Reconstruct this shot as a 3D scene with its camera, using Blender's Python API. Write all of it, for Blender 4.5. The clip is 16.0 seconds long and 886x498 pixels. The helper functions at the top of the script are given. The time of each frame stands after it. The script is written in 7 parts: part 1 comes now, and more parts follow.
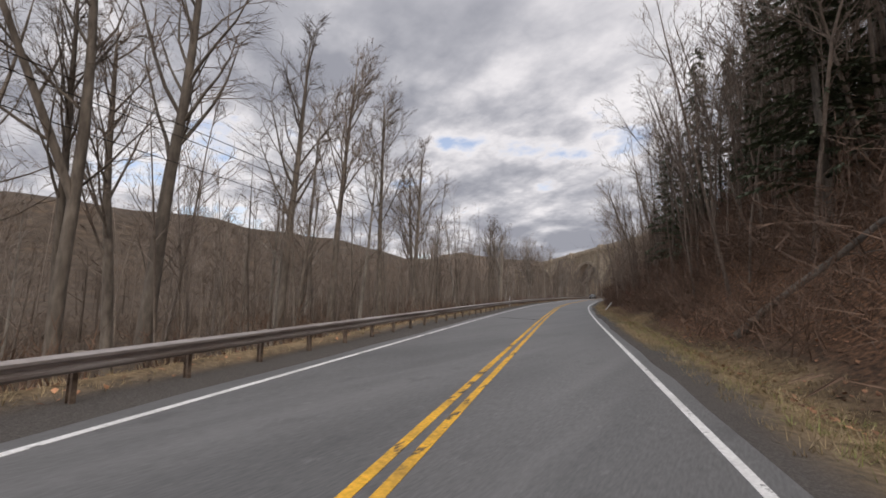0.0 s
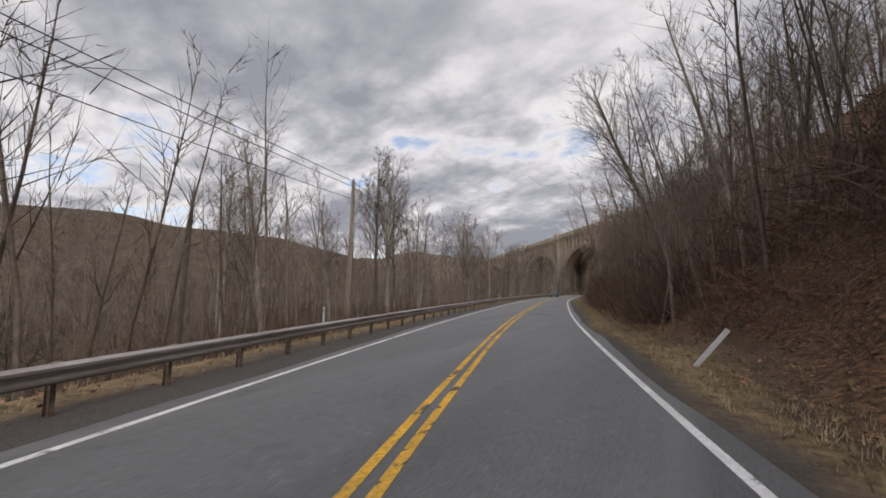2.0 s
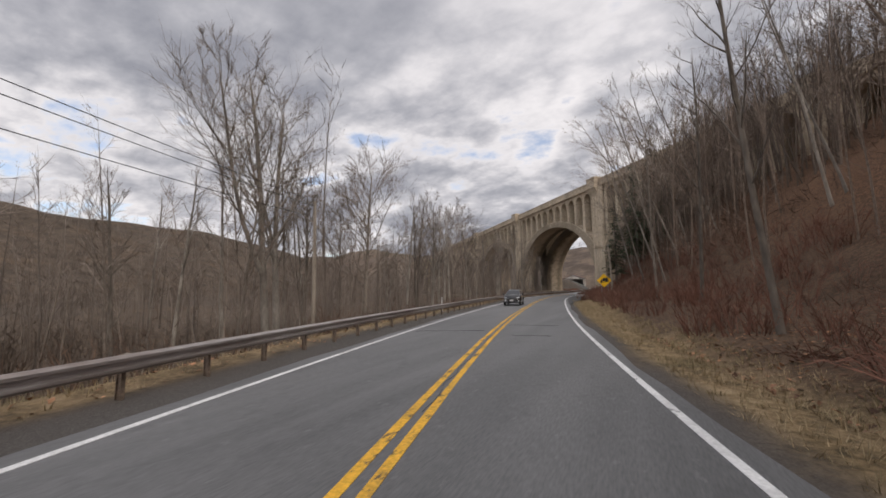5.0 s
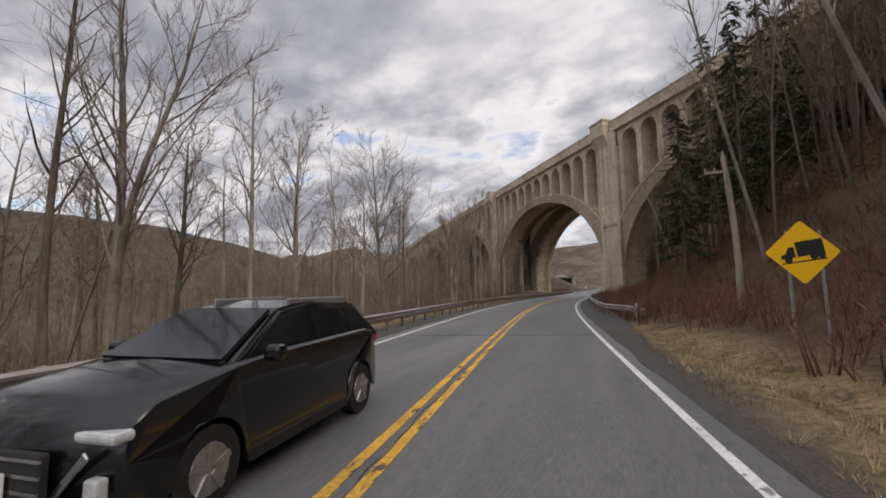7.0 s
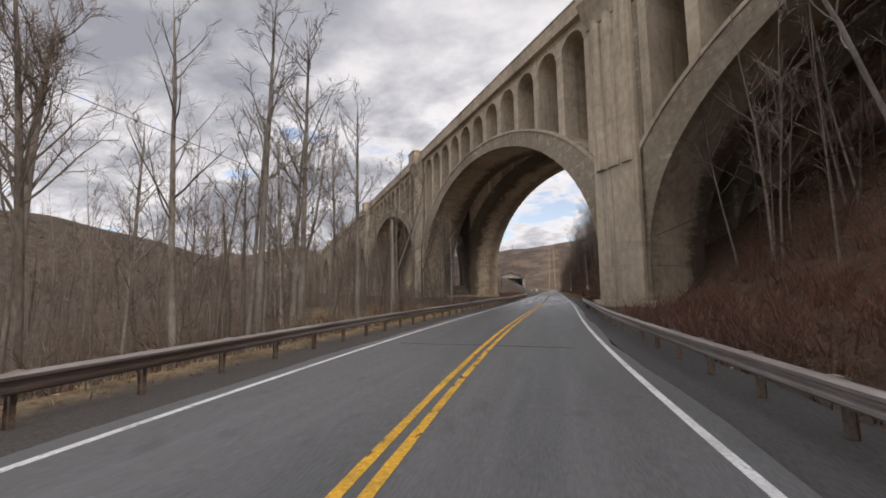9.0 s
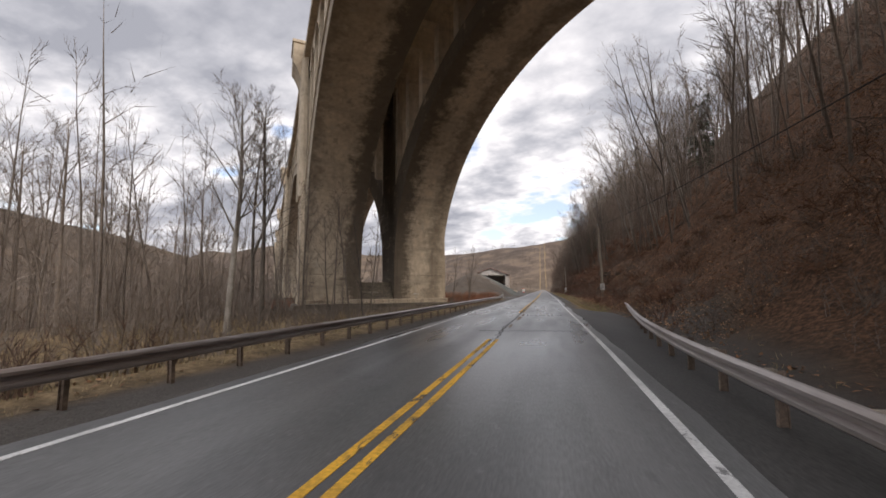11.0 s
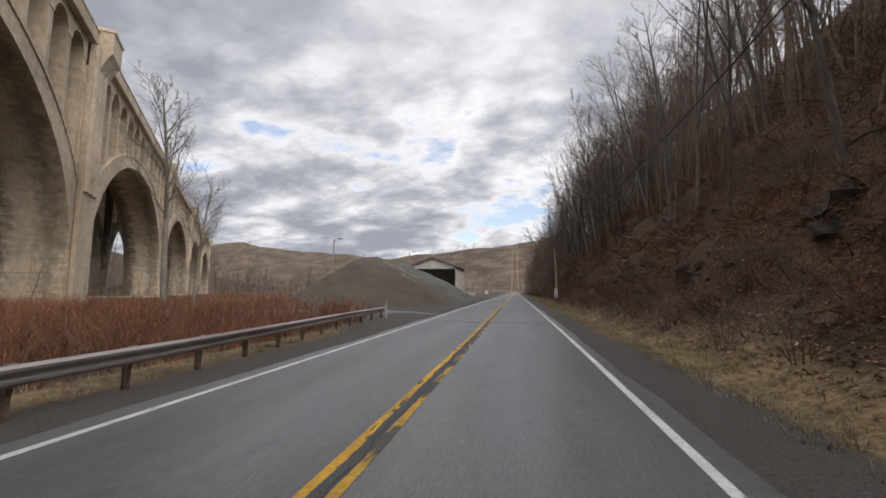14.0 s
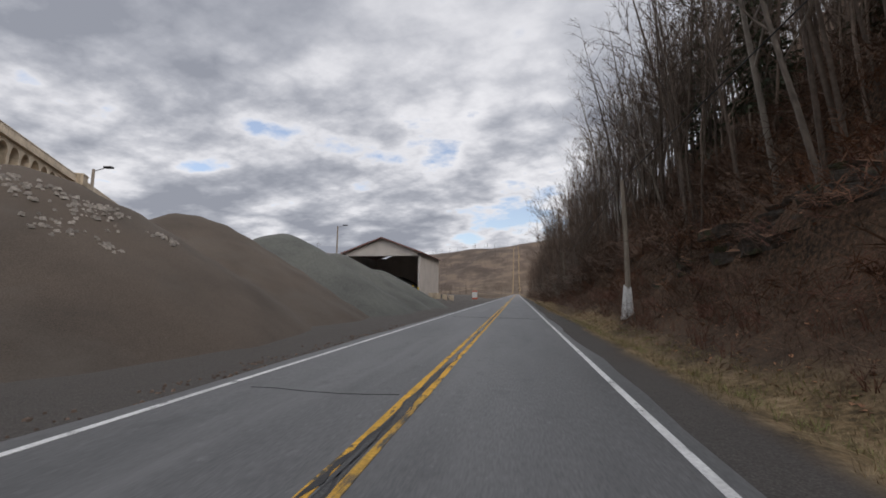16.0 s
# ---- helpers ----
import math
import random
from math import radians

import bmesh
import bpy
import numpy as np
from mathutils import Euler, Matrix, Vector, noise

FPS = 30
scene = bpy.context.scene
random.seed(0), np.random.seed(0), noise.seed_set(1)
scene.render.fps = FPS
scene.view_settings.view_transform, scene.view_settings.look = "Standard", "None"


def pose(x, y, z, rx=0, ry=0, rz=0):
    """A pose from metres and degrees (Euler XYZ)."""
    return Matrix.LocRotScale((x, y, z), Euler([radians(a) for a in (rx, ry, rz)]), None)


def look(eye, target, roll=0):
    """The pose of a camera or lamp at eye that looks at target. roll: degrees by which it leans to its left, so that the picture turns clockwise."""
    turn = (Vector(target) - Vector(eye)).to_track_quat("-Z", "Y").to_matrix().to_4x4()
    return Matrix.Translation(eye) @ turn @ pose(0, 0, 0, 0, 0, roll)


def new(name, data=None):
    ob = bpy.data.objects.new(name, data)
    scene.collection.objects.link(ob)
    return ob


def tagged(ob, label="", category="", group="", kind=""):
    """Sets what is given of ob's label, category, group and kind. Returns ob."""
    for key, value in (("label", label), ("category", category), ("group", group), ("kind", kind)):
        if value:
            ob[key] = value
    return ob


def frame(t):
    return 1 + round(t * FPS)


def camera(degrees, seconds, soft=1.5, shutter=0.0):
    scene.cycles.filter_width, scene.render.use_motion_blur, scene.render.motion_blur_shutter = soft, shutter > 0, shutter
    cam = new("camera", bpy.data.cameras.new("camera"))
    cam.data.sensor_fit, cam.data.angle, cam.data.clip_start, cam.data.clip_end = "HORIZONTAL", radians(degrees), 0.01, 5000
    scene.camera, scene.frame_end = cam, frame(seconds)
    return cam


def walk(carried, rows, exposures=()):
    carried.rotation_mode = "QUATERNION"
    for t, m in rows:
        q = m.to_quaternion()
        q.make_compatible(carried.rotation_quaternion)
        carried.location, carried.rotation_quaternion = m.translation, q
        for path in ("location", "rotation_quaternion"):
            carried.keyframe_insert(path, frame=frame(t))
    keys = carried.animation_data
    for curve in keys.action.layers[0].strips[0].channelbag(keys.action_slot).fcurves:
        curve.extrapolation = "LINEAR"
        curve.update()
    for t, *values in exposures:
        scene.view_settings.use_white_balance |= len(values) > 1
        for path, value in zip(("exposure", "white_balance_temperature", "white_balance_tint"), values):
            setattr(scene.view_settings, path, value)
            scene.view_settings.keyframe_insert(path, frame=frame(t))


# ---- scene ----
cam = camera(95.3, 16.0, 1.7)
PATH = [
    (0, (40.084, -312.599, 1.755), (34.175, -304.599, 2.789), 1.14),
    (0.5, (36.849, -303.174, 1.755), (31.088, -295.064, 2.777), 0.70),
    (1, (33.478, -293.804, 1.755), (27.919, -285.556, 2.792), -0.03),
    (1.5, (30.147, -284.435, 1.755), (24.828, -276.032, 2.794), -0.06),
    (2, (27.019, -275.003, 1.755), (22.015, -266.406, 2.785), -0.30),
    (2.5, (24.086, -265.488, 1.755), (19.413, -256.707, 2.782), -0.45),
    (3, (21.133, -256.003, 1.755), (16.645, -247.125, 2.779), -0.58),
    (5.5, (9.451, -207.536, 1.755), (5.383, -198.455, 2.745), -0.89),
    (6, (7.623, -197.701, 1.755), (3.617, -188.591, 2.735), -0.91),
    (6.5, (5.835, -187.827, 1.755), (1.996, -178.646, 2.736), -0.95),
    (7, (4.280, -177.902, 1.755), (0.516, -168.691, 2.742), -0.87),
    (7.5, (2.809, -167.951, 1.755), (-0.855, -158.698, 2.739), -0.48),
    (8, (1.353, -157.977, 1.755), (-2.037, -148.620, 2.728), -0.34),
    (8.5, (0.176, -147.980, 1.755), (-2.650, -138.440, 2.754), -0.35),
    (9, (-0.706, -138.004, 1.755), (-3.302, -128.401, 2.776), -0.60),
    (9.2, (-1.017, -134.028, 1.755), (-3.599, -124.421, 2.770), -0.43),
    (11.3, (-0.241, -92.656, 1.755), (-2.602, -82.992, 2.769), -0.60),
    (11.5, (-0.267, -88.688, 1.755), (-2.600, -79.018, 2.775), -0.63),
    (11.6, (-0.279, -86.703, 1.755), (-2.587, -77.028, 2.786), -0.47),
    (12, (-0.298, -78.769, 1.755), (-2.529, -69.074, 2.768), -0.36),
    (12.5, (-0.390, -68.946, 1.755), (-2.457, -59.214, 2.763), -0.29),
    (13, (-0.358, -59.103, 1.755), (-2.313, -49.349, 2.768), -0.09),
    (13.5, (-0.261, -49.249, 1.755), (-2.113, -39.476, 2.779), -0.10),
    (14, (-0.075, -39.393, 1.755), (-1.835, -29.604, 2.792), -0.01),
    (14.5, (0.146, -29.533, 1.755), (-1.595, -19.741, 2.797), 0.25),
    (15, (0.147, -19.719, 1.755), (-1.612, -9.931, 2.797), 0.53),
    (15.5, (0.062, -9.879, 1.755), (-1.718, -0.097, 2.818), 0.69),
    (16, (-0.001, 0.000, 1.755), (-1.800, 9.778, 2.830), 0.58),
]
walk(cam, [(t, look(eye, target, roll)) for t, eye, target, roll in PATH],
     [(0, 0.13, 6560, 15), (2.5, 0.06, 6560, 15), (6, 0.10, 6600, 15), (9, 0.20, 6600, 15), (11.3, 0.54, 6620, 15), (12.6, 0.58, 6620, 15), (13.1, 0.44, 6560, 14), (14.0, 0.26, 6450, 13), (15, 0.15, 6400, 13), (16, 0.02, 6330, 13)])

# ---------------------------------------------------------------- light
SUN_EL, SUN_AZ = 38.0, 128.0          # degrees; azimuth clockwise from +y
world = bpy.data.worlds.new("sky")
scene.world = world
world.use_nodes = True
WN, WL = world.node_tree.nodes, world.node_tree.links
WN.clear()


def wnode(kind, **props):
    n = WN.new(kind)
    for k, v in props.items():
        if k == "op":
            n.operation = v
        elif k == "blend":
            n.blend_type = v
    return n


def wmath(op, a, b=None):
    n = wnode("ShaderNodeMath", op=op)
    for i, v in enumerate((a, b)):
        if v is None:
            continue
        if isinstance(v, (int, float)):
            n.inputs[i].default_value = v
        else:
            WL.new(v, n.inputs[i])
    return n.outputs[0]


def ramp(nodes, links, fac, stops):
    n = nodes.new("ShaderNodeValToRGB")
    el = n.color_ramp.elements
    while len(el) < len(stops):
        el.new(0.5)
    for e, (p, c) in zip(el, stops):
        e.position = p
        e.color = (*c, 1) if len(c) == 3 else c
    links.new(fac, n.inputs[0])
    return n.outputs[0]


geo = wnode("ShaderNodeTexCoord")
sep = wnode("ShaderNodeSeparateXYZ")
WL.new(geo.outputs["Generated"], sep.inputs[0])
up = wmath("ADD", wmath("MAXIMUM", sep.outputs[2], 0.0), 0.24)
comb = wnode("ShaderNodeCombineXYZ")
WL.new(wmath("DIVIDE", sep.outputs[0], up), comb.inputs[0])
WL.new(wmath("DIVIDE", sep.outputs[1], up), comb.inputs[1])


def wnoise(scale, detail, rough, offset=(0, 0, 0), stretch=(1, 1, 1), turn=0.0, warp=0.0):
    mp = wnode("ShaderNodeMapping")
    mp.inputs["Location"].default_value = offset
    mp.inputs["Scale"].default_value = stretch
    mp.inputs["Rotation"].default_value = (0, 0, turn)
    WL.new(comb.outputs[0], mp.inputs[0])
    n = wnode("ShaderNodeTexNoise")
    n.inputs["Scale"].default_value = scale
    n.inputs["Detail"].default_value = detail
    n.inputs["Roughness"].default_value = rough
    n.inputs["Distortion"].default_value = warp
    WL.new(mp.outputs[0], n.inputs["Vector"])
    return n.outputs[0]


big = wnoise(0.8, 3, 0.5, (3.6, 1.7, 0), (1, 1, 1), 0.3)
lump = wnoise(2.3, 9, 0.56, (0.4, 5.2, 0), (0.9, 1.1, 1), 0.3)
puff = wmath("ABSOLUTE", wmath("SUBTRACT", wnoise(3.0, 8, 0.55, (9.4, 2.2, 0), (0.9, 1.1, 1), 0.3), 0.5))
level = wmath("ADD", wmath("ADD", wmath("MULTIPLY", big, 0.52), wmath("MULTIPLY", lump, 0.52)), wmath("SUBTRACT", 0.018, wmath("MULTIPLY", puff, 0.5)))
# overhead the layer is closer and smoother
high = wmath("MULTIPLY", wmath("MINIMUM", wmath("MAXIMUM", wmath("SUBTRACT", sep.outputs[2], 0.36), 0.0), 0.3), 2.2)
level = wmath("ADD", wmath("MULTIPLY", level, wmath("SUBTRACT", 1.0, high)), wmath("MULTIPLY", high, 0.49))
cloud = ramp(WN, WL, level, [(0.42, (0.62, 0.62, 0.62)), (0.455, (0.545, 0.548, 0.555)), (0.492, (0.425, 0.433, 0.45)), (0.535, (0.315, 0.327, 0.352)), (0.59, (0.225, 0.238, 0.266))])
gap = wmath("ADD", level, wmath("MULTIPLY", wmath("SUBTRACT", wnoise(1.5, 8, 0.6, (2.2, 7.7, 0), (0.8, 1.3, 1), 0.3), 0.5), 0.22))
gapmask = ramp(WN, WL, gap, [(0.375, (0.75, 0.75, 0.75)), (0.435, (0, 0, 0))])
sky = wnode("ShaderNodeTexSky")
sky.sky_type = "NISHITA"
sky.sun_disc = False
sky.sun_elevation, sky.sun_rotation = radians(SUN_EL), radians(SUN_AZ)
dim = wnode("ShaderNodeMixRGB", blend="MULTIPLY")
dim.inputs[0].default_value = 1.0
WL.new(sky.outputs[0], dim.inputs[1])
dim.inputs[2].default_value = (0.11, 0.11, 0.11, 1)
whole = wnode("ShaderNodeMixRGB")
WL.new(gapmask, whole.inputs[0])
WL.new(cloud, whole.inputs[1])
WL.new(dim.outputs[0], whole.inputs[2])
# the clouds are brighter towards the veiled sun
azr, elr = radians(SUN_AZ), radians(SUN_EL)
dot = wnode("ShaderNodeVectorMath", op="DOT_PRODUCT")
WL.new(geo.outputs["Generated"], dot.inputs[0])
dot.inputs[1].default_value = (math.sin(azr) * math.cos(elr), math.cos(azr) * math.cos(elr), math.sin(elr))
glow = wmath("POWER", wmath("MAXIMUM", dot.outputs["Value"], 0.0), 1.5)
bg = wnode("ShaderNodeBackground")
WL.new(wmath("ADD", wmath("MULTIPLY", glow, 1.9), 1.32), bg.inputs[1])
WL.new(whole.outputs[0], bg.inputs[0])
WL.new(bg.outputs[0], wnode("ShaderNodeOutputWorld").inputs[0])

sun_data = bpy.data.lights.new("sun", "SUN")
sun_data.energy, sun_data.angle, sun_data.color = 1.0, radians(28), (1.0, 0.89, 0.74)
sun = new("sun", sun_data)
az, el = radians(SUN_AZ), radians(SUN_EL)
sun.matrix_world = look((math.sin(az) * math.cos(el) * 200, math.cos(az) * math.cos(el) * 200, math.sin(el) * 200), (0, 0, 0))

# ---------------------------------------------------------------- materials


def material(name, base, rough=0.85, metal=0.0, spots=None, scale=4.0, stretch=(1, 1, 1), amount=0.35, fine=40.0, fine_amount=0.25, bump=0.15, bump_dist=0.02, object_random=0.0, island_random=0.0, coat=0.0, spec=0.4):
    """A surface with colour at two scales: broad stains (spots) and fine grain, and bump from the grain."""
    m = bpy.data.materials.new(name)
    m.use_nodes = True
    n, l = m.node_tree.nodes, m.node_tree.links
    b = n["Principled BSDF"]
    b.inputs["Roughness"].default_value = rough
    b.inputs["Metallic"].default_value = metal
    b.inputs["Specular IOR Level"].default_value = spec
    b.inputs["Coat Weight"].default_value = coat
    co = n.new("ShaderNodeTexCoord")
    mp = n.new("ShaderNodeMapping")
    mp.inputs["Scale"].default_value = stretch
    l.new(co.outputs["Object"], mp.inputs[0])
    broad = n.new("ShaderNodeTexNoise")
    broad.inputs["Scale"].default_value, broad.inputs["Detail"].default_value = scale, 6
    broad.inputs["Roughness"].default_value = 0.6
    l.new(mp.outputs[0], broad.inputs["Vector"])
    grain = n.new("ShaderNodeTexNoise")
    grain.inputs["Scale"].default_value, grain.inputs["Detail"].default_value = fine, 4
    l.new(mp.outputs[0], grain.inputs["Vector"])
    other = spots or tuple(c * 0.55 for c in base)
    r1 = n.new("ShaderNodeMapRange")
    r1.inputs[1].default_value, r1.inputs[2].default_value = 0.42, 0.68
    r1.inputs[3].default_value, r1.inputs[4].default_value = 0.0, amount * 2
    l.new(broad.outputs[0], r1.inputs[0])
    mix = n.new("ShaderNodeMixRGB")
    l.new(r1.outputs[0], mix.inputs[0])
    mix.inputs[1].default_value, mix.inputs[2].default_value = (*base, 1), (*other, 1)
    r2 = n.new("ShaderNodeMapRange")
    r2.inputs[1].default_value, r2.inputs[2].default_value = 0.3, 0.7
    r2.inputs[3].default_value, r2.inputs[4].default_value = 1 - fine_amount, 1 + fine_amount
    l.new(grain.outputs[0], r2.inputs[0])
    last = r2.outputs[0]
    for use, src in ((object_random, ("ShaderNodeObjectInfo", "Random")), (island_random, ("ShaderNodeNewGeometry", "Random Per Island"))):
        if use:
            info = n.new(src[0])
            r3 = n.new("ShaderNodeMapRange")
            r3.inputs[3].default_value, r3.inputs[4].default_value = 1 - use, 1 + use
            l.new(info.outputs[src[1]], r3.inputs[0])
            mm = n.new("ShaderNodeMath")
            mm.operation = "MULTIPLY"
            l.new(last, mm.inputs[0])
            l.new(r3.outputs[0], mm.inputs[1])
            last = mm.outputs[0]
    tone = n.new("ShaderNodeMixRGB")
    tone.blend_type = "MULTIPLY"
    tone.inputs[0].default_value = 1.0
    l.new(mix.outputs[0], tone.inputs[1])
    l.new(last, tone.inputs[2])
    l.new(tone.outputs[0], b.inputs["Base Color"])
    if bump:
        bp = n.new("ShaderNodeBump")
        bp.inputs["Strength"].default_value, bp.inputs["Distance"].default_value = bump, bump_dist
        l.new(grain.outputs[0], bp.inputs["Height"])
        l.new(bp.outputs[0], b.inputs["Normal"])
    return m


def extra_layer(m, colour, scale, stretch, lo, hi, strength):
    """Lay one more stain of its own colour and shape over a material's base colour."""
    n, l = m.node_tree.nodes, m.node_tree.links
    b = n["Principled BSDF"]
    src = b.inputs["Base Color"].links[0].from_socket
    co = n.new("ShaderNodeTexCoord")
    mp = n.new("ShaderNodeMapping")
    mp.inputs["Scale"].default_value = stretch
    l.new(co.outputs["Object"], mp.inputs[0])
    t = n.new("ShaderNodeTexNoise")
    t.inputs["Scale"].default_value, t.inputs["Detail"].default_value, t.inputs["Roughness"].default_value = scale, 7, 0.65
    l.new(mp.outputs[0], t.inputs["Vector"])
    r = n.new("ShaderNodeMapRange")
    r.inputs[1].default_value, r.inputs[2].default_value = lo, hi
    r.inputs[4].default_value = strength
    l.new(t.outputs[0], r.inputs[0])
    mix = n.new("ShaderNodeMixRGB")
    l.new(r.outputs[0], mix.inputs[0])
    l.new(src, mix.inputs[1])
    mix.inputs[2].default_value = (*colour, 1)
    l.new(mix.outputs[0], b.inputs["Base Color"])
    return m


def litter_on_top(m, leaf, moss):
    """Fallen leaves and moss lie where a rock's faces are level."""
    n, l = m.node_tree.nodes, m.node_tree.links
    b = n["Principled BSDF"]
    src = b.inputs["Base Color"].links[0].from_socket
    geo = n.new("ShaderNodeNewGeometry")
    sep = n.new("ShaderNodeSeparateXYZ")
    l.new(geo.outputs["Normal"], sep.inputs[0])
    t = n.new("ShaderNodeTexNoise")
    t.inputs["Scale"].default_value, t.inputs["Detail"].default_value, t.inputs["Roughness"].default_value = 3.0, 6, 0.7
    l.new(geo.outputs["Position"], t.inputs["Vector"])
    add = n.new("ShaderNodeMath")
    l.new(sep.outputs[2], add.inputs[0])
    l.new(t.outputs[0], add.inputs[1])
    for lo, hi, colour in ((0.85, 1.0, moss), (1.12, 1.25, leaf)):
        r = n.new("ShaderNodeMapRange")
        r.inputs[1].default_value, r.inputs[2].default_value = lo, hi
        l.new(add.outputs[0], r.inputs[0])
        mix = n.new("ShaderNodeMixRGB")
        l.new(r.outputs[0], mix.inputs[0])
        l.new(src, mix.inputs[1])
        mix.inputs[2].default_value = (*colour, 1)
        src = mix.outputs[0]
    l.new(src, b.inputs["Base Color"])
    return m


M_ASPHALT = material("asphalt", (0.136, 0.137, 0.137), 0.50, spots=(0.098, 0.100, 0.100), scale=0.35, stretch=(1.6, 0.25, 1), amount=0.5, fine=22, fine_amount=0.22, bump=0.35, bump_dist=0.01, spec=0.45)
extra_layer(M_ASPHALT, (0.20, 0.20, 0.20), 0.5, (1.3, 0.08, 1), 0.52, 0.7, 0.6)
for m_ in (M_ASPHALT,):
    extra_layer(m_, (0.075, 0.075, 0.077), 1.8, (1, 0.5, 1), 0.57, 0.68, 0.55)
    extra_layer(m_, (0.24, 0.24, 0.238), 6.0, (1, 0.4, 1), 0.60, 0.68, 0.35)


def damp_stretch(m, lo0, lo1, hi0, hi1, dry, wet):
    """Lower the roughness along a stretch of the road that is still damp, in uneven streaks."""
    n, l = m.node_tree.nodes, m.node_tree.links
    b = n["Principled BSDF"]
    co = n.new("ShaderNodeTexCoord")
    sy = n.new("ShaderNodeSeparateXYZ")
    l.new(co.outputs["Object"], sy.inputs[0])
    mp = n.new("ShaderNodeMapping")
    mp.inputs["Scale"].default_value = (1, 0.12, 1)
    l.new(co.outputs["Object"], mp.inputs[0])
    t = n.new("ShaderNodeTexNoise")
    t.inputs["Scale"].default_value, t.inputs["Detail"].default_value = 0.8, 5
    l.new(mp.outputs[0], t.inputs["Vector"])
    ends = []
    for a, c in ((lo0, lo1), (hi1, hi0)):
        r = n.new("ShaderNodeMapRange")
        r.inputs[1].default_value, r.inputs[2].default_value = a, c
        l.new(sy.outputs[1], r.inputs[0])
        ends.append(r.outputs[0])
    both = n.new("ShaderNodeMath")
    both.operation = "MULTIPLY"
    l.new(ends[0], both.inputs[0])
    l.new(ends[1], both.inputs[1])
    streak = n.new("ShaderNodeMapRange")
    streak.inputs[1].default_value, streak.inputs[2].default_value, streak.inputs[3].default_value = 0.35, 0.6, 0.45
    l.new(t.outputs[0], streak.inputs[0])
    damp = n.new("ShaderNodeMath")
    damp.operation = "MULTIPLY"
    l.new(both.outputs[0], damp.inputs[0])
    l.new(streak.outputs[0], damp.inputs[1])
    out = n.new("ShaderNodeMapRange")
    out.inputs[3].default_value, out.inputs[4].default_value = dry, wet
    l.new(damp.outputs[0], out.inputs[0])
    l.new(out.outputs[0], b.inputs["Roughness"])


damp_stretch(M_ASPHALT, -112, -84, -50, 0, 0.55, 0.26)
M_PATCH = material("old_asphalt_patch", (0.10, 0.10, 0.10), 0.8, spots=(0.06, 0.06, 0.06), scale=1.2, fine=30, fine_amount=0.3, bump=0.5, bump_dist=0.01)
M_SHOULDER = material("shoulder_asphalt", (0.068, 0.066, 0.063), 0.75, spots=(0.05, 0.047, 0.045), scale=0.5, stretch=(1.5, 0.3, 1), amount=0.5, fine=24, fine_amount=0.3, bump=0.5, bump_dist=0.01)
M_TAR = material("tar", (0.036, 0.036, 0.037), 0.6, scale=3, fine=30)
M_YELLOW = material("yellow_road_paint", (0.78, 0.43, 0.04), 0.75, spots=(0.40, 0.24, 0.05), scale=1.2, amount=0.4, fine=16, fine_amount=0.22)
extra_layer(M_YELLOW, (0.07, 0.068, 0.06), 3.0, (1.5, 0.5, 1), 0.56, 0.62, 0.95)
M_WORN = material("worn_yellow_road_paint", (0.62, 0.36, 0.05), 0.8, spots=(0.30, 0.19, 0.06), scale=1.2, amount=0.4, fine=16, fine_amount=0.22)
extra_layer(M_WORN, (0.085, 0.083, 0.078), 2.2, (1.5, 0.35, 1), 0.45, 0.52, 0.97)
M_WET = material("wet_asphalt_hollow", (0.05, 0.05, 0.051), 0.07, scale=3, fine=30, fine_amount=0.1, bump=0.02, spec=0.6)
M_WHITE = material("white_road_paint", (0.76, 0.76, 0.75), 0.75, spots=(0.45, 0.45, 0.44), scale=1.0, amount=0.35, fine=18, fine_amount=0.15)
extra_layer(M_WHITE, (0.10, 0.10, 0.10), 4.0, (1, 0.6, 1), 0.60, 0.66, 0.8)
M_GRAVEL = material("gravel", (0.105, 0.083, 0.065), 0.95, spots=(0.072, 0.058, 0.046), scale=0.25, amount=0.5, fine=30, fine_amount=0.28, bump=0.25, bump_dist=0.03)
extra_layer(M_GRAVEL, (0.115, 0.10, 0.085), 0.12, (1, 1, 2.2), 0.52, 0.64, 0.55)
M_STONE = material("pile_stone", (0.34, 0.31, 0.275), 0.9, scale=3, fine=20, object_random=0.2, island_random=0.3)
M_CONCRETE = material("weathered_concrete", (0.58, 0.485, 0.36), 0.9, spots=(0.345, 0.28, 0.2), scale=0.16, stretch=(1, 1, 0.6), amount=0.42, fine=2.2, fine_amount=0.16, bump=0.5, bump_dist=0.05, object_random=0.07)
extra_layer(M_CONCRETE, (0.17, 0.14, 0.11), 1.1, (1, 1, 0.06), 0.56, 0.70, 0.6)
extra_layer(M_CONCRETE, (0.44, 0.42, 0.38), 0.7, (1, 1, 0.2), 0.60, 0.70, 0.5)
extra_layer(M_CONCRETE, (0.21, 0.18, 0.145), 0.3, (0.3, 0.3, 3.2), 0.53, 0.68, 0.38)
# darker concrete for the stained plinth, the joints and the walls between shafts
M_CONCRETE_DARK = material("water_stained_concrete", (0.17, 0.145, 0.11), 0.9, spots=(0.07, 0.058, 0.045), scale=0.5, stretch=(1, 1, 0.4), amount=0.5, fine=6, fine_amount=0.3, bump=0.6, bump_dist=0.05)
M_PIER = M_CONCRETE.copy()
M_PIER.name = "edge_stained_pier_concrete"


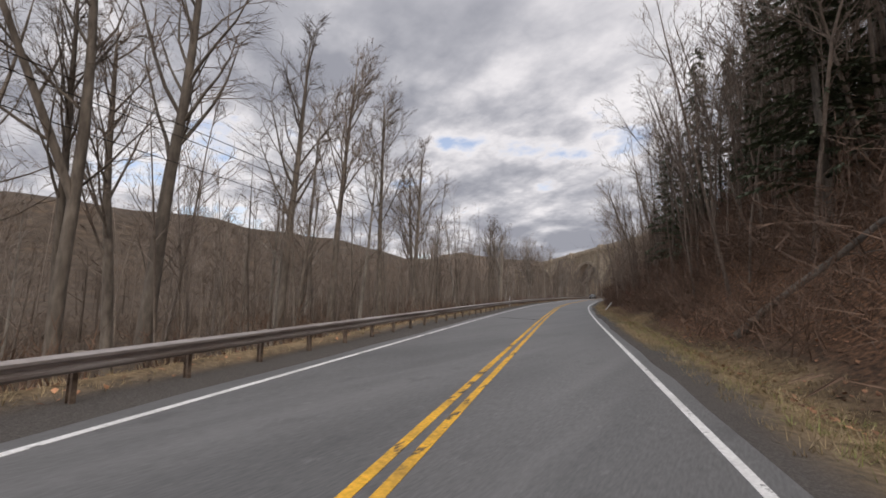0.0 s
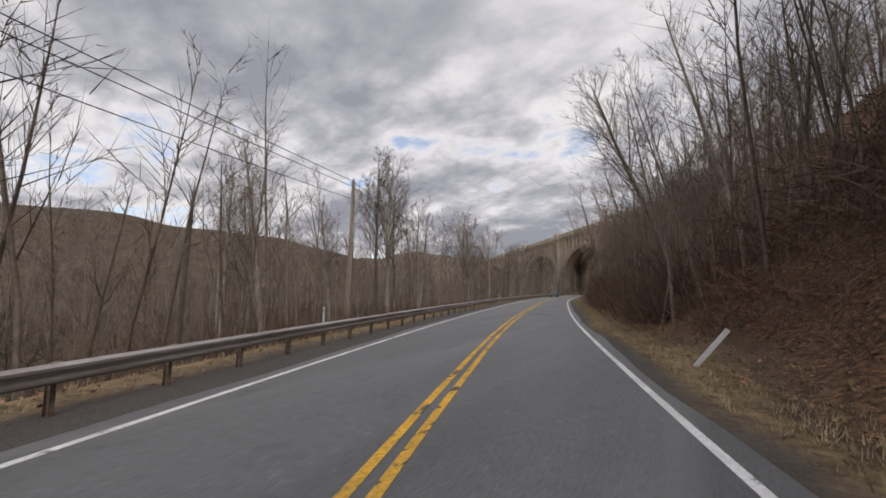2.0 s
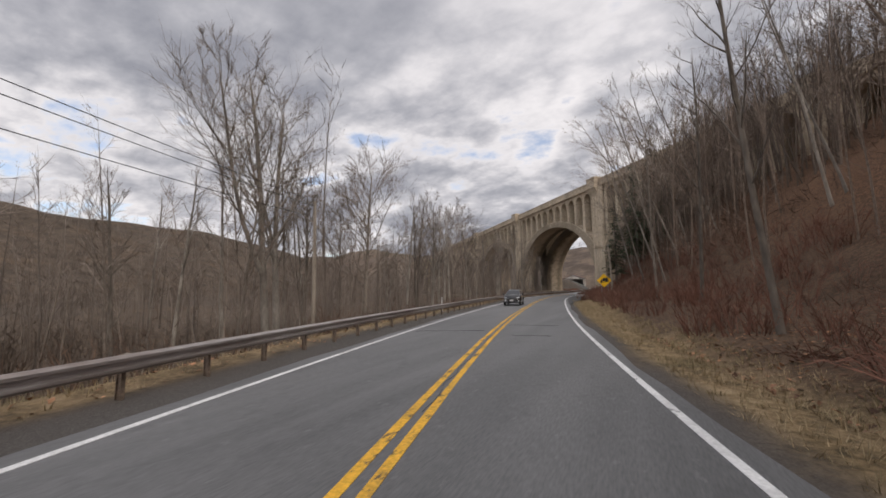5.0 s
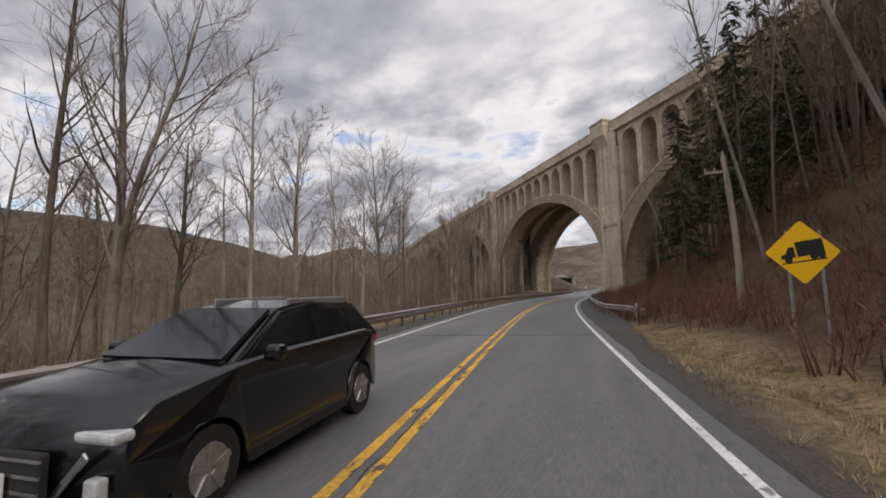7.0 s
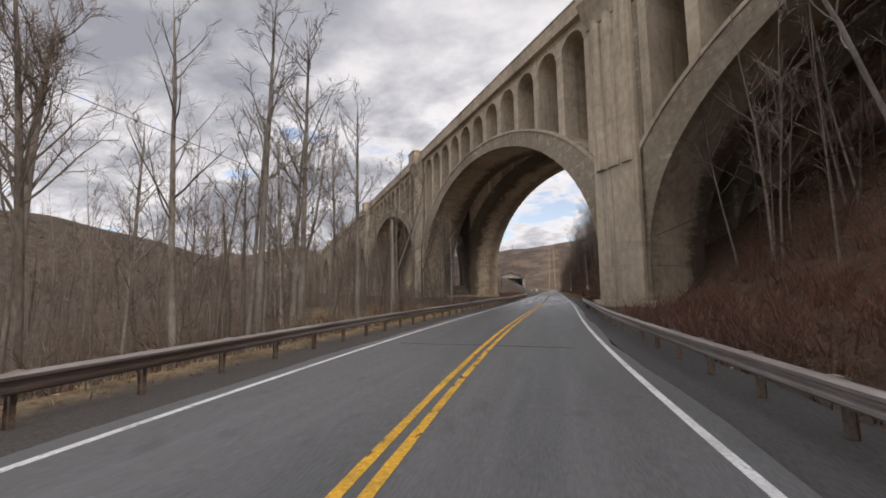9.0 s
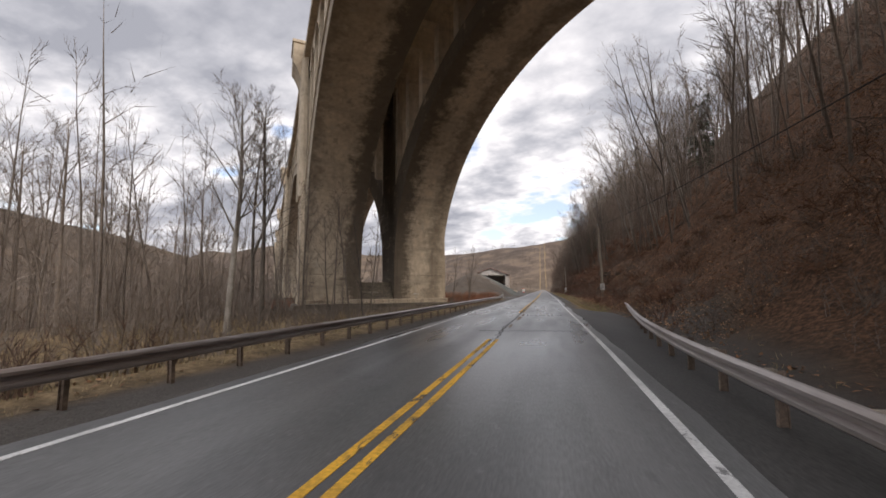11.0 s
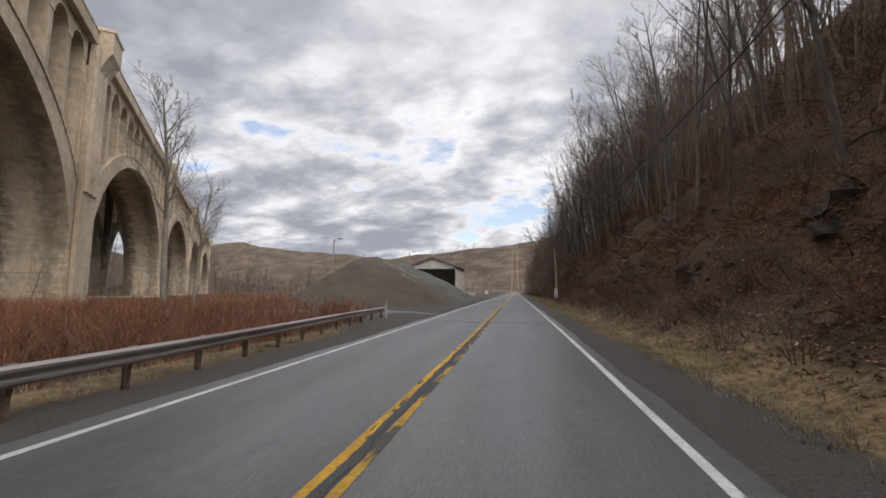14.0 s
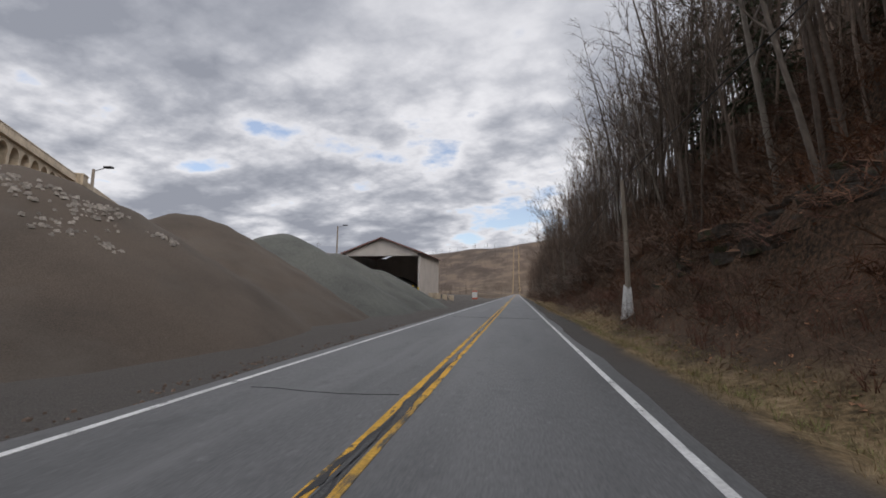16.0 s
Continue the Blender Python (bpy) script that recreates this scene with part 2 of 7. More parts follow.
def edge_stains(m, bands):
    """Dark seepage bands that run down a pier at given places across it, with ragged sides."""
    n, l = m.node_tree.nodes, m.node_tree.links
    b = n["Principled BSDF"]
    src = b.inputs["Base Color"].links[0].from_socket
    co = n.new("ShaderNodeTexCoord")
    sx = n.new("ShaderNodeSeparateXYZ")
    l.new(co.outputs["Object"], sx.inputs[0])
    rag = []
    for scale, stretch in ((0.9, (1, 1, 0.5)), (0.5, (1, 1, 5.0))):
        mp = n.new("ShaderNodeMapping")
        mp.inputs["Scale"].default_value = stretch
        l.new(co.outputs["Object"], mp.inputs[0])
        t = n.new("ShaderNodeTexNoise")
        t.inputs["Scale"].default_value, t.inputs["Detail"].default_value, t.inputs["Roughness"].default_value = scale, 8, 0.7
        l.new(mp.outputs[0], t.inputs["Vector"])
        rag.append(t.outputs[0])

    def calc(op, a, b_):
        q = n.new("ShaderNodeMath")
        q.operation = op
        for i, v in enumerate((a, b_)):
            if isinstance(v, (int, float)):
                q.inputs[i].default_value = v
            else:
                l.new(v, q.inputs[i])
        return q.outputs[0]
    wob = calc("ADD", calc("MULTIPLY", calc("SUBTRACT", rag[0], 0.5), 4.2), calc("MULTIPLY", calc("SUBTRACT", rag[1], 0.5), 3.4))
    at = calc("DIVIDE", calc("ADD", sx.outputs[0], wob), 20.0)
    stops = [(0.0, (0, 0, 0))]
    for lo, hi, k in bands:
        stops += [((lo - 0.8) / 20, (0, 0, 0)), ((lo + 0.4) / 20, (k, k, k)), ((hi - 0.4) / 20, (k, k, k)), ((hi + 0.8) / 20, (0, 0, 0))]
    mask = ramp(n, l, at, stops)
    mix = n.new("ShaderNodeMixRGB")
    l.new(mask, mix.inputs[0])
    l.new(src, mix.inputs[1])
    mix.inputs[2].default_value = (0.095, 0.076, 0.056, 1)
    l.new(mix.outputs[0], b.inputs["Base Color"])


edge_stains(M_PIER, ((0.2, 1.4, 0.5), (5.6, 7.8, 0.85), (10.6, 12.8, 0.85), (15.8, 16.9, 0.55)))
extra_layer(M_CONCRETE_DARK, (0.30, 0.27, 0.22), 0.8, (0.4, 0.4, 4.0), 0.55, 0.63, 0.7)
M_STEEL = material("weathered_guardrail_steel", (0.45, 0.41, 0.39), 0.42, metal=0.7, spots=(0.22, 0.165, 0.135), scale=0.8, stretch=(1, 0.2, 3), amount=0.5, fine=10, fine_amount=0.15, bump=0.1)
M_RUST = material("rusty_brown_steel", (0.25, 0.19, 0.145), 0.8, metal=0.2, spots=(0.06, 0.05, 0.045), scale=4, fine=25, object_random=0.25)
M_POLE = material("grey_weathered_pole_wood", (0.34, 0.295, 0.24), 0.9, spots=(0.20, 0.165, 0.13), scale=1.4, stretch=(4, 4, 0.25), amount=0.5, fine=14, fine_amount=0.3, bump=0.5, object_random=0.15)
M_BARK = material("grey_bark", (0.185, 0.158, 0.130), 0.95, spots=(0.10, 0.083, 0.068), scale=1.3, stretch=(1, 1, 0.3), amount=0.5, fine=9, fine_amount=0.35, bump=0.8, bump_dist=0.04, object_random=0.3)
M_BARK_PALE = material("pale_sycamore_bark", (0.30, 0.27, 0.23), 0.9, spots=(0.14, 0.12, 0.10), scale=1.1, stretch=(1, 1, 0.4), amount=0.6, fine=9, fine_amount=0.25, bump=0.5, bump_dist=0.03, object_random=0.2)
M_TWIG = material("bare_twigs", (0.20, 0.155, 0.122), 0.95, scale=0.8, fine=6, object_random=0.3, bump=0)
M_PALETWIG = material("pale_bare_twigs", (0.215, 0.178, 0.146), 0.95, spots=(0.135, 0.108, 0.09), scale=0.3, fine=6, island_random=0.3, bump=0)
M_FARTWIG = material("far_woods", (0.112, 0.086, 0.066), 1.0, spots=(0.072, 0.056, 0.044), scale=0.06, fine=0.8, fine_amount=0.2, island_random=0.3, bump=0)
M_RED = material("red_brown_brush", (0.185, 0.088, 0.060), 0.95, spots=(0.12, 0.068, 0.048), scale=0.15, amount=0.5, fine=3, island_random=0.35, bump=0)
M_FIELD = material("russet_field_brush", (0.30, 0.135, 0.080), 0.95, spots=(0.16, 0.10, 0.06), scale=0.15, amount=0.5, fine=3, island_random=0.35, bump=0)
M_RUSSET = material("russet_bank_brush", (0.185, 0.092, 0.052), 0.95, spots=(0.095, 0.055, 0.035), scale=0.2, amount=0.5, fine=3, island_random=0.45, bump=0)
M_UMBER = material("umber_twigs", (0.165, 0.118, 0.088), 0.95, spots=(0.105, 0.075, 0.056), scale=0.3, fine=6, island_random=0.35, bump=0)
M_BRUSH = material("brown_brush", (0.150, 0.096, 0.067), 0.95, spots=(0.088, 0.059, 0.043), scale=0.2, amount=0.5, fine=3, island_random=0.4, bump=0)
M_GRASS = material("dry_grass_blades", (0.36, 0.275, 0.165), 0.9, spots=(0.225, 0.185, 0.095), scale=0.35, amount=0.55, fine=5, island_random=0.35, bump=0)
M_LEAF2 = material("tan_fallen_leaves", (0.46, 0.265, 0.148), 0.85, spots=(0.24, 0.135, 0.08), scale=0.4, amount=0.5, fine=8, island_random=0.6, bump=0)
M_GREEN = material("green_verge_grass", (0.23, 0.25, 0.085), 0.9, spots=(0.28, 0.24, 0.11), scale=0.5, amount=0.5, fine=5, island_random=0.35, bump=0)
M_HARDPAN = material("wet_yard_hardpan", (0.125, 0.119, 0.113), 0.5, spots=(0.085, 0.080, 0.075), scale=0.35, amount=0.6, fine=14, fine_amount=0.25, bump=0.3, bump_dist=0.02)
M_LEAF = material("fallen_leaves", (0.31, 0.160, 0.085), 0.85, spots=(0.13, 0.068, 0.042), scale=0.4, amount=0.5, fine=8, island_random=0.75, bump=0)
M_NEEDLE = material("dark_evergreen_needles", (0.095, 0.115, 0.066), 0.85, spots=(0.060, 0.072, 0.045), scale=0.8, fine=6, island_random=0.4, bump=0)
M_ROCK = material("dark_mossy_rock", (0.068, 0.056, 0.045), 0.9, spots=(0.032, 0.028, 0.022), scale=0.7, amount=0.5, fine=5, fine_amount=0.4, bump=0.9, bump_dist=0.08)
extra_layer(M_ROCK, (0.055, 0.062, 0.026), 1.1, (1, 1, 1), 0.54, 0.62, 0.8)
extra_layer(M_ROCK, (0.12, 0.10, 0.085), 2.5, (0.5, 0.5, 3), 0.62, 0.68, 0.5)
extra_layer(M_ROCK, (0.13, 0.068, 0.04), 1.6, (1, 1, 2), 0.58, 0.62, 0.8)
litter_on_top(M_ROCK, (0.20, 0.108, 0.060), (0.045, 0.052, 0.022))
M_SIDING = material("pale_sheet_metal_siding", (0.56, 0.52, 0.48), 0.6, spots=(0.44, 0.41, 0.38), scale=0.6, fine=8, fine_amount=0.06, bump=0.05)
M_ROOF = material("red_brown_sheet_roof", (0.22, 0.12, 0.10), 0.6, scale=1, fine=8, fine_amount=0.1)
M_REPAIR = material("pale_repair_mortar", (0.24, 0.24, 0.235), 0.8, spots=(0.15, 0.15, 0.15), scale=4, amount=0.5, fine=25, fine_amount=0.25, bump=0.5)
M_DARK = material("dark_interior", (0.03, 0.03, 0.03), 0.9, scale=1, fine=8)
M_SIGN = material("yellow_sign_sheeting", (0.95, 0.55, 0.012), 0.4, scale=1.2, spots=(0.88, 0.49, 0.014), amount=0.3, fine=20, fine_amount=0.04, bump=0)
M_BLACK = material("black_sign_film", (0.02, 0.02, 0.02), 0.5, scale=3, fine=20, bump=0)
M_GALV = material("galvanised_post", (0.36, 0.36, 0.36), 0.5, metal=0.6, scale=5, fine=30, fine_amount=0.1)
M_PAINTWHITE = material("white_painted_marker", (0.72, 0.72, 0.70), 0.6, spots=(0.5, 0.5, 0.48), scale=3, fine=20, fine_amount=0.08)
M_CARPAINT = material("black_car_paint", (0.005, 0.0055, 0.007), 0.22, coat=0.5, scale=2, fine=40, fine_amount=0.05, bump=0)
M_RUBBER = material("tyre_rubber", (0.02, 0.02, 0.02), 0.85, scale=6, fine=40)
M_RIM = material("alloy_rim", (0.45, 0.45, 0.46), 0.35, metal=0.9, scale=6, fine=40, fine_amount=0.05)
M_RED_LENS = material("red_lamp_lens", (0.35, 0.012, 0.012), 0.2, coat=0.5, scale=6, fine=40, fine_amount=0.05)
M_LENS = material("clear_lamp_lens", (0.6, 0.62, 0.64), 0.15, coat=0.5, scale=6, fine=40, fine_amount=0.05)
M_TINT = material("tinted_window_glass", (0.015, 0.017, 0.02), 0.06, scale=2, fine=30, fine_amount=0.03, bump=0, spec=0.8)
M_CHROME = material("bright_trim", (0.6, 0.6, 0.6), 0.2, metal=1.0, scale=5, fine=30, fine_amount=0.05)
M_WIRE = material("black_cable", (0.02, 0.02, 0.02), 0.7, scale=3, fine=20)
M_SAFETY = material("safety_yellow_paint", (0.68, 0.48, 0.02), 0.6, scale=3, fine=20)
M_ORANGE = material("orange_red_paint", (0.55, 0.09, 0.03), 0.6, scale=3, fine=20)

# ---------------------------------------------------------------- helpers


def mesh_object(name, verts, faces, mat, smooth=False):
    me = bpy.data.meshes.new(name)
    me.from_pydata(verts, [], faces)
    me.materials.append(mat)
    if smooth:
        me.polygons.foreach_set("use_smooth", [True] * len(me.polygons))
    me.update()
    return new(name, me)


def part(name, bm, mat, parent, label=""):
    me = bpy.data.meshes.new(name)
    bm.to_mesh(me)
    bm.free()
    me.materials.append(mat)
    ob = new(name, me)
    ob.parent = parent
    if label:
        ob["label"] = label
    return ob


def child(ob, parent, label=""):
    ob.parent = parent
    if label:
        ob["label"] = label
    return ob


def thing(name, at, label, category, group="", kind=""):
    e = new(name)
    e.empty_display_size = 0.3
    e.matrix_world = at if isinstance(at, Matrix) else Matrix.Translation(at)
    return tagged(e, label, category, group, kind)


def box(bm, lo, hi, bevel=0.0):
    r = bmesh.ops.create_cube(bm, size=1.0)
    v = r["verts"]
    for p in v:
        p.co = Vector([(a + b) / 2 + c * (b - a) for a, b, c in zip(lo, hi, p.co)])
    if bevel:
        edges = list({e for p in v for e in p.link_edges})
        bmesh.ops.bevel(bm, geom=edges, offset=bevel, segments=2, affect="EDGES", profile=0.5)
    return v


def cyl(bm, a, b, r1, r2=None, n=10):
    a, b = Vector(a), Vector(b)
    d = b - a
    m = Matrix.Translation((a + b) / 2) @ d.to_track_quat("Z", "Y").to_matrix().to_4x4()
    bmesh.ops.create_cone(bm, cap_ends=True, segments=n, radius1=r1, radius2=r1 if r2 is None else r2, depth=d.length, matrix=m)


def boxbm(lo, hi, bevel=0.0):
    bm = bmesh.new()
    box(bm, lo, hi, bevel)
    return bm


def cylbm(a, b, r1, r2=None, n=10):
    bm = bmesh.new()
    cyl(bm, a, b, r1, r2, n)
    return bm


def extrude_profile(pts, axis_lo, axis_hi, order):
    """A closed prism: pts are pairs, order maps (p, q, axis) into x, y, z."""
    n = len(pts)
    verts = [order(p, q, axis_lo) for p, q in pts] + [order(p, q, axis_hi) for p, q in pts]
    faces = [tuple(range(n))[::-1], tuple(range(n, 2 * n))]
    faces += [(i, (i + 1) % n, n + (i + 1) % n, n + i) for i in range(n)]
    return verts, faces


def fix_normals(ob):
    bm = bmesh.new()
    bm.from_mesh(ob.data)
    bmesh.ops.recalc_face_normals(bm, faces=bm.faces)
    bm.to_mesh(ob.data)
    bm.free()
    return ob


# ---------------------------------------------------------------- road line and terrain
ROAD = [(-313.2, 38.20), (-298.2, 32.96), (-283.0, 27.72), (-267.7, 22.93), (-252.3, 18.39), (-236.7, 14.61), (-221.1, 10.83), (-205.5, 7.16), (-189.7, 4.28), (-173.9, 1.84),
        (-158.0, -0.44), (-142.0, -2.25), (-125.8, -3.05), (-109.8, -2.72), (-93.9, -2.2), (-77.9, -2.07), (-61.9, -2.10), (-45.8, -1.98), (-29.9, -1.75), (-13.9, -1.72)]
_y = np.arange(-460.0, 1700.0, 1.0)
_ry = np.array([-460.0] + [r[0] for r in ROAD] + [0.0, 1700.0])
_rx = np.array([38.2 + 146.8 * 0.33] + [r[1] for r in ROAD] + [-1.72, -1.72])
_x = np.interp(_y, _ry, _rx) + np.interp(_y, (-320, -290, -262, -240, -200, -178, -140, -90, -20, 10), (0.17, 0.15, -0.08, -0.18, -0.18, 0.02, 0.03, 0.06, 0.06, 0.0))
_k = np.exp(-0.5 * (np.arange(-30, 31) / 9.0) ** 2)
_x = np.convolve(np.pad(_x, 30, mode="reflect", reflect_type="odd"), _k / _k.sum(), mode="valid")


def road_x(y):
    return np.interp(y, _y, _x)


def road_dir(y):
    g = (road_x(y + 1.0) - road_x(y - 1.0)) / 2.0
    n = np.sqrt(1 + g * g)
    return g / n, 1 / n


def on_road(y, lat, z=0.0):
    """The place beside the centre line at y, lat metres to the right of it."""
    dx, dy = road_dir(y)
    return Vector((float(road_x(y) + lat * dy), float(y - lat * dx), z))


def smooth(a, b, x):
    t = np.clip((x - a) / (b - a), 0, 1)
    return t * t * (3 - 2 * t)


_rng = np.random.default_rng(4)
_waves = [(_rng.uniform(0, 6.28), _rng.uniform(0, 6.28), lam) for lam in (90, 61, 37, 23, 14, 9, 5.3, 3.1) for _ in range(3)]


def rough(x, y, last=99):
    z = 0
    for a, ph, lam in _waves[:last]:
        z = z + lam * np.sin((x * np.cos(a) + y * np.sin(a)) * 6.283 / lam + ph)
    return z / 90.0


def lateral(x, y):
    dx, dy = road_dir(y)
    return (x - road_x(y)) * dy


def ground(x, y):
    """The ground's height."""
    x, y = np.asarray(x, float), np.asarray(y, float)
    lat = lateral(x, y)
    r = rough(x, y)
    big = rough(x * 0.3, y * 0.3, 9)
    # right side: verge, then the hillside
    near = smooth(-262, -225, y)              # from steep bank to brushy flat
    far = smooth(-112, -78, y)                # from flat back to steep bank
    flat = near * (1 - far)
    foot = 6.2 + 4.2 * flat + 4.0 * smooth(70, 180, y) + 0.45 * np.maximum(y - 230, 0)
    slope = (1.05 - 0.30 * flat) * (1 - 0.45 * smooth(70, 220, y))
    up_ = np.maximum(lat - foot, 0)
    hill = slope * (np.sqrt(up_ * up_ + 4) - 2)
    hill = np.where(hill > 48, 48 + (hill - 48) * 0.3, hill)
    hill = np.minimum(hill, 95 + big * 3)
    verge = 0.035 * np.clip(lat - 4.6, 0, 99) * (1 - 0.2) + 0.10 * flat * np.clip(lat - 6, 0, 9)
    ditch = -0.18 * np.exp(-((lat - 6.2) / 0.8) ** 2)
    right = verge + ditch + hill + r * 0.42 * smooth(6.2, 14, lat) * (1 + 1.0 * smooth(14, 60, lat)) * (1 - smooth(90, 200, lat))
    rocky = smooth(-56, -44, y) * (1 - smooth(70, 95, y))
    wav = 0.6 * np.sin(y * 0.21 + 1.0) + 0.45 * np.sin(y * 0.57) + 0.25 * np.sin(y * 1.31)
    l1, l2 = lat - 9.6 - 0.6 * wav, lat - 14.0 + 0.9 * wav
    right = right + rocky * (1.0 + 0.35 * wav) * (smooth(0, 0.5, l1) - smooth(0.5, 4.5, l1)) + rocky * (1.5 - 0.5 * wav) * (smooth(0, 0.6, l2) - smooth(0.6, 6, l2))
    lump = np.sin(1.9 * x + 0.7 * y) * np.sin(0.6 * x - 1.7 * y + 1.0) + 0.6 * np.sin(3.1 * x + 2.2 * y + 2.0) * np.sin(2.4 * x - 2.9 * y) + np.sin(0.8 * x + 0.9 * y + 0.5)
    right = right + 0.22 * lump * smooth(7.6, 10.5, lat) * (1 - smooth(26, 40, lat)) * smooth(-100, -80, y) * (1 - smooth(85, 100, y))
    # left side: shoulder, bank, valley floor, far ridge
    l = -lat
    yard = smooth(-26, -8, y) * (1 - smooth(120, 190, y))
    field = smooth(-112, -85, y) * (1 - smooth(120, 190, y))
    drop = 4.2 * smooth(6.2, 17, l) * (1 - field) * (1 - smooth(250, 420, y)) + field * (0.5 * smooth(6.2, 10, l) * (1 - yard) + 4.0 * smooth(62, 95, l))
    rise = 1.3 * smooth(25, 52, y) * yard * smooth(7.5, 13, l)
    ridge = (118 * smooth(250, 720, l) + 30 * smooth(720, 1300, l)) * (1 - 0.76 * smooth(150, 700, y))
    left = -drop + rise + ridge * (1 + 0.05 * big) + r * (0.10 * smooth(7, 14, l) * (1 - 0.8 * yard) + 0.3 * smooth(18, 60, l) * (1 - smooth(90, 200, l)))
    z = np.where(lat > 0, right, left)
    z = np.where(np.abs(lat) < 5.9, -0.09, z - 0.09 * (1 - smooth(5.9, 6.6, np.abs(lat))))
    ahead = 150 * smooth(760, 1350, y + 0.12 * x) * (0.9 + 0.18 * np.sin(x / 210.0 + 1.1) + 0.03 * big)
    return z + ahead


def on_ground(x, y, dz=0.0):
    return Vector((float(x), float(y), float(ground(x, y)) + dz))

# ---------------------------------------------------------------- ground sheet
def ground_material():
    m = bpy.data.materials.new("ground_cover")
    m.use_nodes = True
    n, l = m.node_tree.nodes, m.node_tree.links
    b = n["Principled BSDF"]
    b.inputs["Roughness"].default_value = 0.97
    b.inputs["Specular IOR Level"].default_value = 0.2
    co = n.new("ShaderNodeTexCoord")

    def noise_of(scale, detail=6, stretch=None):
        t = n.new("ShaderNodeTexNoise")
        t.inputs["Scale"].default_value, t.inputs["Detail"].default_value, t.inputs["Roughness"].default_value = scale, detail, 0.65
        if stretch:
            mp = n.new("ShaderNodeMapping")
            mp.inputs["Scale"].default_value = stretch
            l.new(co.outputs["Object"], mp.inputs[0])
            l.new(mp.outputs[0], t.inputs["Vector"])
        else:
            l.new(co.outputs["Object"], t.inputs["Vector"])
        return t.outputs[0]

    fine, mid, wide = noise_of(7.0), noise_of(0.9), noise_of(0.02, 9)
    woods = noise_of(0.11, 9, (1, 1, 0.35))
    cover = n.new("ShaderNodeVertexColor")
    cover.layer_name = "cover"
    sp = n.new("ShaderNodeSeparateColor")
    l.new(cover.outputs[0], sp.inputs[0])
    earth = ramp(n, l, mid, [(0.35, (0.055, 0.042, 0.032)), (0.5, (0.095, 0.070, 0.050)), (0.65, (0.135, 0.098, 0.066))])
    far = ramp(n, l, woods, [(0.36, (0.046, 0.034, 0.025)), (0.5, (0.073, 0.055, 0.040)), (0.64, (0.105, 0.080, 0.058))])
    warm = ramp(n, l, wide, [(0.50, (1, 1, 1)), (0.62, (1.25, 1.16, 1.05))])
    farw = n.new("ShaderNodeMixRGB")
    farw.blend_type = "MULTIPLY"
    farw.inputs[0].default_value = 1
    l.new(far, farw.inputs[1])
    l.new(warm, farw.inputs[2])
    half = n.new("ShaderNodeMath")
    half.operation = "ADD"
    l.new(mid, half.inputs[0])
    l.new(fine, half.inputs[1])
    part_ = n.new("ShaderNodeMath")
    part_.operation = "MULTIPLY"
    l.new(half.outputs[0], part_.inputs[0])
    part_.inputs[1].default_value = 0.5
    grass = ramp(n, l, part_.outputs[0], [(0.36, (0.07, 0.055, 0.032)), (0.44, (0.16, 0.115, 0.062)), (0.52, (0.28, 0.20, 0.11)), (0.62, (0.40, 0.30, 0.18))])
    grit = noise_of(38.0, 3)
    gravel = ramp(n, l, grit, [(0.30, (0.070, 0.063, 0.057)), (0.5, (0.106, 0.097, 0.089)), (0.70, (0.16, 0.147, 0.133))])
    litter = ramp(n, l, fine, [(0.38, (0.052, 0.032, 0.021)), (0.5, (0.125, 0.070, 0.042)), (0.62, (0.24, 0.132, 0.076))])
    last = earth
    dist = n.new("ShaderNodeVertexColor")
    dist.layer_name = "reach"
    ds = n.new("ShaderNodeSeparateColor")
    l.new(dist.outputs[0], ds.inputs[0])
    # aerial haze put into the colour: paler, greyer ground on the far hill ahead
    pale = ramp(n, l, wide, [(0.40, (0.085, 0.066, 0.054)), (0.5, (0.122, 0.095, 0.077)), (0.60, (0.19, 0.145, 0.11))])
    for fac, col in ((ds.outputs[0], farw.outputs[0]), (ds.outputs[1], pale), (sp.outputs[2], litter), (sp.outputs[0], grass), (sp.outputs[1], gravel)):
        mix = n.new("ShaderNodeMixRGB")
        l.new(fac, mix.inputs[0])
        l.new(last, mix.inputs[1])
        l.new(col, mix.inputs[2])
        last = mix.outputs[0]
    rock = ramp(n, l, fine, [(0.36, (0.024, 0.020, 0.015)), (0.47, (0.062, 0.046, 0.032)), (0.56, (0.125, 0.075, 0.047)), (0.66, (0.19, 0.125, 0.082))])
    shape = n.new("ShaderNodeNewGeometry")
    sn = n.new("ShaderNodeSeparateXYZ")
    l.new(shape.outputs["Normal"], sn.inputs[0])
    steep = n.new("ShaderNodeMapRange")
    steep.inputs[1].default_value, steep.inputs[2].default_value = 0.50, 0.38
    l.new(sn.outputs[2], steep.inputs[0])
    face = n.new("ShaderNodeMixRGB")
    l.new(steep.outputs[0], face.inputs[0])
    l.new(last, face.inputs[1])
    l.new(rock, face.inputs[2])
    last = face.outputs[0]
    l.new(last, b.inputs["Base Color"])
    bp = n.new("ShaderNodeBump")
    bp.inputs["Strength"].default_value, bp.inputs["Distance"].default_value = 0.8, 0.12
    l.new(fine, bp.inputs["Height"])
    l.new(bp.outputs[0], b.inputs["Normal"])
    return m


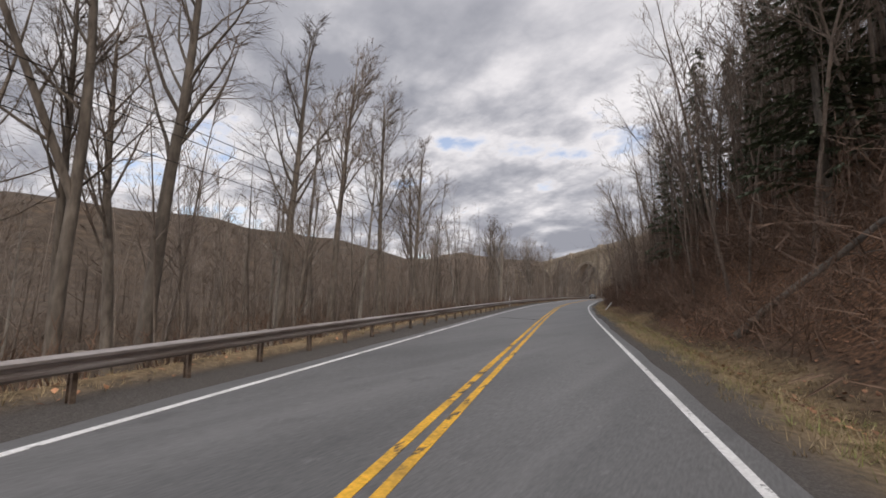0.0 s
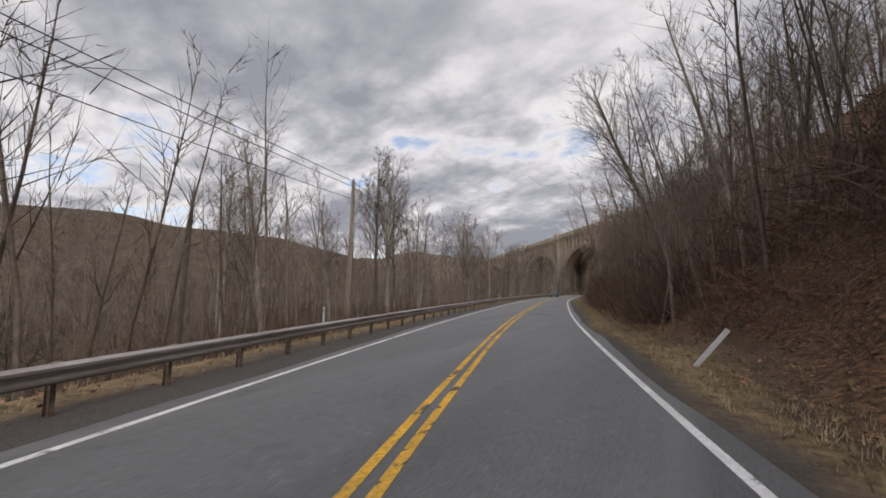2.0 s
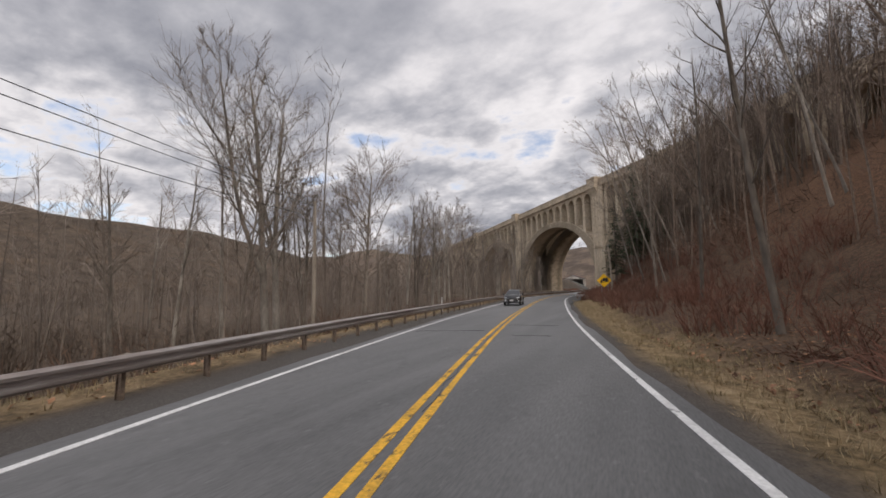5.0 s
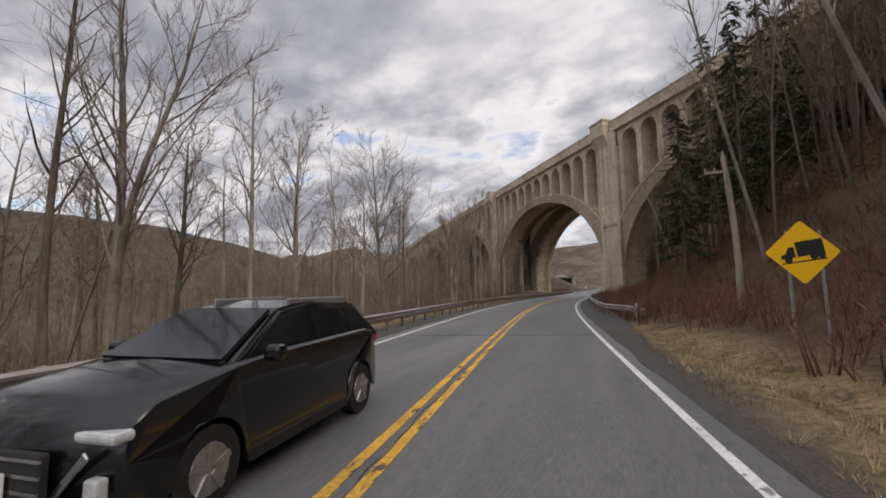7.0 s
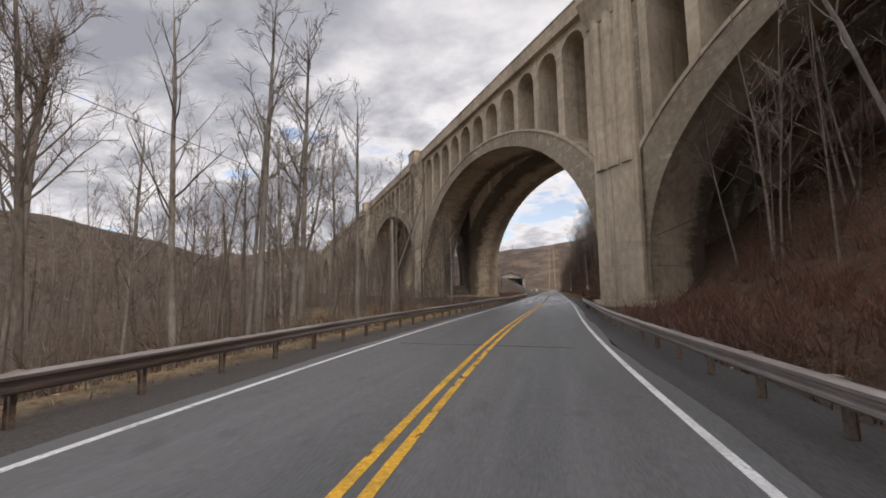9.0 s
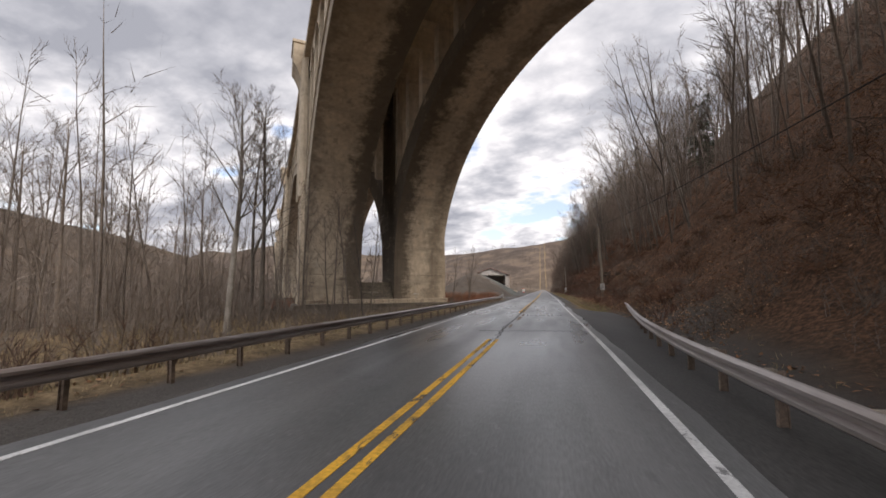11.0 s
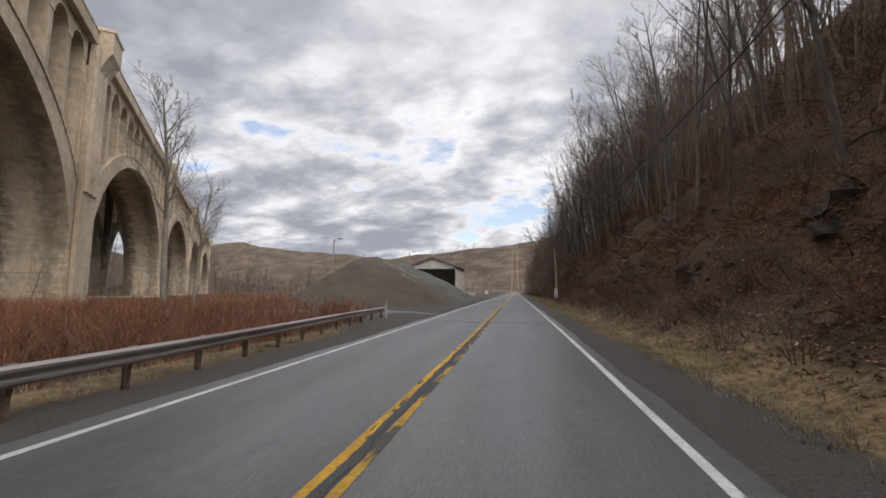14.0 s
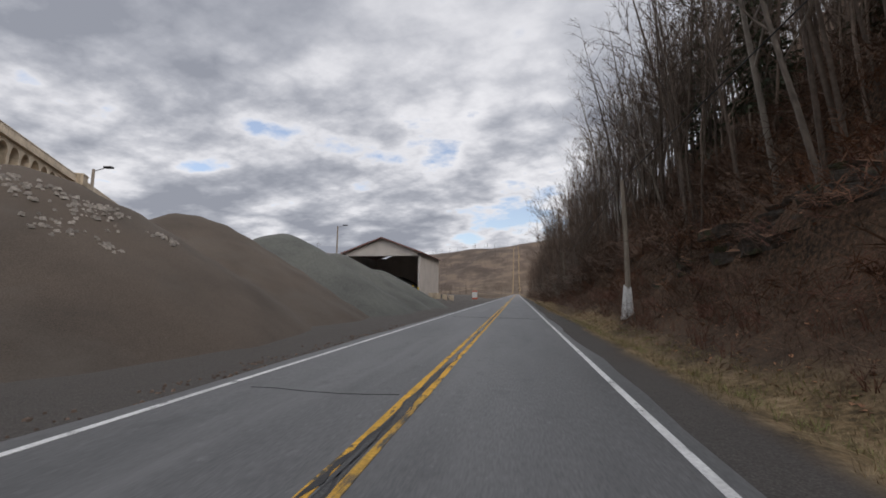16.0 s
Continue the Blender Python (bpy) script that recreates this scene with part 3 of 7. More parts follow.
def build_ground():
    a = np.concatenate([np.arange(0, 8, 0.6), np.arange(8, 16.5, 0.34), np.arange(17, 30, 1.0), np.arange(30, 80, 2.5), 80 * 1.09 ** np.arange(0, 36)])
    lats = np.concatenate([-a[::-1], a[1:]])
    ys = np.concatenate([np.arange(-440, -335, 6.0), np.arange(-335, -92, 1.5), np.arange(-92, 70, 0.75), np.arange(70, 95, 1.5), np.arange(95, 300, 4.0), np.arange(300, 1660, 24.0)])
    L, Y = np.meshgrid(lats, ys)
    X = road_x(Y) + L / road_dir(Y)[1]
    Z = ground(X, Y)
    nx, ny = len(lats), len(ys)
    verts = np.stack([X, Y, Z], -1).reshape(-1, 3)
    idx = np.arange(nx * ny).reshape(ny, nx)
    faces = np.stack([idx[:-1, :-1], idx[:-1, 1:], idx[1:, 1:], idx[1:, :-1]], -1).reshape(-1, 4)
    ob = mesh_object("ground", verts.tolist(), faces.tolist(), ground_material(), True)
    lat, y = L.ravel(), Y.ravel()
    r = rough(X.ravel() * 3, Y.ravel() * 3)
    near = smooth(-262, -225, y)
    flat = near * (1 - smooth(-112, -78, y))
    late = smooth(-75, -60, y)
    grass = smooth(4.35 + 0.75 * smooth(-70, -40, y), 4.8 + 0.75 * smooth(-70, -40, y), lat + 0.15 * r) * (1 - smooth(5.6 + 0.8 * flat + 1.0 * late, 6.9 + 1.0 * flat + 0.8 * late, lat + 0.5 * r)) * (1 - 0.95 * smooth(-156, -150, y) * (1 - smooth(-75, -62, y)))
    yard = smooth(-24, -12, y) * (1 - smooth(120, 190, y))
    gravel = (1 - smooth(4.4 + 0.7 * smooth(-70, -40, y), 4.9 + 0.8 * smooth(-70, -40, y), lat + 0.2 * r)) * (1 - smooth(5.5, 6.4, -lat + 0.2 * r)) + yard * smooth(4, 5, -lat) * (1 - smooth(45, 60, -lat))
    gravel = gravel * (1 - smooth(300, 420, y))
    gravel += smooth(-152, -140, y) * (1 - smooth(-72, -60, y)) * smooth(4, 5, lat) * (1 - smooth(6.3, 7.6, lat + 0.3 * r)) * 0.9
    litter = smooth(6.0 + 0.8 * late, 8.0 + 0.8 * late, lat + 0.5 * r) * (1 - smooth(80, 160, lat)) * (1 - 0.55 * smooth(-40, -14, y)) * (1 - 0.8 * smooth(40, 110, y)) * (1 - 0.6 * flat * (1 - smooth(13, 22, lat)))
    meadow = smooth(-112, -98, y) * (1 - smooth(-50, -42, y))
    leftgrass = smooth(5.6, 6.2, -lat) * (1 - smooth(7.2 + 18 * meadow, 8.6 + 24 * meadow, -lat)) * 0.8 * (1 - yard)
    fields = 0.10 * smooth(300, 420, y) * smooth(0.0, 0.6, rough(X.ravel() * 0.06, Y.ravel() * 0.06))
    col = np.stack([np.clip(grass + leftgrass + fields, 0, 1), np.clip(gravel, 0, 1), np.clip(litter, 0, 1), np.ones_like(lat)], -1)
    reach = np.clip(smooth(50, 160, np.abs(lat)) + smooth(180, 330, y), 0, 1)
    # reach: red marks far ground, green how much painted haze the hill ahead gets
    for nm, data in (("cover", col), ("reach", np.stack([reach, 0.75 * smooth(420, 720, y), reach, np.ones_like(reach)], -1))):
        at = ob.data.color_attributes.new(nm, "FLOAT_COLOR", "POINT")
        at.data.foreach_set("color", data.astype(np.float32).ravel())
    return tagged(ob, "brown winter ground with gravel shoulder, dry grass verge and leaf litter", "ground", kind="structure")


build_ground()


def strip(ys, lat_lo, lat_hi, z):
    """A ribbon along the road between two laterals (numbers or functions of y)."""
    v, f = [], []
    for y in ys:
        lo = lat_lo(y) if callable(lat_lo) else lat_lo
        hi = lat_hi(y) if callable(lat_hi) else lat_hi
        v += [on_road(y, lo, z), on_road(y, hi, z)]
    for i in range(len(ys) - 1):
        f.append((2 * i, 2 * i + 1, 2 * i + 3, 2 * i + 2))
    return v, f


def slab(ys, lat_lo, lat_hi, z0, z1):
    v, f = strip(ys, lat_lo, lat_hi, z1)
    n = len(v)
    v += [Vector((p.x, p.y, z0)) for p in v]
    f += [(2 * i, n + 2 * i, n + 2 * i + 2, 2 * i + 2)[::-1] for i in range(len(ys) - 1)]
    f += [(2 * i + 1, n + 2 * i + 1, n + 2 * i + 3, 2 * i + 3) for i in range(len(ys) - 1)]
    f += [(0, 1, n + 1, n), (n - 2, n - 1, 2 * n - 1, 2 * n - 2)]
    return v, f


YS = [float(v) for v in np.concatenate([np.arange(-430, 130, 2.0), np.arange(130, 900, 15.0)])]
edge_r = lambda y: 3.92 + 0.08 * math.sin(y * 0.9) * math.sin(y * 0.37) + 0.05 * math.sin(y * 2.7)
edge_l = lambda y: -4.12 - 0.10 * math.sin(y * 0.7) * math.sin(y * 0.31)
v, f = slab(YS, edge_l, edge_r, -0.2, 0.0)
tagged(fix_normals(mesh_object("road", v, f, M_ASPHALT)), "grey worn asphalt of a two-lane country road, damp under the viaduct", "road", kind="structure")
v, f = slab([float(a) for a in np.arange(-176, -55, 1.0)], 3.9, lambda y: 5.75 + 0.08 * math.sin(y * 1.3) + 1.3 * float(smooth(-95, -72, y)) - 2.9 * float(smooth(-70, -57, y)) - 1.75 * float(smooth(-152, -175, y)), -0.15, -0.012)
tagged(fix_normals(mesh_object("paved_shoulder", v, f, M_SHOULDER)), "dark older asphalt of the shoulder beside the guardrail", "shoulder", kind="structure")


def marking(name, lat, width, mat, label, ys=YS, wobble=0.0):
    side = lambda y: (0.16 * (1 - float(smooth(-278, -258, y))) if abs(lat) < 1 else 0.0)
    lo = lambda y: side(y) + lat - width / 2 + wobble * math.sin(y * 1.7 + lat)
    hi = lambda y: side(y) + lat + width / 2 + wobble * math.sin(y * 2.1 + lat * 2)
    v, f = slab(ys, lo, hi, 0.0, 0.006)
    return tagged(fix_normals(mesh_object(name, v, f, mat)), label, "road marking", kind="structure")


marking("edge_line", 3.55, 0.13, M_WHITE, "white painted edge line on the asphalt")
marking("edge_line", -3.68, 0.13, M_WHITE, "white painted edge line on the asphalt")
Y2 = [float(a) for a in np.concatenate([np.arange(-430, -82, 2.0)])]
marking("centre_line", -0.135, 0.13, M_YELLOW, "half of a double yellow centre line", Y2, 0.006)
marking("centre_line", 0.135, 0.13, M_YELLOW, "half of a double yellow centre line", Y2, 0.006)
Y3 = [float(a) for a in np.concatenate([np.arange(-67, 130, 2.0), np.arange(130, 900, 15.0)])]
marking("centre_line", -0.135, 0.12, M_YELLOW, "worn half of a double yellow centre line", Y3, 0.012)
marking("centre_line", 0.135, 0.12, M_WORN, "worn and broken half of a double yellow centre line", [a for a in Y3 if a < 9], 0.012)
marking("centre_line", 0.135, 0.12, M_YELLOW, "worn half of a double yellow centre line", [a for a in Y3 if a > 6], 0.012)


def crack(y0, lat0, y1, lat1, width=0.024, seed=0, name="sealed_crack"):
    rnd = random.Random(seed)
    n = max(6, int(math.hypot(y1 - y0, lat1 - lat0) / 0.25))
    pts, off = [], 0.0
    for i in range(n + 1):
        t = i / n
        off = off * 0.85 + rnd.uniform(-0.05, 0.05)
        pts.append((y0 + (y1 - y0) * t + off, lat0 + (lat1 - lat0) * t + (off if abs(y1 - y0) > 3 else 0), width * rnd.uniform(0.35, 1.1)))
    v, f = [], []
    along = abs(y1 - y0) > abs(lat1 - lat0)
    for y, la, w in pts:
        a, b = (on_road(y, la - w / 2, 0.008), on_road(y, la + w / 2, 0.008)) if along else (on_road(y - w / 2, la, 0.008), on_road(y + w / 2, la, 0.008))
        v += [a, b]
    f = [(2 * i, 2 * i + 1, 2 * i + 3, 2 * i + 2) for i in range(n)]
    m = len(v)
    v += [Vector((p.x, p.y, 0.0005)) for p in v]
    f += [(2 * i, m + 2 * i, m + 2 * i + 2, 2 * i + 2) for i in range(n)] + [(2 * i + 1, m + 2 * i + 1, m + 2 * i + 3, 2 * i + 3) for i in range(n)]
    return tagged(fix_normals(mesh_object(name, v, f, M_TAR)), "dark jagged crack across the worn asphalt", "crack", "road cracks", "structure")


CRACKS = [(-201.2, -3.4, -200.8, -0.5), (-198.1, 0.3, -198.3, 2.6), (-202.4, 0.8, -202.5, 2.2), (-124.9, -3.0, -125.2, 2.6), (-40.8, -3.3, -40.6, 3.4), (-15.6, -3.2, -16.6, -0.4), (-16.2, 0.3, -16.4, 3.2), (6.9, -3.1, 6.9, -0.3),
          (-286.5, -2.8, -287.2, 0.2), (-246, 0.6, -246.3, 2.4), (-163.4, -3.3, -163.0, -0.2), (-162.9, 0.2, -162.3, 3.6), (30.0, -3.0, 29.0, 3.2), (-81.0, -1.0, -80.6, 3.0), (-70.5, 0.6, -70.2, 2.9)]
for i, c in enumerate(CRACKS):
    crack(*c, seed=i)
for i, (a, b) in enumerate(((-86, -62), (-60, -38), (-36, -14), (-12, 12), (14, 46))):
    crack(a, 0.0 + 0.02 * i, b, 0.03, 0.05, 40 + i)
    crack(a + 3, -0.04, b - 2, 0.05, 0.04, 60 + i)
crack(2.6, -0.20, 5.7, -0.06, 0.11, 97)
for i, (a, b, la) in enumerate(((-260, -215, 0.0), (-212, -160, 0.02))):
    crack(a, la, b, la + 0.05, 0.014, 80 + i)


def patch(y, lat, ry, rx, seed, mat=M_PATCH, z=0.009):
    rnd = random.Random(seed)
    k = 22
    ring = [(y + ry * math.sin(6.283 * i / k) * rnd.uniform(0.82, 1.1), lat + rx * math.cos(6.283 * i / k) * rnd.uniform(0.82, 1.1)) for i in range(k)]
    v = [on_road(a, b, z) for a, b in ring] + [on_road(a, b, 0.0) for a, b in ring]
    f = [tuple(range(k))] + [(i, (i + 1) % k, k + (i + 1) % k, k + i) for i in range(k)]
    return tagged(fix_normals(mesh_object("road_patch", v, f, mat)), "rough patched spot in the asphalt", "road patch", kind="structure")


patch(-64.4, 0.96, 0.36, 0.29, 1, M_TAR, 0.006)
patch(-64.42, 0.96, 0.28, 0.22, 2, M_REPAIR, 0.011)
patch(-60.6, -1.8, 0.30, 0.3, 3)
patch(-61.7, -2.75, 0.2, 0.25, 4)
for i, (a_, b_, w_, h_) in enumerate(((-78.6, 0.15, 1.0, 0.08), (-73.2, 0.22, 1.7, 0.12), (-70.2, 0.3, 1.2, 0.09))):
    patch(a_, b_, w_, h_, 30 + i, M_WET, 0.010)
v, f = slab([float(a) for a in np.arange(-68, 10, 0.5)], lambda y: -0.07 - 0.02 * math.sin(y * 3.1), lambda y: 0.07 + 0.025 * math.sin(y * 2.3 + 1), 0.0, 0.007)
tagged(fix_normals(mesh_object("centre_seam", v, f, M_PATCH)), "dark broken paving seam between the yellow lines", "road seam", kind="structure")

# ---------------------------------------------------------------- guardrails
RAIL_PROFILE = [(0.00, 0.31), (0.03, 0.305), (0.085, 0.26), (0.085, 0.215), (0.015, 0.175), (0.015, 0.135), (0.085, 0.095), (0.085, 0.05), (0.03, 0.005), (0.0, 0.0)]


def guardrail(y0, y1, lat, side, label, end_drop=False):
    """W-beam on steel posts; side is +1 where the beam faces the road to its left."""
    at_lat = lat if callable(lat) else (lambda y: lat)
    base = on_road(y0, at_lat(y0), 0)
    g = thing("guardrail", base, label, "guardrail")
    inv = Matrix.Translation(-base)
    seg = 3.81
    n = int((y1 - y0) / seg)
    for i in range(n):
        ys = np.linspace(y0 + i * seg, y0 + (i + 1) * seg + 0.06, 4)
        v, f = [], []
        for y in ys:
            zb = 0.40
            for d, h in RAIL_PROFILE:
                v.append(inv @ on_road(float(y), at_lat(y) - side * (d + 0.10 + 0.003 * (i % 2)), zb + h))
            for d, h in RAIL_PROFILE[::-1]:
                v.append(inv @ on_road(float(y), at_lat(y) - side * (d + 0.094 + 0.003 * (i % 2)), zb + h))
        k = 2 * len(RAIL_PROFILE)
        for j in range(3):
            f += [(j * k + a, j * k + (a + 1) % k, (j + 1) * k + (a + 1) % k, (j + 1) * k + a) for a in range(k)]
        f += [tuple(range(k)), tuple(range(3 * k, 4 * k))[::-1]]
        child(fix_normals(mesh_object("rail_beam", v, f, M_STEEL)), g)
    # posts: an I section with a block between it and the beam
    bm = bmesh.new()
    box(bm, (-0.05, -0.005, -1.1), (0.05, 0.005, 0.69))
    box(bm, (-0.06, -0.04, -1.1), (-0.05, 0.04, 0.69))
    box(bm, (0.05, -0.04, -1.1), (0.06, 0.04, 0.69))
    post_me = bpy.data.meshes.new("post")
    bm.to_mesh(post_me)
    bm.free()
    post_me.materials.append(M_RUST)
    block_me = bpy.data.meshes.new("spacer_block")
    bm = boxbm((-0.05, -0.06, 0.41), (0.05, 0.06, 0.715))
    bm.to_mesh(block_me)
    bm.free()
    block_me.materials.append(M_POLE)
    rnd = random.Random(int(y0))
    for i in range(2 * n + 1):
        y = y0 + i * seg / 2 + 0.05
        dx, dy = road_dir(y)
        turn = math.degrees(-math.atan2(dx, dy))
        for nm, me, off in (("post", post_me, 0.07), ("spacer_block", block_me, -0.045)):
            p = new(nm, me)
            p.parent = g
            q = inv @ on_road(y, at_lat(y) + side * off, 0)
            p.matrix_local = pose(q.x, q.y, 0, rnd.uniform(-1.5, 1.5), rnd.uniform(-2, 2), turn)
    return g


guardrail(-402.4, -13.7, lambda y: -5.45 - 1.6 * float(smooth(-36, -14, y)), -1, "long weathered steel guardrail on rusty posts beside the road")
guardrail(-155.2, -59.8, lambda y: 5.15 + 1.1 * (1 - float(smooth(-155.5, -150.5, y))) - 0.4 * float(smooth(-140, -112, y)) + 3.9 * float(smooth(-92, -54, y)), 1, "weathered steel guardrail on posts with spacer blocks under the viaduct")

# ---------------------------------------------------------------- viaduct
V_AT, V_HEAD, SPAN = (2.185, -97.684), 37.149, 54.694
VM = Matrix.Translation((V_AT[0], V_AT[1], 0)) @ Matrix.Rotation(radians(V_HEAD), 4, "Z")   # local x: across (n), local y: along (u)
ARCH_A, ARCH_B, ARCH_Z = 24.6, 17.7, 4.2
EXT_A, EXT_B = 28.6, 19.5
FACE0, FACE1 = 0.9, 17.7
viaduct = thing("viaduct", VM, "tall weathered concrete railway viaduct with open spandrel arches over the road", "viaduct")


def vpart(name, verts, faces, mat=M_CONCRETE, label="", smooth=False):
    ob = fix_normals(mesh_object(name, verts, faces, mat, smooth))
    return child(ob, viaduct, label)


def arch_rib(c, n0, n1):
    k = 44
    inner, outer = [], []
    for i in range(k + 1):
        a = math.pi * i / k
        inner.append((c + ARCH_A * math.cos(a), ARCH_Z + ARCH_B * math.sin(a)))
        # the ring's back, cut off where it meets the piers
        u, z = c + EXT_A * math.cos(a), ARCH_Z + EXT_B * math.sin(a)
        u = min(max(u, c - 26.6), c + 26.6)
        outer.append((u, z))
    v, f = [], []
    for (a, b), (p, q) in zip(inner, outer):
        v += [(n0, a, b), (n1, a, b), (n1, p, q), (n0, p, q)]
    for i in range(k):
        for j in range(4):
            f.append((4 * i + j, 4 * i + (j + 1) % 4, 4 * i + 4 + (j + 1) % 4, 4 * i + 4 + j))
    f += [(0, 1, 2, 3), (4 * k, 4 * k + 1, 4 * k + 2, 4 * k + 3)]
    vpart("arch_rib", v, f, M_PIER)
    # raised moulding along the face of the ring
    for n, s in ((n0, -1), (n1, 1)):
        if n not in (FACE0, FACE1):
            continue
        v, f = [], []
        for i in range(k + 1):
            a = math.pi * i / k
            for e, d in ((1.0, 0.0), (1.0, 0.12), (0.985, 0.12), (0.985, 0.0)):
                u = c + (EXT_A * e) * math.cos(a)
                u = min(max(u, c - 26.5), c + 26.5)
                v.append((n + s * d, u, ARCH_Z + EXT_B * e * math.sin(a)))
        for i in range(3, k - 3):
            for j in range(4):
                f.append((4 * i + j, 4 * i + (j + 1) % 4, 4 * i + 4 + (j + 1) % 4, 4 * i + 4 + j))
        vpart("arch_moulding", v, f)


def ext_height(u, c):
    x = (u - c) / EXT_A
    return ARCH_Z + EXT_B * math.sqrt(max(0.0, 1 - x * x))


OPENINGS, TOP_Z, SPRING_Z = 11, 28.9, 26.9


def spandrel(c):
    """Cross walls on the arch, with round-headed openings between them under the deck."""
    lo, hi = c - 24.2, c + 24.2
    pitch = (hi - lo) / OPENINGS
    wall = 1.05
    r = (pitch - wall) / 2
    for i in range(OPENINGS + 1):
        u = lo + i * pitch
        a, b = u - wall / 2, u + wall / 2
        z = min(ext_height(a, c), ext_height(b, c)) - 0.5
        if SPRING_Z + 0.3 <= z:
            continue
        prof = [(a, z), (b, z), (b, SPRING_Z + 0.2), (a, SPRING_Z + 0.2)]
        for n0, n1 in ((FACE0 + 0.18, 7.2), (11.4, FACE1 - 0.18)):
            v, f = extrude_profile(prof, n0, n1, lambda p, q, n: (n, p, q))
            vpart("spandrel_wall", v, f)
    # heads of the openings: one arcade strip a span
    v, f = [], []
    pts = []
    for i in range(OPENINGS):
        mid = lo + (i + 0.5) * pitch
        pts.append((lo + i * pitch - wall / 2 if i == 0 else mid - r - wall, SPRING_Z))
        for j in range(13):
            a = math.pi * (1 - j / 12)
            pts.append((mid + r * math.cos(a), SPRING_Z + min(r, TOP_Z - SPRING_Z - 0.35) * math.sin(a)))
    pts.append((hi + wall / 2, SPRING_Z))
    for p, q in pts:
        for n in (FACE0 + 0.10, FACE1 - 0.10):
            v += [(n, p, q), (n, p, TOP_Z)]
    for i in range(len(pts) - 1):
        o, s = 4 * i, 4 * i + 4
        f += [(o, s, s + 1, o + 1), (o + 2, o + 3, s + 3, s + 2), (o, o + 2, s + 2, s), (o + 1, s + 1, s + 3, o + 3)]
    vpart("spandrel_arcade", v, f)


def pier(k):
    """Two shafts with a slot between them, fluted pilasters outside, and a tower with a cap above."""
    u0, u1 = SPAN * k - 6.7, SPAN * k - 1.1
    mid = (u0 + u1) / 2
    base = -5.5
    lifts = [base, -0.4, 3.6, 7.4, 11.2, 15.0, 18.8, 22.6, 26.4]
    for n0, n1 in ((FACE0, 7.3), (11.3, FACE1)):
        for a, b in zip(lifts, lifts[1:]):
            bm = boxbm((n0, u0 + 0.02, a), (n1, u1 - 0.02, b - 0.035), 0.03)
            part("pier_lift", bm, M_PIER, viaduct)
            bm = boxbm((n0 + 0.05, u0 + 0.06, b - 0.05), (n1 - 0.05, u1 - 0.06, b + 0.02))
            part("construction_joint", bm, M_CONCRETE_DARK, viaduct)
    # wall between the shafts, high up and at the foot, in darker concrete
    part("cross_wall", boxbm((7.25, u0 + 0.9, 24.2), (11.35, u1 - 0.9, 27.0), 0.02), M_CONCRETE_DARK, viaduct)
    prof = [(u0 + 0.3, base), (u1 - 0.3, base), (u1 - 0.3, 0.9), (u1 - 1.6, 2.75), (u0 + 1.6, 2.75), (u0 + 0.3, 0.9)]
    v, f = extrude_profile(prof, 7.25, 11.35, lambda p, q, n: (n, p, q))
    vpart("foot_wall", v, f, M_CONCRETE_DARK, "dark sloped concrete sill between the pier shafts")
    # plinth, stepped
    for s, z, m in ((0.45, 0.75, M_CONCRETE), (0.95, 0.25, M_CONCRETE_DARK), (1.5, -0.25, M_CONCRETE_DARK), (2.1, -0.75, M_CONCRETE_DARK), (2.7, -5.0, M_CONCRETE_DARK)):
        bm = boxbm((FACE0 - s, u0 - s, base if z > 0.5 else z - 0.9), (FACE1 + s, u1 + s, z), 0.06)
        if k in (0, 1) and z > -1:
            # worn and spalled by the road
            bmesh.ops.subdivide_edges(bm, edges=[e for e in bm.edges if e.calc_length() > 1.5], cuts=22, use_grid_fill=True)
            bmesh.ops.subdivide_edges(bm, edges=[e for e in bm.edges if abs(e.verts[0].co.z - e.verts[1].co.z) > 0.3], cuts=4, use_grid_fill=True)
            for v_ in bm.verts:
                p = v_.co
                j = noise.noise_vector(Vector((p.x * 0.8, p.y * 0.8, p.z * 3.5))) * 0.16 + noise.noise_vector(p * 2.6) * 0.06
                if p.z > -1.2:
                    v_.co = p + Vector((j.x, j.y, j.z * 0.35))
        part("plinth_step", bm, m, viaduct)
    # pilasters: three rounded ribs each side
    for n, s in ((FACE0, -1), (FACE1, 1)):
        part("pilaster", boxbm((min(n, n + s * 0.45), u0 + 0.35, base), (max(n, n + s * 0.45), u1 - 0.35, 29.2), 0.05), M_CONCRETE, viaduct)
        w = (u1 - u0 - 1.2) / 3
        for j in range(3):
            a = u0 + 0.6 + (j + 0.5) * w
            prof = [(a + 0.42 * w * math.cos(t), 0.34 * math.sin(t)) for t in np.linspace(0, math.pi, 9)]
            v, f = extrude_profile(prof, 12.5, 29.3, lambda p, q, z, n=n, s=s: (n + s * (0.43 + q), p, z))
            vpart("pilaster_rib", v, f)
        # refuge bay: corbelled out over the pilaster, with a flat cap
        t0, t1 = mid - 1.15, mid + 2.55
        prof = [(0.6, 26.6), (0.95, 27.6), (1.35, 28.5), (1.7, 29.0), (1.7, 31.45), (-1.0, 31.45), (-1.0, 26.6)]
        v, f = extrude_profile(prof, t0, t1, lambda p, q, u, n=n, s=s: (n + s * p, u, q))
        vpart("refuge_bay", v, f, label="square concrete refuge bay corbelled out at the parapet")
        part("bay_cap", boxbm((min(n + s * 1.84, n - s * 1.1), t0 - 0.14, 31.45), (max(n + s * 1.84, n - s * 1.1), t1 + 0.14, 31.85), 0.06), M_CONCRETE, viaduct)


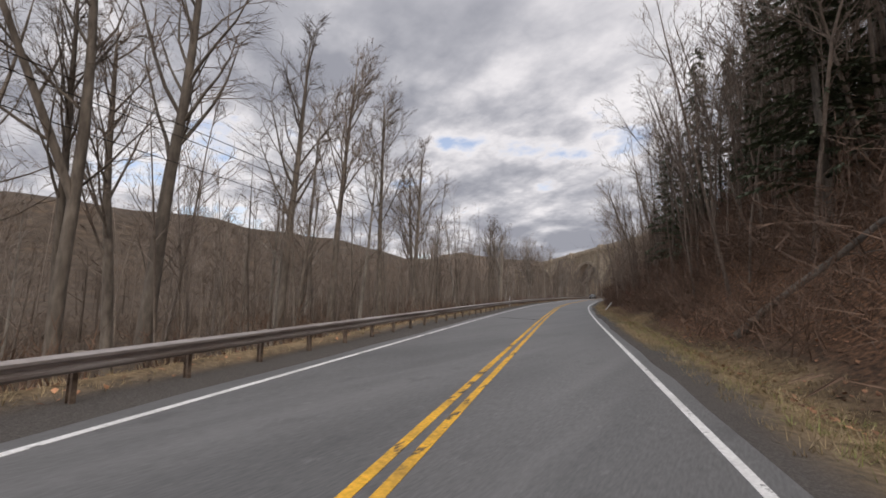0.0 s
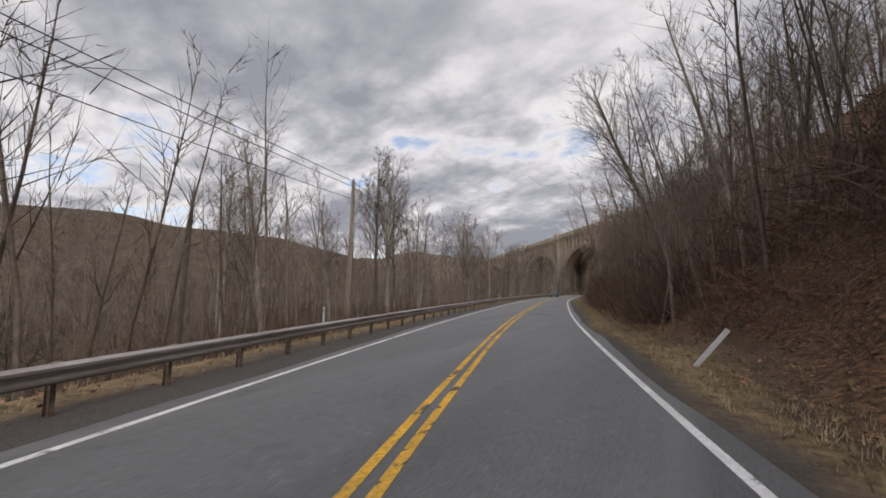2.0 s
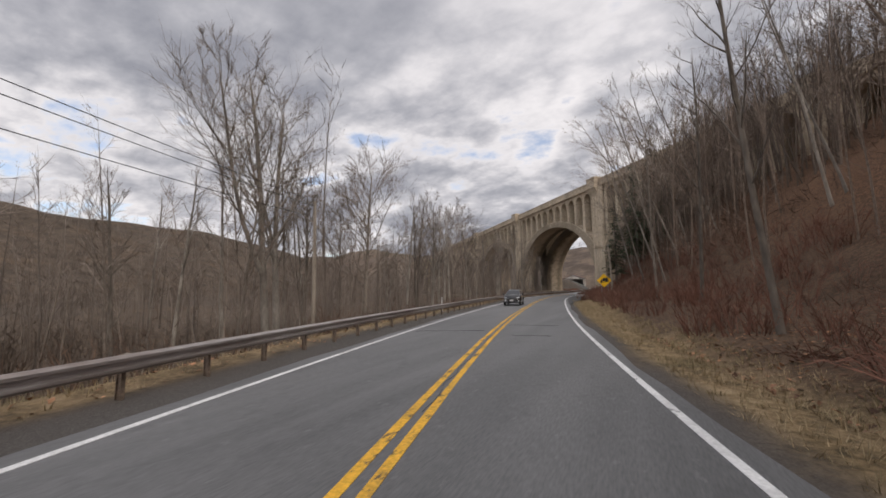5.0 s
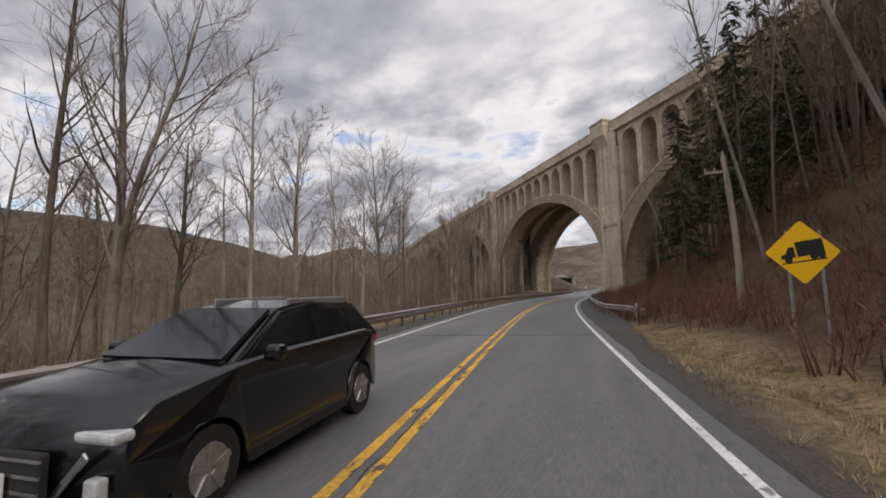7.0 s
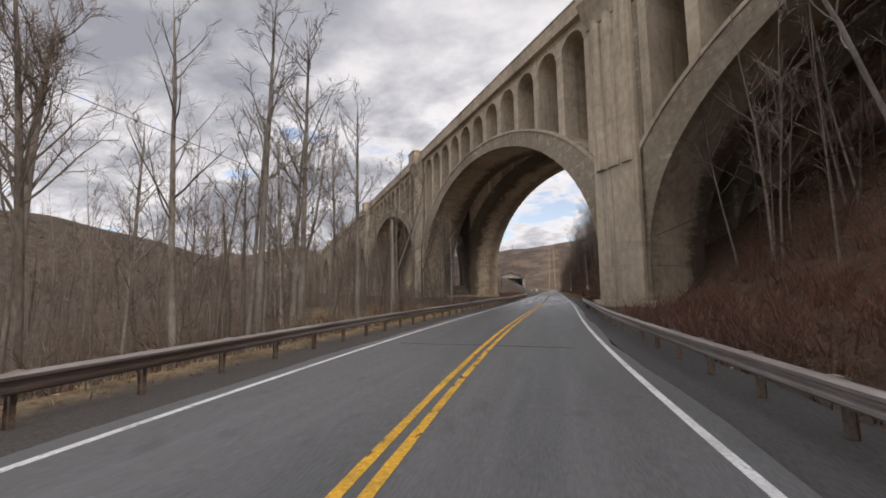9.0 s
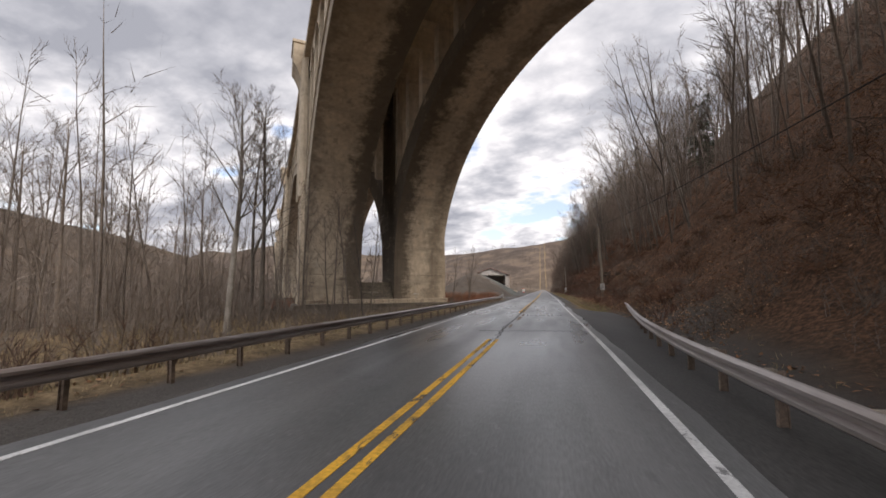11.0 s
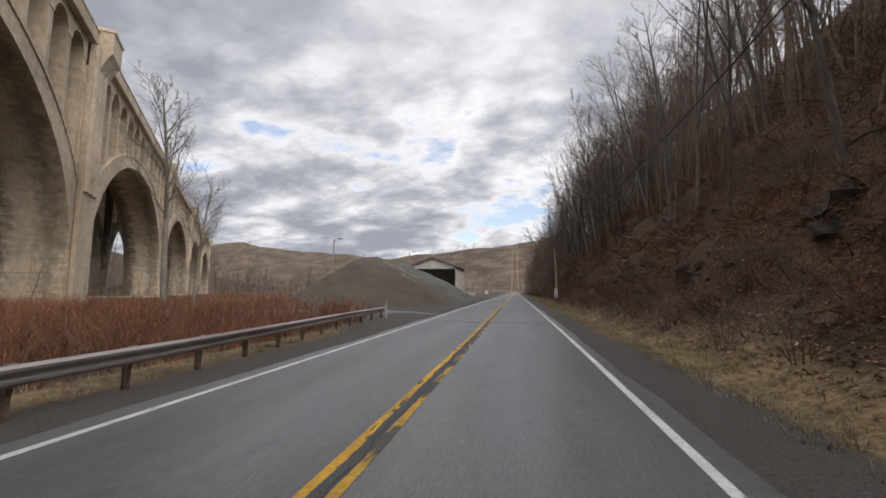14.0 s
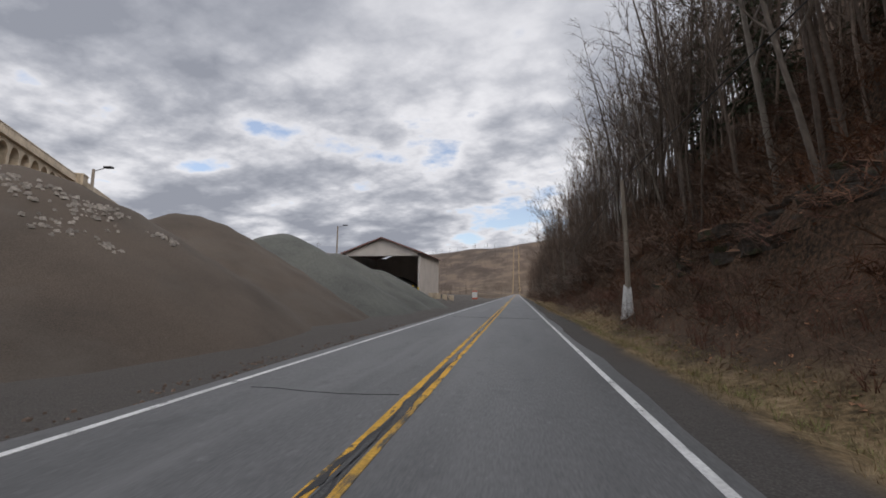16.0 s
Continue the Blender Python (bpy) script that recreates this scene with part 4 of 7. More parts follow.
for k in range(-3, 6):
    c = SPAN * k + 23.45 - 0.0
    for n0, n1 in ((FACE0, 7.3), (11.3, FACE1)):
        arch_rib(c, n0, n1)
    spandrel(c)
    pier(k)
    # deck, cornice and parapets, one run a span
    a, b = SPAN * k - 3.9, SPAN * (k + 1) - 3.9
    part("deck", boxbm((FACE0 + 0.05, a, 28.85), (FACE1 - 0.05, b, 29.7)), M_CONCRETE, viaduct)
    for n, s in ((FACE0, -1), (FACE1, 1)):
        lo, hi = sorted((n - s * 0.35, n + s * 0.55))
        part("cornice", boxbm((lo, a, 29.25), (hi, b, 29.75), 0.04), M_CONCRETE, viaduct)
        lo, hi = sorted((n - s * 0.1, n + s * 0.35))
        part("parapet", boxbm((lo, a, 29.7), (hi, b, 31.1), 0.03), M_CONCRETE, viaduct)
        lo, hi = sorted((n - s * 0.16, n + s * 0.43))
        part("coping", boxbm((lo, a, 31.1), (hi, b, 31.3), 0.03), M_CONCRETE, viaduct)
pier(6)

# ---------------------------------------------------------------- poles, wires, signs
def utility_pole(x, y, top, lean=(0, 0), arm=False, label="grey weathered wooden utility pole at the roadside", steel=False):
    g = on_ground(x, y)
    p = thing("utility_pole", g, label, "utility pole", "utility poles")
    h = top - g.z
    bm = bmesh.new()
    k, rings = 12, 7
    vs = []
    for i in range(rings):
        t = i / (rings - 1)
        r = 0.155 - 0.05 * t
        bow = 0.12 * math.sin(math.pi * t) * (1 if arm else 0.4)
        vs.append([bm.verts.new((lean[0] * t * h + bow + r * math.cos(6.283 * j / k), lean[1] * t * h + r * math.sin(6.283 * j / k), -0.6 + (h + 0.6) * t)) for j in range(k)])
    for a, b in zip(vs, vs[1:]):
        for j in range(k):
            bm.faces.new((a[j], a[(j + 1) % k], b[(j + 1) % k], b[j]))
    bm.faces.new(vs[-1])
    part("shaft", bm, M_POLE, p)
    tx, ty = lean[0] * h, lean[1] * h
    part("top_insulator", cylbm((tx, ty, h), (tx, ty, h + 0.22), 0.05, 0.035, 8), M_GALV, p, "small grey insulator")
    if arm:
        part("crossarm", boxbm((tx - 0.75, ty - 0.05, h - 0.75), (tx + 0.1, ty + 0.05, h - 0.64), 0.01), M_POLE, p)
        for o in (-0.7, -0.35):
            part("insulator", cylbm((tx + o, ty, h - 0.64), (tx + o, ty, h - 0.48), 0.04, 0.03, 8), M_GALV, p)
    return Vector((x + tx, y + ty, top))


def cable(a, b, sag, r=0.016, label="thin black overhead cable between poles"):
    a, b = Vector(a), Vector(b)
    k, n = 5, 26
    pts = [a.lerp(b, i / n) - Vector((0, 0, 4 * sag * (i / n) * (1 - i / n))) for i in range(n + 1)]
    d = (b - a).normalized()
    s = d.cross(Vector((0, 0, 1))).normalized()
    u = s.cross(d)
    v = [p + r * (s * math.cos(6.283 * j / k) + u * math.sin(6.283 * j / k)) for p in pts for j in range(k)]
    f = [(i * k + j, i * k + (j + 1) % k, (i + 1) * k + (j + 1) % k, (i + 1) * k + j) for i in range(n) for j in range(k)]
    return tagged(mesh_object("overhead_cable", v, f, M_WIRE), label, "cable", "overhead cables")


pole_e0 = utility_pole(35.5, -345, 8.6, arm=True)
pole_e = utility_pole(10.3, -257.5, 8.2, (0.05, 0.0), arm=False)
pole_e2 = utility_pole(-7.5, -196.5, 7.8)
pole_b = utility_pole(-12.3, -109.7, 7.0, (-0.01, 0))
pole_a = utility_pole(9.4, -157.2, 7.4, (-0.03, 0.01), arm=True)
pole_c = utility_pole(6.2, -49.4, 9.0, (-0.03, 0.0), label="grey weathered wooden utility pole with a pale notice board nailed on")
pole_d = utility_pole(5.9, 23.4, 8.1, (-0.015, 0), label="grey wooden utility pole on the hillside foot with torn white wrapping")
pole_f = utility_pole(7.2, 66.0, 8.2)
pole_g = utility_pole(6.8, 112.0, 8.2)
pole_h = utility_pole(6.4, 175.0, 8.2)
for dz, sg in ((0.0, 1.2), (-0.3, 1.3), (-1.0, 1.5)):
    off = Vector((0.2 * dz, 0, dz))
    cable(pole_e0 + off, pole_e + off, sg)
    cable(pole_e + off, pole_e2 + off, sg * 0.8)
cable(pole_e2, pole_b, 1.2, 0.01)
cable(pole_a, pole_c, 2.2, 0.02)
for a, b in ((pole_c, pole_d), (pole_d, pole_f), (pole_f, pole_g), (pole_g, pole_h)):
    cable(a, b, 0.9, 0.02)


def notice_board(x, y, z, turn):
    b = thing("notice_board", pose(x, y, z, 0, 0, turn), "pale weathered notice board with unreadable lines nailed to a pole", "notice board")
    part("panel", boxbm((-0.24, -0.015, -0.36), (0.24, 0.015, 0.36), 0.006), M_PAINTWHITE, b)
    rnd = random.Random(3)
    for i in range(6):
        w = rnd.uniform(0.10, 0.19)
        part("text_bar", boxbm((-w, -0.019, 0.25 - i * 0.09), (w * 0.8, -0.0152, 0.275 - i * 0.09)), M_RUST if i == 4 else M_GALV, b)
    return b


notice_board(6.16, -49.62, 2.0, -4)
# torn white wrapping at the foot of the pole by the rock
wrap = thing("pole_wrapping", on_ground(5.75, 23.15), "torn white sheet wrapped round the foot of a pole", "wrapping")
bm = bmesh.new()
bmesh.ops.create_cone(bm, cap_ends=False, segments=14, radius1=0.42, radius2=0.2, depth=1.7, matrix=Matrix.Translation((0.1, 0.2, 0.85)))
for v_ in bm.verts:
    v_.co += Vector((noise.noise(v_.co * 3), noise.noise(v_.co * 3 + Vector((5, 0, 0))), noise.noise(v_.co * 4) * 1.2)) * 0.25
part("sheet", bm, M_PAINTWHITE, wrap)

# leaning white stake in the verge
stake = thing("marker_stake", pose(27.25, -263.3, float(ground(27.25, -263.3)), 0, 0, 0), "white wooden marker stake leaning in the dry grass", "stake")
bm = boxbm((-0.055, -0.02, -0.3), (0.055, 0.02, 1.15), 0.006)
bmesh.ops.rotate(bm, verts=bm.verts, cent=(0, 0, 0), matrix=Matrix.Rotation(radians(38), 3, "Y"))
part("slat", bm, M_PAINTWHITE, stake)


def delineator(x, y, h, label):
    d = thing("delineator_post", on_ground(x, y), label, "marker post", "delineator posts")
    part("post_blade", boxbm((-0.05, -0.012, -0.3), (0.05, 0.012, h), 0.005), M_PAINTWHITE, d)
    part("reflector", boxbm((-0.035, -0.017, h - 0.22), (0.035, -0.0125, h - 0.08)), M_GALV, d, "grey reflector")
    return d


q = Vector((-8.60, -13.35, 0))
delineator(q.x, q.y, 1.12, "white plastic marker post at the end of the guardrail")
q = Vector((5.54, -154.34, 0))
delineator(q.x, q.y, 1.0, "white plastic marker post before the guardrail")
for y_, l_ in ((-262, -6.3), (-216, -6.3), (-186.5, -6.2)):
    q = on_road(y_, l_)
    delineator(q.x, q.y, 1.2, "white plastic marker post behind the guardrail")
q = on_road(-153.9, 6.55)
endb = thing("rail_anchor_block", (q.x, q.y, 0.0), "rough concrete anchor block at the guardrail end", "concrete block")
part("block", boxbm((-0.25, -0.35, -0.3), (0.3, 0.35, 0.55), 0.05), M_CONCRETE, endb)


def truck_sign():
    s = thing("hill_warning_sign", pose(8.85, -165.0, float(ground(8.85, -165.0)), 0, 0, 8), "yellow diamond warning sign with a black truck on a slope", "road sign")
    base = float(ground(8.85, -165.0))
    c, hd = 2.55 - base, 0.82
    rc = 0.07
    bm = bmesh.new()
    ring = []
    for i in range(4):
        a0 = math.pi / 2 * i + math.pi / 2
        ctr = Vector((math.cos(a0), 0, math.sin(a0))) * (hd - rc * 1.41)
        for j in range(5):
            a = a0 - math.pi / 4 + math.pi / 2 * j / 4
            ring.append(ctr + rc * Vector((math.cos(a), 0, math.sin(a))))
    lo = [bm.verts.new((p.x, -0.004, p.z + c)) for p in ring]
    hi = [bm.verts.new((p.x, 0.004, p.z + c)) for p in ring]
    bm.faces.new(lo)
    bm.faces.new(hi[::-1])
    for i in range(len(ring)):
        bm.faces.new((lo[i], lo[(i + 1) % len(ring)], hi[(i + 1) % len(ring)], hi[i]))
    bmesh.ops.recalc_face_normals(bm, faces=bm.faces)
    plate = part("plate", bm, M_SIGN, s, "yellow reflective diamond plate")

    def flat(pts, y0=-0.009, y1=-0.0045):
        v, f = extrude_profile([(p * 1.02, q * 1.05) for p, q in pts], y0, y1, lambda p, q, d: (p, d, q + c))
        ob = fix_normals(mesh_object("pictogram", v, f, M_BLACK))
        child(ob, plate, "black truck pictogram")

    tilt = math.radians(-9)

    def rot(pts):
        return [(p * math.cos(tilt) + q * math.sin(tilt), -p * math.sin(tilt) + q * math.cos(tilt)) for p, q in pts]

    flat(rot([(-0.12, -0.10), (0.47, -0.10), (0.47, 0.26), (-0.12, 0.26)]))
    flat(rot([(-0.16, -0.10), (-0.16, 0.16), (-0.28, 0.16), (-0.36, 0.02), (-0.47, -0.01), (-0.47, -0.10)]))
    for wx in (-0.33, 0.22, 0.38):
        flat(rot([(wx + 0.085 * math.cos(a), -0.13 + 0.085 * math.sin(a)) for a in np.linspace(0, 6.283, 14, endpoint=False)]), -0.0105, -0.0045)
    flat([(-0.44, -0.27), (-0.46, -0.30), (0.5, -0.17), (0.5, -0.13)][::-1], -0.0085, -0.0045)
    for px in (-0.30, 0.42):
        part("sign_post", boxbm((px - 0.03, 0.01, -0.5), (px + 0.03, 0.055, c + 0.55), 0.006), M_GALV, s)
    return s


truck_sign()

# ---------------------------------------------------------------- gravel yard: piles, shed, lamps
def height_mesh(name, x0, x1, y0, y1, step, fn, mat):
    xs, ys = np.arange(x0, x1 + step, step), np.arange(y0, y1 + step, step)
    X, Y = np.meshgrid(xs, ys)
    H = fn(X, Y)
    G = ground(X, Y)
    keep = H > G - 0.15
    idx = -np.ones(X.shape, int)
    verts, faces = [], []
    for j in range(len(ys)):
        for i in range(len(xs)):
            idx[j, i] = len(verts)
            verts.append((X[j, i], Y[j, i], max(H[j, i], G[j, i] - 0.35)))
    for j in range(len(ys) - 1):
        for i in range(len(xs) - 1):
            if keep[j, i] or keep[j + 1, i] or keep[j, i + 1] or keep[j + 1, i + 1]:
                faces.append((idx[j, i], idx[j, i + 1], idx[j + 1, i + 1], idx[j + 1, i]))
    me_used = sorted({k for f_ in faces for k in f_})
    remap = {k: i for i, k in enumerate(me_used)}
    return mesh_object(name, [verts[k] for k in me_used], [tuple(remap[k] for k in f_) for f_ in faces], mat, True)


def cone(X, Y, x, y, h, slope, round_=1.6, squash=1.0):
    d = np.sqrt((X - x) ** 2 + ((Y - y) * squash) ** 2 + round_ ** 2) - round_
    return h - slope * d


def main_pile(X, Y):
    h = np.maximum(cone(X, Y, -18.9, 11.9, 6.3, 0.76, 2.6, 0.80), cone(X, Y, -21.5, 23.0, 6.7, 0.68, 2.4))
    n = 0.09 * np.sin(X * 1.3 + np.sin(Y * 0.9)) * np.sin(Y * 1.1 + 0.7 * np.sin(X * 0.6)) + 0.05 * np.sin(X * 3.1 + Y * 2.3)
    return h + n


def second_pile(X, Y):
    h = np.maximum(cone(X, Y, -21.0, 33.0, 6.9, 0.66, 2.0), cone(X, Y, -19.5, 41.0, 5.9, 0.66, 1.8))
    h = np.maximum(h, cone(X, Y, -17.5, 47.5, 4.6, 0.58, 1.5))
    return h + 0.08 * np.sin(X * 1.7 + np.sin(Y)) * np.sin(Y * 1.3)


tagged(height_mesh("stockpile", -44, -3, -8, 40, 0.5, main_pile, M_GRAVEL), "large heap of brown grey road gravel in the yard", "gravel pile", "gravel piles")
M_RUBBLE = material("reddish_rubble", (0.17, 0.125, 0.098), 0.95, spots=(0.10, 0.08, 0.065), scale=1.5, fine=20, island_random=0.4, bump=0.2)
M_GRAVEL2 = material("green_grey_chippings", (0.115, 0.118, 0.105), 0.95, spots=(0.08, 0.082, 0.075), scale=0.3, amount=0.5, fine=10, fine_amount=0.35, bump=0.6, bump_dist=0.03)
tagged(height_mesh("stockpile", -40, -4, 24, 56, 0.5, second_pile, M_GRAVEL2), "long heap of greenish grey stone chippings", "gravel pile", "gravel piles")


def sheet(name, ring_y, ring_x, lift, mat, label, category):
    """A thin uneven-edged sheet that lies on the yard."""
    rnd = random.Random(12)
    cx, cy, rx, ry = ring_x[0], ring_y[0], ring_x[1], ring_y[1]
    v, f, k, m = [], [], 48, 7
    wob = [rnd.uniform(0.8, 1.12) for _ in range(k)]
    for j in range(m + 1):
        for i in range(k):
            a = 6.283 * i / k
            s = (j / m) * (wob[i] if j == m else 0.5 + 0.5 * wob[i])
            x, y = cx + rx * s * math.cos(a), cy + ry * s * math.sin(a)
            v.append((x, y, float(ground(x, y)) + (lift if j < m else -0.01)))
    for j in range(m):
        f += [(j * k + i, j * k + (i + 1) % k, (j + 1) * k + (i + 1) % k, (j + 1) * k + i) for i in range(k)]
    return tagged(fix_normals(mesh_object(name, v, f, mat, True)), label, category, kind="structure")


sheet("yard_hardpan", (-6.5, 3.6), (-18.0, 11.0), 0.03, M_HARDPAN, "damp grey hard-packed ground in front of the gravel heap", "yard surface")


def scatter_stones(fn, spots, n, name, label, seed, mat=M_STONE, size=(0.04, 0.13)):
    rnd = np.random.default_rng(seed)
    v, f = [], []
    for _ in range(n):
        sx, sy, sp = spots[rnd.integers(len(spots))]
        x, y = rnd.normal(sx, sp), rnd.normal(sy, sp)
        z = max(float(fn(np.array(x), np.array(y))), float(ground(x, y)))
        r = rnd.uniform(*size)
        o = len(v)
        a0 = rnd.uniform(0, 6.28)
        for k in range(5):
            a = a0 + 6.283 * k / 5
            v.append((x + r * rnd.uniform(0.7, 1.2) * math.cos(a), y + r * rnd.uniform(0.7, 1.2) * math.sin(a), z - 0.03))
        for k in range(4):
            a = a0 + 0.6 + 6.283 * k / 4
            v.append((x + 0.6 * r * math.cos(a), y + 0.6 * r * math.sin(a), z + r * rnd.uniform(0.5, 0.9)))
        f += [(o + 5, o + 6, o + 7, o + 8)]
        f += [(o, o + 1, o + 5), (o + 1, o + 6, o + 5), (o + 1, o + 2, o + 6), (o + 2, o + 7, o + 6), (o + 2, o + 3, o + 7), (o + 3, o + 8, o + 7), (o + 3, o + 4, o + 8), (o + 4, o + 5, o + 8), (o + 4, o, o + 5)]
    return tagged(fix_normals(mesh_object(name, v, f, mat)), label, "stones", kind="stuff")


scatter_stones(main_pile, [(-16.2, 10.1, 0.5), (-15.6, 10.4, 0.5), (-15.1, 10.7, 0.5), (-15.0, 11.5, 0.4), (-13.9, 9.9, 0.35), (-14.2, 11.3, 0.35), (-15.0, 12.6, 0.3), (-13.6, 13.5, 0.25), (-12.8, 10.6, 0.2), (-17.5, 9.5, 0.8)], 230, "pale_stones", "pale stones lying on the flank of the gravel heap", 5)
toe = [(-6.35 + 0.35 * math.sin(k * 1.7), -4 + 0.8 * k, 0.22) for k in range(34)]
scatter_stones(lambda x, y: ground(x, y), toe, 420, "loose_stones", "small loose stones along the foot of the gravel heap", 6, M_RUBBLE, (0.02, 0.06))


def shed():
    x0, x1, y0, y1, zb, ze, za = -26.6, -14.4, 59.4, 74.0, 1.1, 7.75, 10.0
    s = thing("storage_shed", (x1, y0, zb), "pale sheet metal storage shed with open front and red-brown roof", "shed")
    M = Matrix.Translation((-x1, -y0, -zb))
    mid = (x0 + x1) / 2

    def b(name, lo, hi, mat, label="", bev=0.02):
        ob = part(name, boxbm([a + t for a, t in zip(lo, M.translation)], [a + t for a, t in zip(hi, M.translation)], bev), mat, s, label)
        return ob

    b("side_wall", (x1 - 0.15, y0 + 0.25, zb - 1.0), (x1, y1, ze), M_SIDING)
    b("side_wall", (x0, y0 + 0.25, zb - 1.0), (x0 + 0.15, y1, ze), M_SIDING)
    b("back_wall", (x0 + 0.15, y1 - 0.15, zb - 1.0), (x1 - 0.15, y1, ze + 0.3), M_SIDING)
    for px in (x0, x1 - 0.35):
        b("corner_post", (px, y0, zb - 1.0), (px + 0.35, y0 + 0.25, ze), M_SIDING)
    # ribs of the siding
    for i in range(24):
        y = y0 + 0.7 + i * 0.58
        b("siding_rib", (x1 + 0.001, y, zb), (x1 + 0.03, y + 0.06, ze - 0.1), M_SIDING, bev=0.0)
    v, f = extrude_profile([(x0, ze - 0.45), (x1, ze - 0.45), (x1, ze), (mid, za), (x0, ze)], y0, y0 + 0.2, lambda p, q, y: (p - x1, y - y0, q - zb))
    child(fix_normals(mesh_object("gable", v, f, M_SIDING)), s)
    v, f = extrude_profile([(x0 + 0.2, ze - 0.45), (x1 - 0.2, ze - 0.45), (mid, za - 0.1)], y1 - 0.14, y1 - 0.02, lambda p, q, y: (p - x1, y - y0, q - zb))
    child(fix_normals(mesh_object("back_gable", v, f, M_SIDING)), s)
    for sg, xe in ((1, x1 + 0.55), (-1, x0 - 0.55)):
        ze2 = ze - 0.2
        pts = [(mid, za + 0.06), (xe, ze2 + 0.06), (xe, ze2 + 0.2), (mid, za + 0.2)]
        v, f = extrude_profile(pts, y0 - 0.45, y1 + 0.4, lambda p, q, y: (p - x1, y - y0, q - zb))
        roof = child(fix_normals(mesh_object("roof_panel", v, f, M_ROOF)), s)
        pts = [(mid, za + 0.0), (xe, ze2 + 0.0), (xe + 0.02 * sg, ze2 + 0.22), (mid, za + 0.22)]
        v, f = extrude_profile(pts, y0 - 0.52, y0 - 0.46, lambda p, q, y: (p - x1, y - y0, q - zb))
        child(fix_normals(mesh_object("roof_trim", v, f, M_ROOF)), s, "red-brown roof edge trim")
    heap = height_mesh("salt_heap", x0 + 0.4, x1 - 0.4, y0 + 2.5, y1 - 0.4, 0.5, lambda X, Y: zb + cone(X, Y, mid, y0 + 9.5, 3.4, 0.6, 1.2), M_GRAVEL2)
    tagged(heap, "grey heap of stored grit inside the open shed", "grit heap")
    return s


shed()


def yard_lamp(x, y, top, turn):
    p = thing("yard_lamp", on_ground(x, y), "grey wooden pole with a small floodlight above the yard", "lamp", "yard lamps")
    h = top - on_ground(x, y).z
    part("pole", cylbm((0, 0, -0.5), (0, 0, h), 0.13, 0.09, 10), M_POLE, p)
    d = Vector((math.cos(turn), math.sin(turn), 0))
    part("arm", cylbm((0, 0, h - 0.15), d * 0.8 + Vector((0, 0, h + 0.1)), 0.03, 0.03, 8), M_GALV, p)
    bm = bmesh.new()
    box(bm, (-0.3, -0.14, -0.06), (0.3, 0.14, 0.08), 0.04)
    bmesh.ops.transform(bm, matrix=Matrix.Translation(d * 1.05 + Vector((0, 0, h + 0.14))) @ Matrix.Rotation(turn, 4, "Z"), verts=bm.verts)
    part("lamp_head", bm, M_DARK, p, "dark floodlight head")


yard_lamp(-29.8, 23.2, 10.3, 0.2)
yard_lamp(-24.5, 52.0, 10.8, 0.2)


def bollard(x, y, h=1.2):
    b = thing("bollard", on_ground(x, y), "yellow painted steel bollard beside the shed", "bollard", "bollards")
    part("tube", cylbm((0, 0, -0.3), (0, 0, h), 0.13, 0.13, 14), M_SAFETY, b)
    part("cap", cylbm((0, 0, h), (0, 0, h + 0.07), 0.125, 0.06, 14), M_SAFETY, b)


bollard(-14.0, 56.6)
bollard(-14.9, 56.2)
bollard(-14.5, 55.6, 1.4)
for i, (x_, y_, w_) in enumerate(((-12.8, 61.0, 1.6), (-12.6, 64.0, 1.4), (-12.0, 67.5, 1.8), (-11.6, 71.5, 1.5))):
    b_ = thing("concrete_block", pose(x_, y_, float(ground(x_, y_)), 0, 0, 80 + 9 * i), "grey concrete barrier block beside the shed", "concrete block", "barrier blocks")
    part("block", boxbm((-w_ / 2, -0.4, -0.2), (w_ / 2, 0.4, 0.8), 0.05), M_CONCRETE, b_)
brd = thing("warning_board", on_ground(-9.5, 92), "white board with an orange frame beside the road", "sign board")
part("board", boxbm((-0.55, -0.02, 0.5), (0.55, 0.02, 2.2), 0.01), M_PAINTWHITE, brd)
part("stripe", boxbm((-0.56, -0.03, 0.35), (0.56, -0.021, 0.7)), M_ORANGE, brd)
part("stripe", boxbm((-0.56, -0.03, 2.0), (0.56, -0.021, 2.22)), M_ORANGE, brd)
for o in (-0.45, 0.45):
    part("leg", boxbm((o - 0.03, 0.021, -0.3), (o + 0.03, 0.06, 2.1)), M_GALV, brd)


# ---------------------------------------------------------------- graffiti: strokes too worn to read
def graffiti():
    """Loose painted strokes on the pier's face beside the road."""
    rnd = random.Random(8)
    face_u = SPAN - 6.7 + 0.02
    gr = thing("graffiti", VM @ Matrix.Translation((14.6, face_u - 0.014, 2.3)), "faded dark painted strokes on the pier, unreadable", "graffiti")
    for row, (n, zz, hh, x0, mat) in enumerate(((6, 0.25, 0.24, -0.7, M_CONCRETE_DARK), (5, -0.45, 0.24, 0.1, M_RUST), (6, -1.0, 0.22, -0.9, M_PAINTWHITE), (4, -0.9, 0.2, 0.9, M_RUST))):
        for i in range(n):
            x = x0 + i * 0.13
            a = rnd.uniform(-0.25, 0.25)
            bm = bmesh.new()
            if i % 3 == 1:
                box(bm, (-0.07, -0.004, -0.016), (0.07, 0.004, 0.016))
            else:
                box(bm, (-0.02, -0.004, -hh / 2), (0.02, 0.004, hh / 2 * rnd.uniform(0.6, 1)))
            bmesh.ops.transform(bm, matrix=Matrix.Translation((x, 0, zz + rnd.uniform(-0.05, 0.05))) @ Matrix.Rotation(a, 4, "Y"), verts=bm.verts)
            part("paint_stroke", bm, mat, gr)


graffiti()


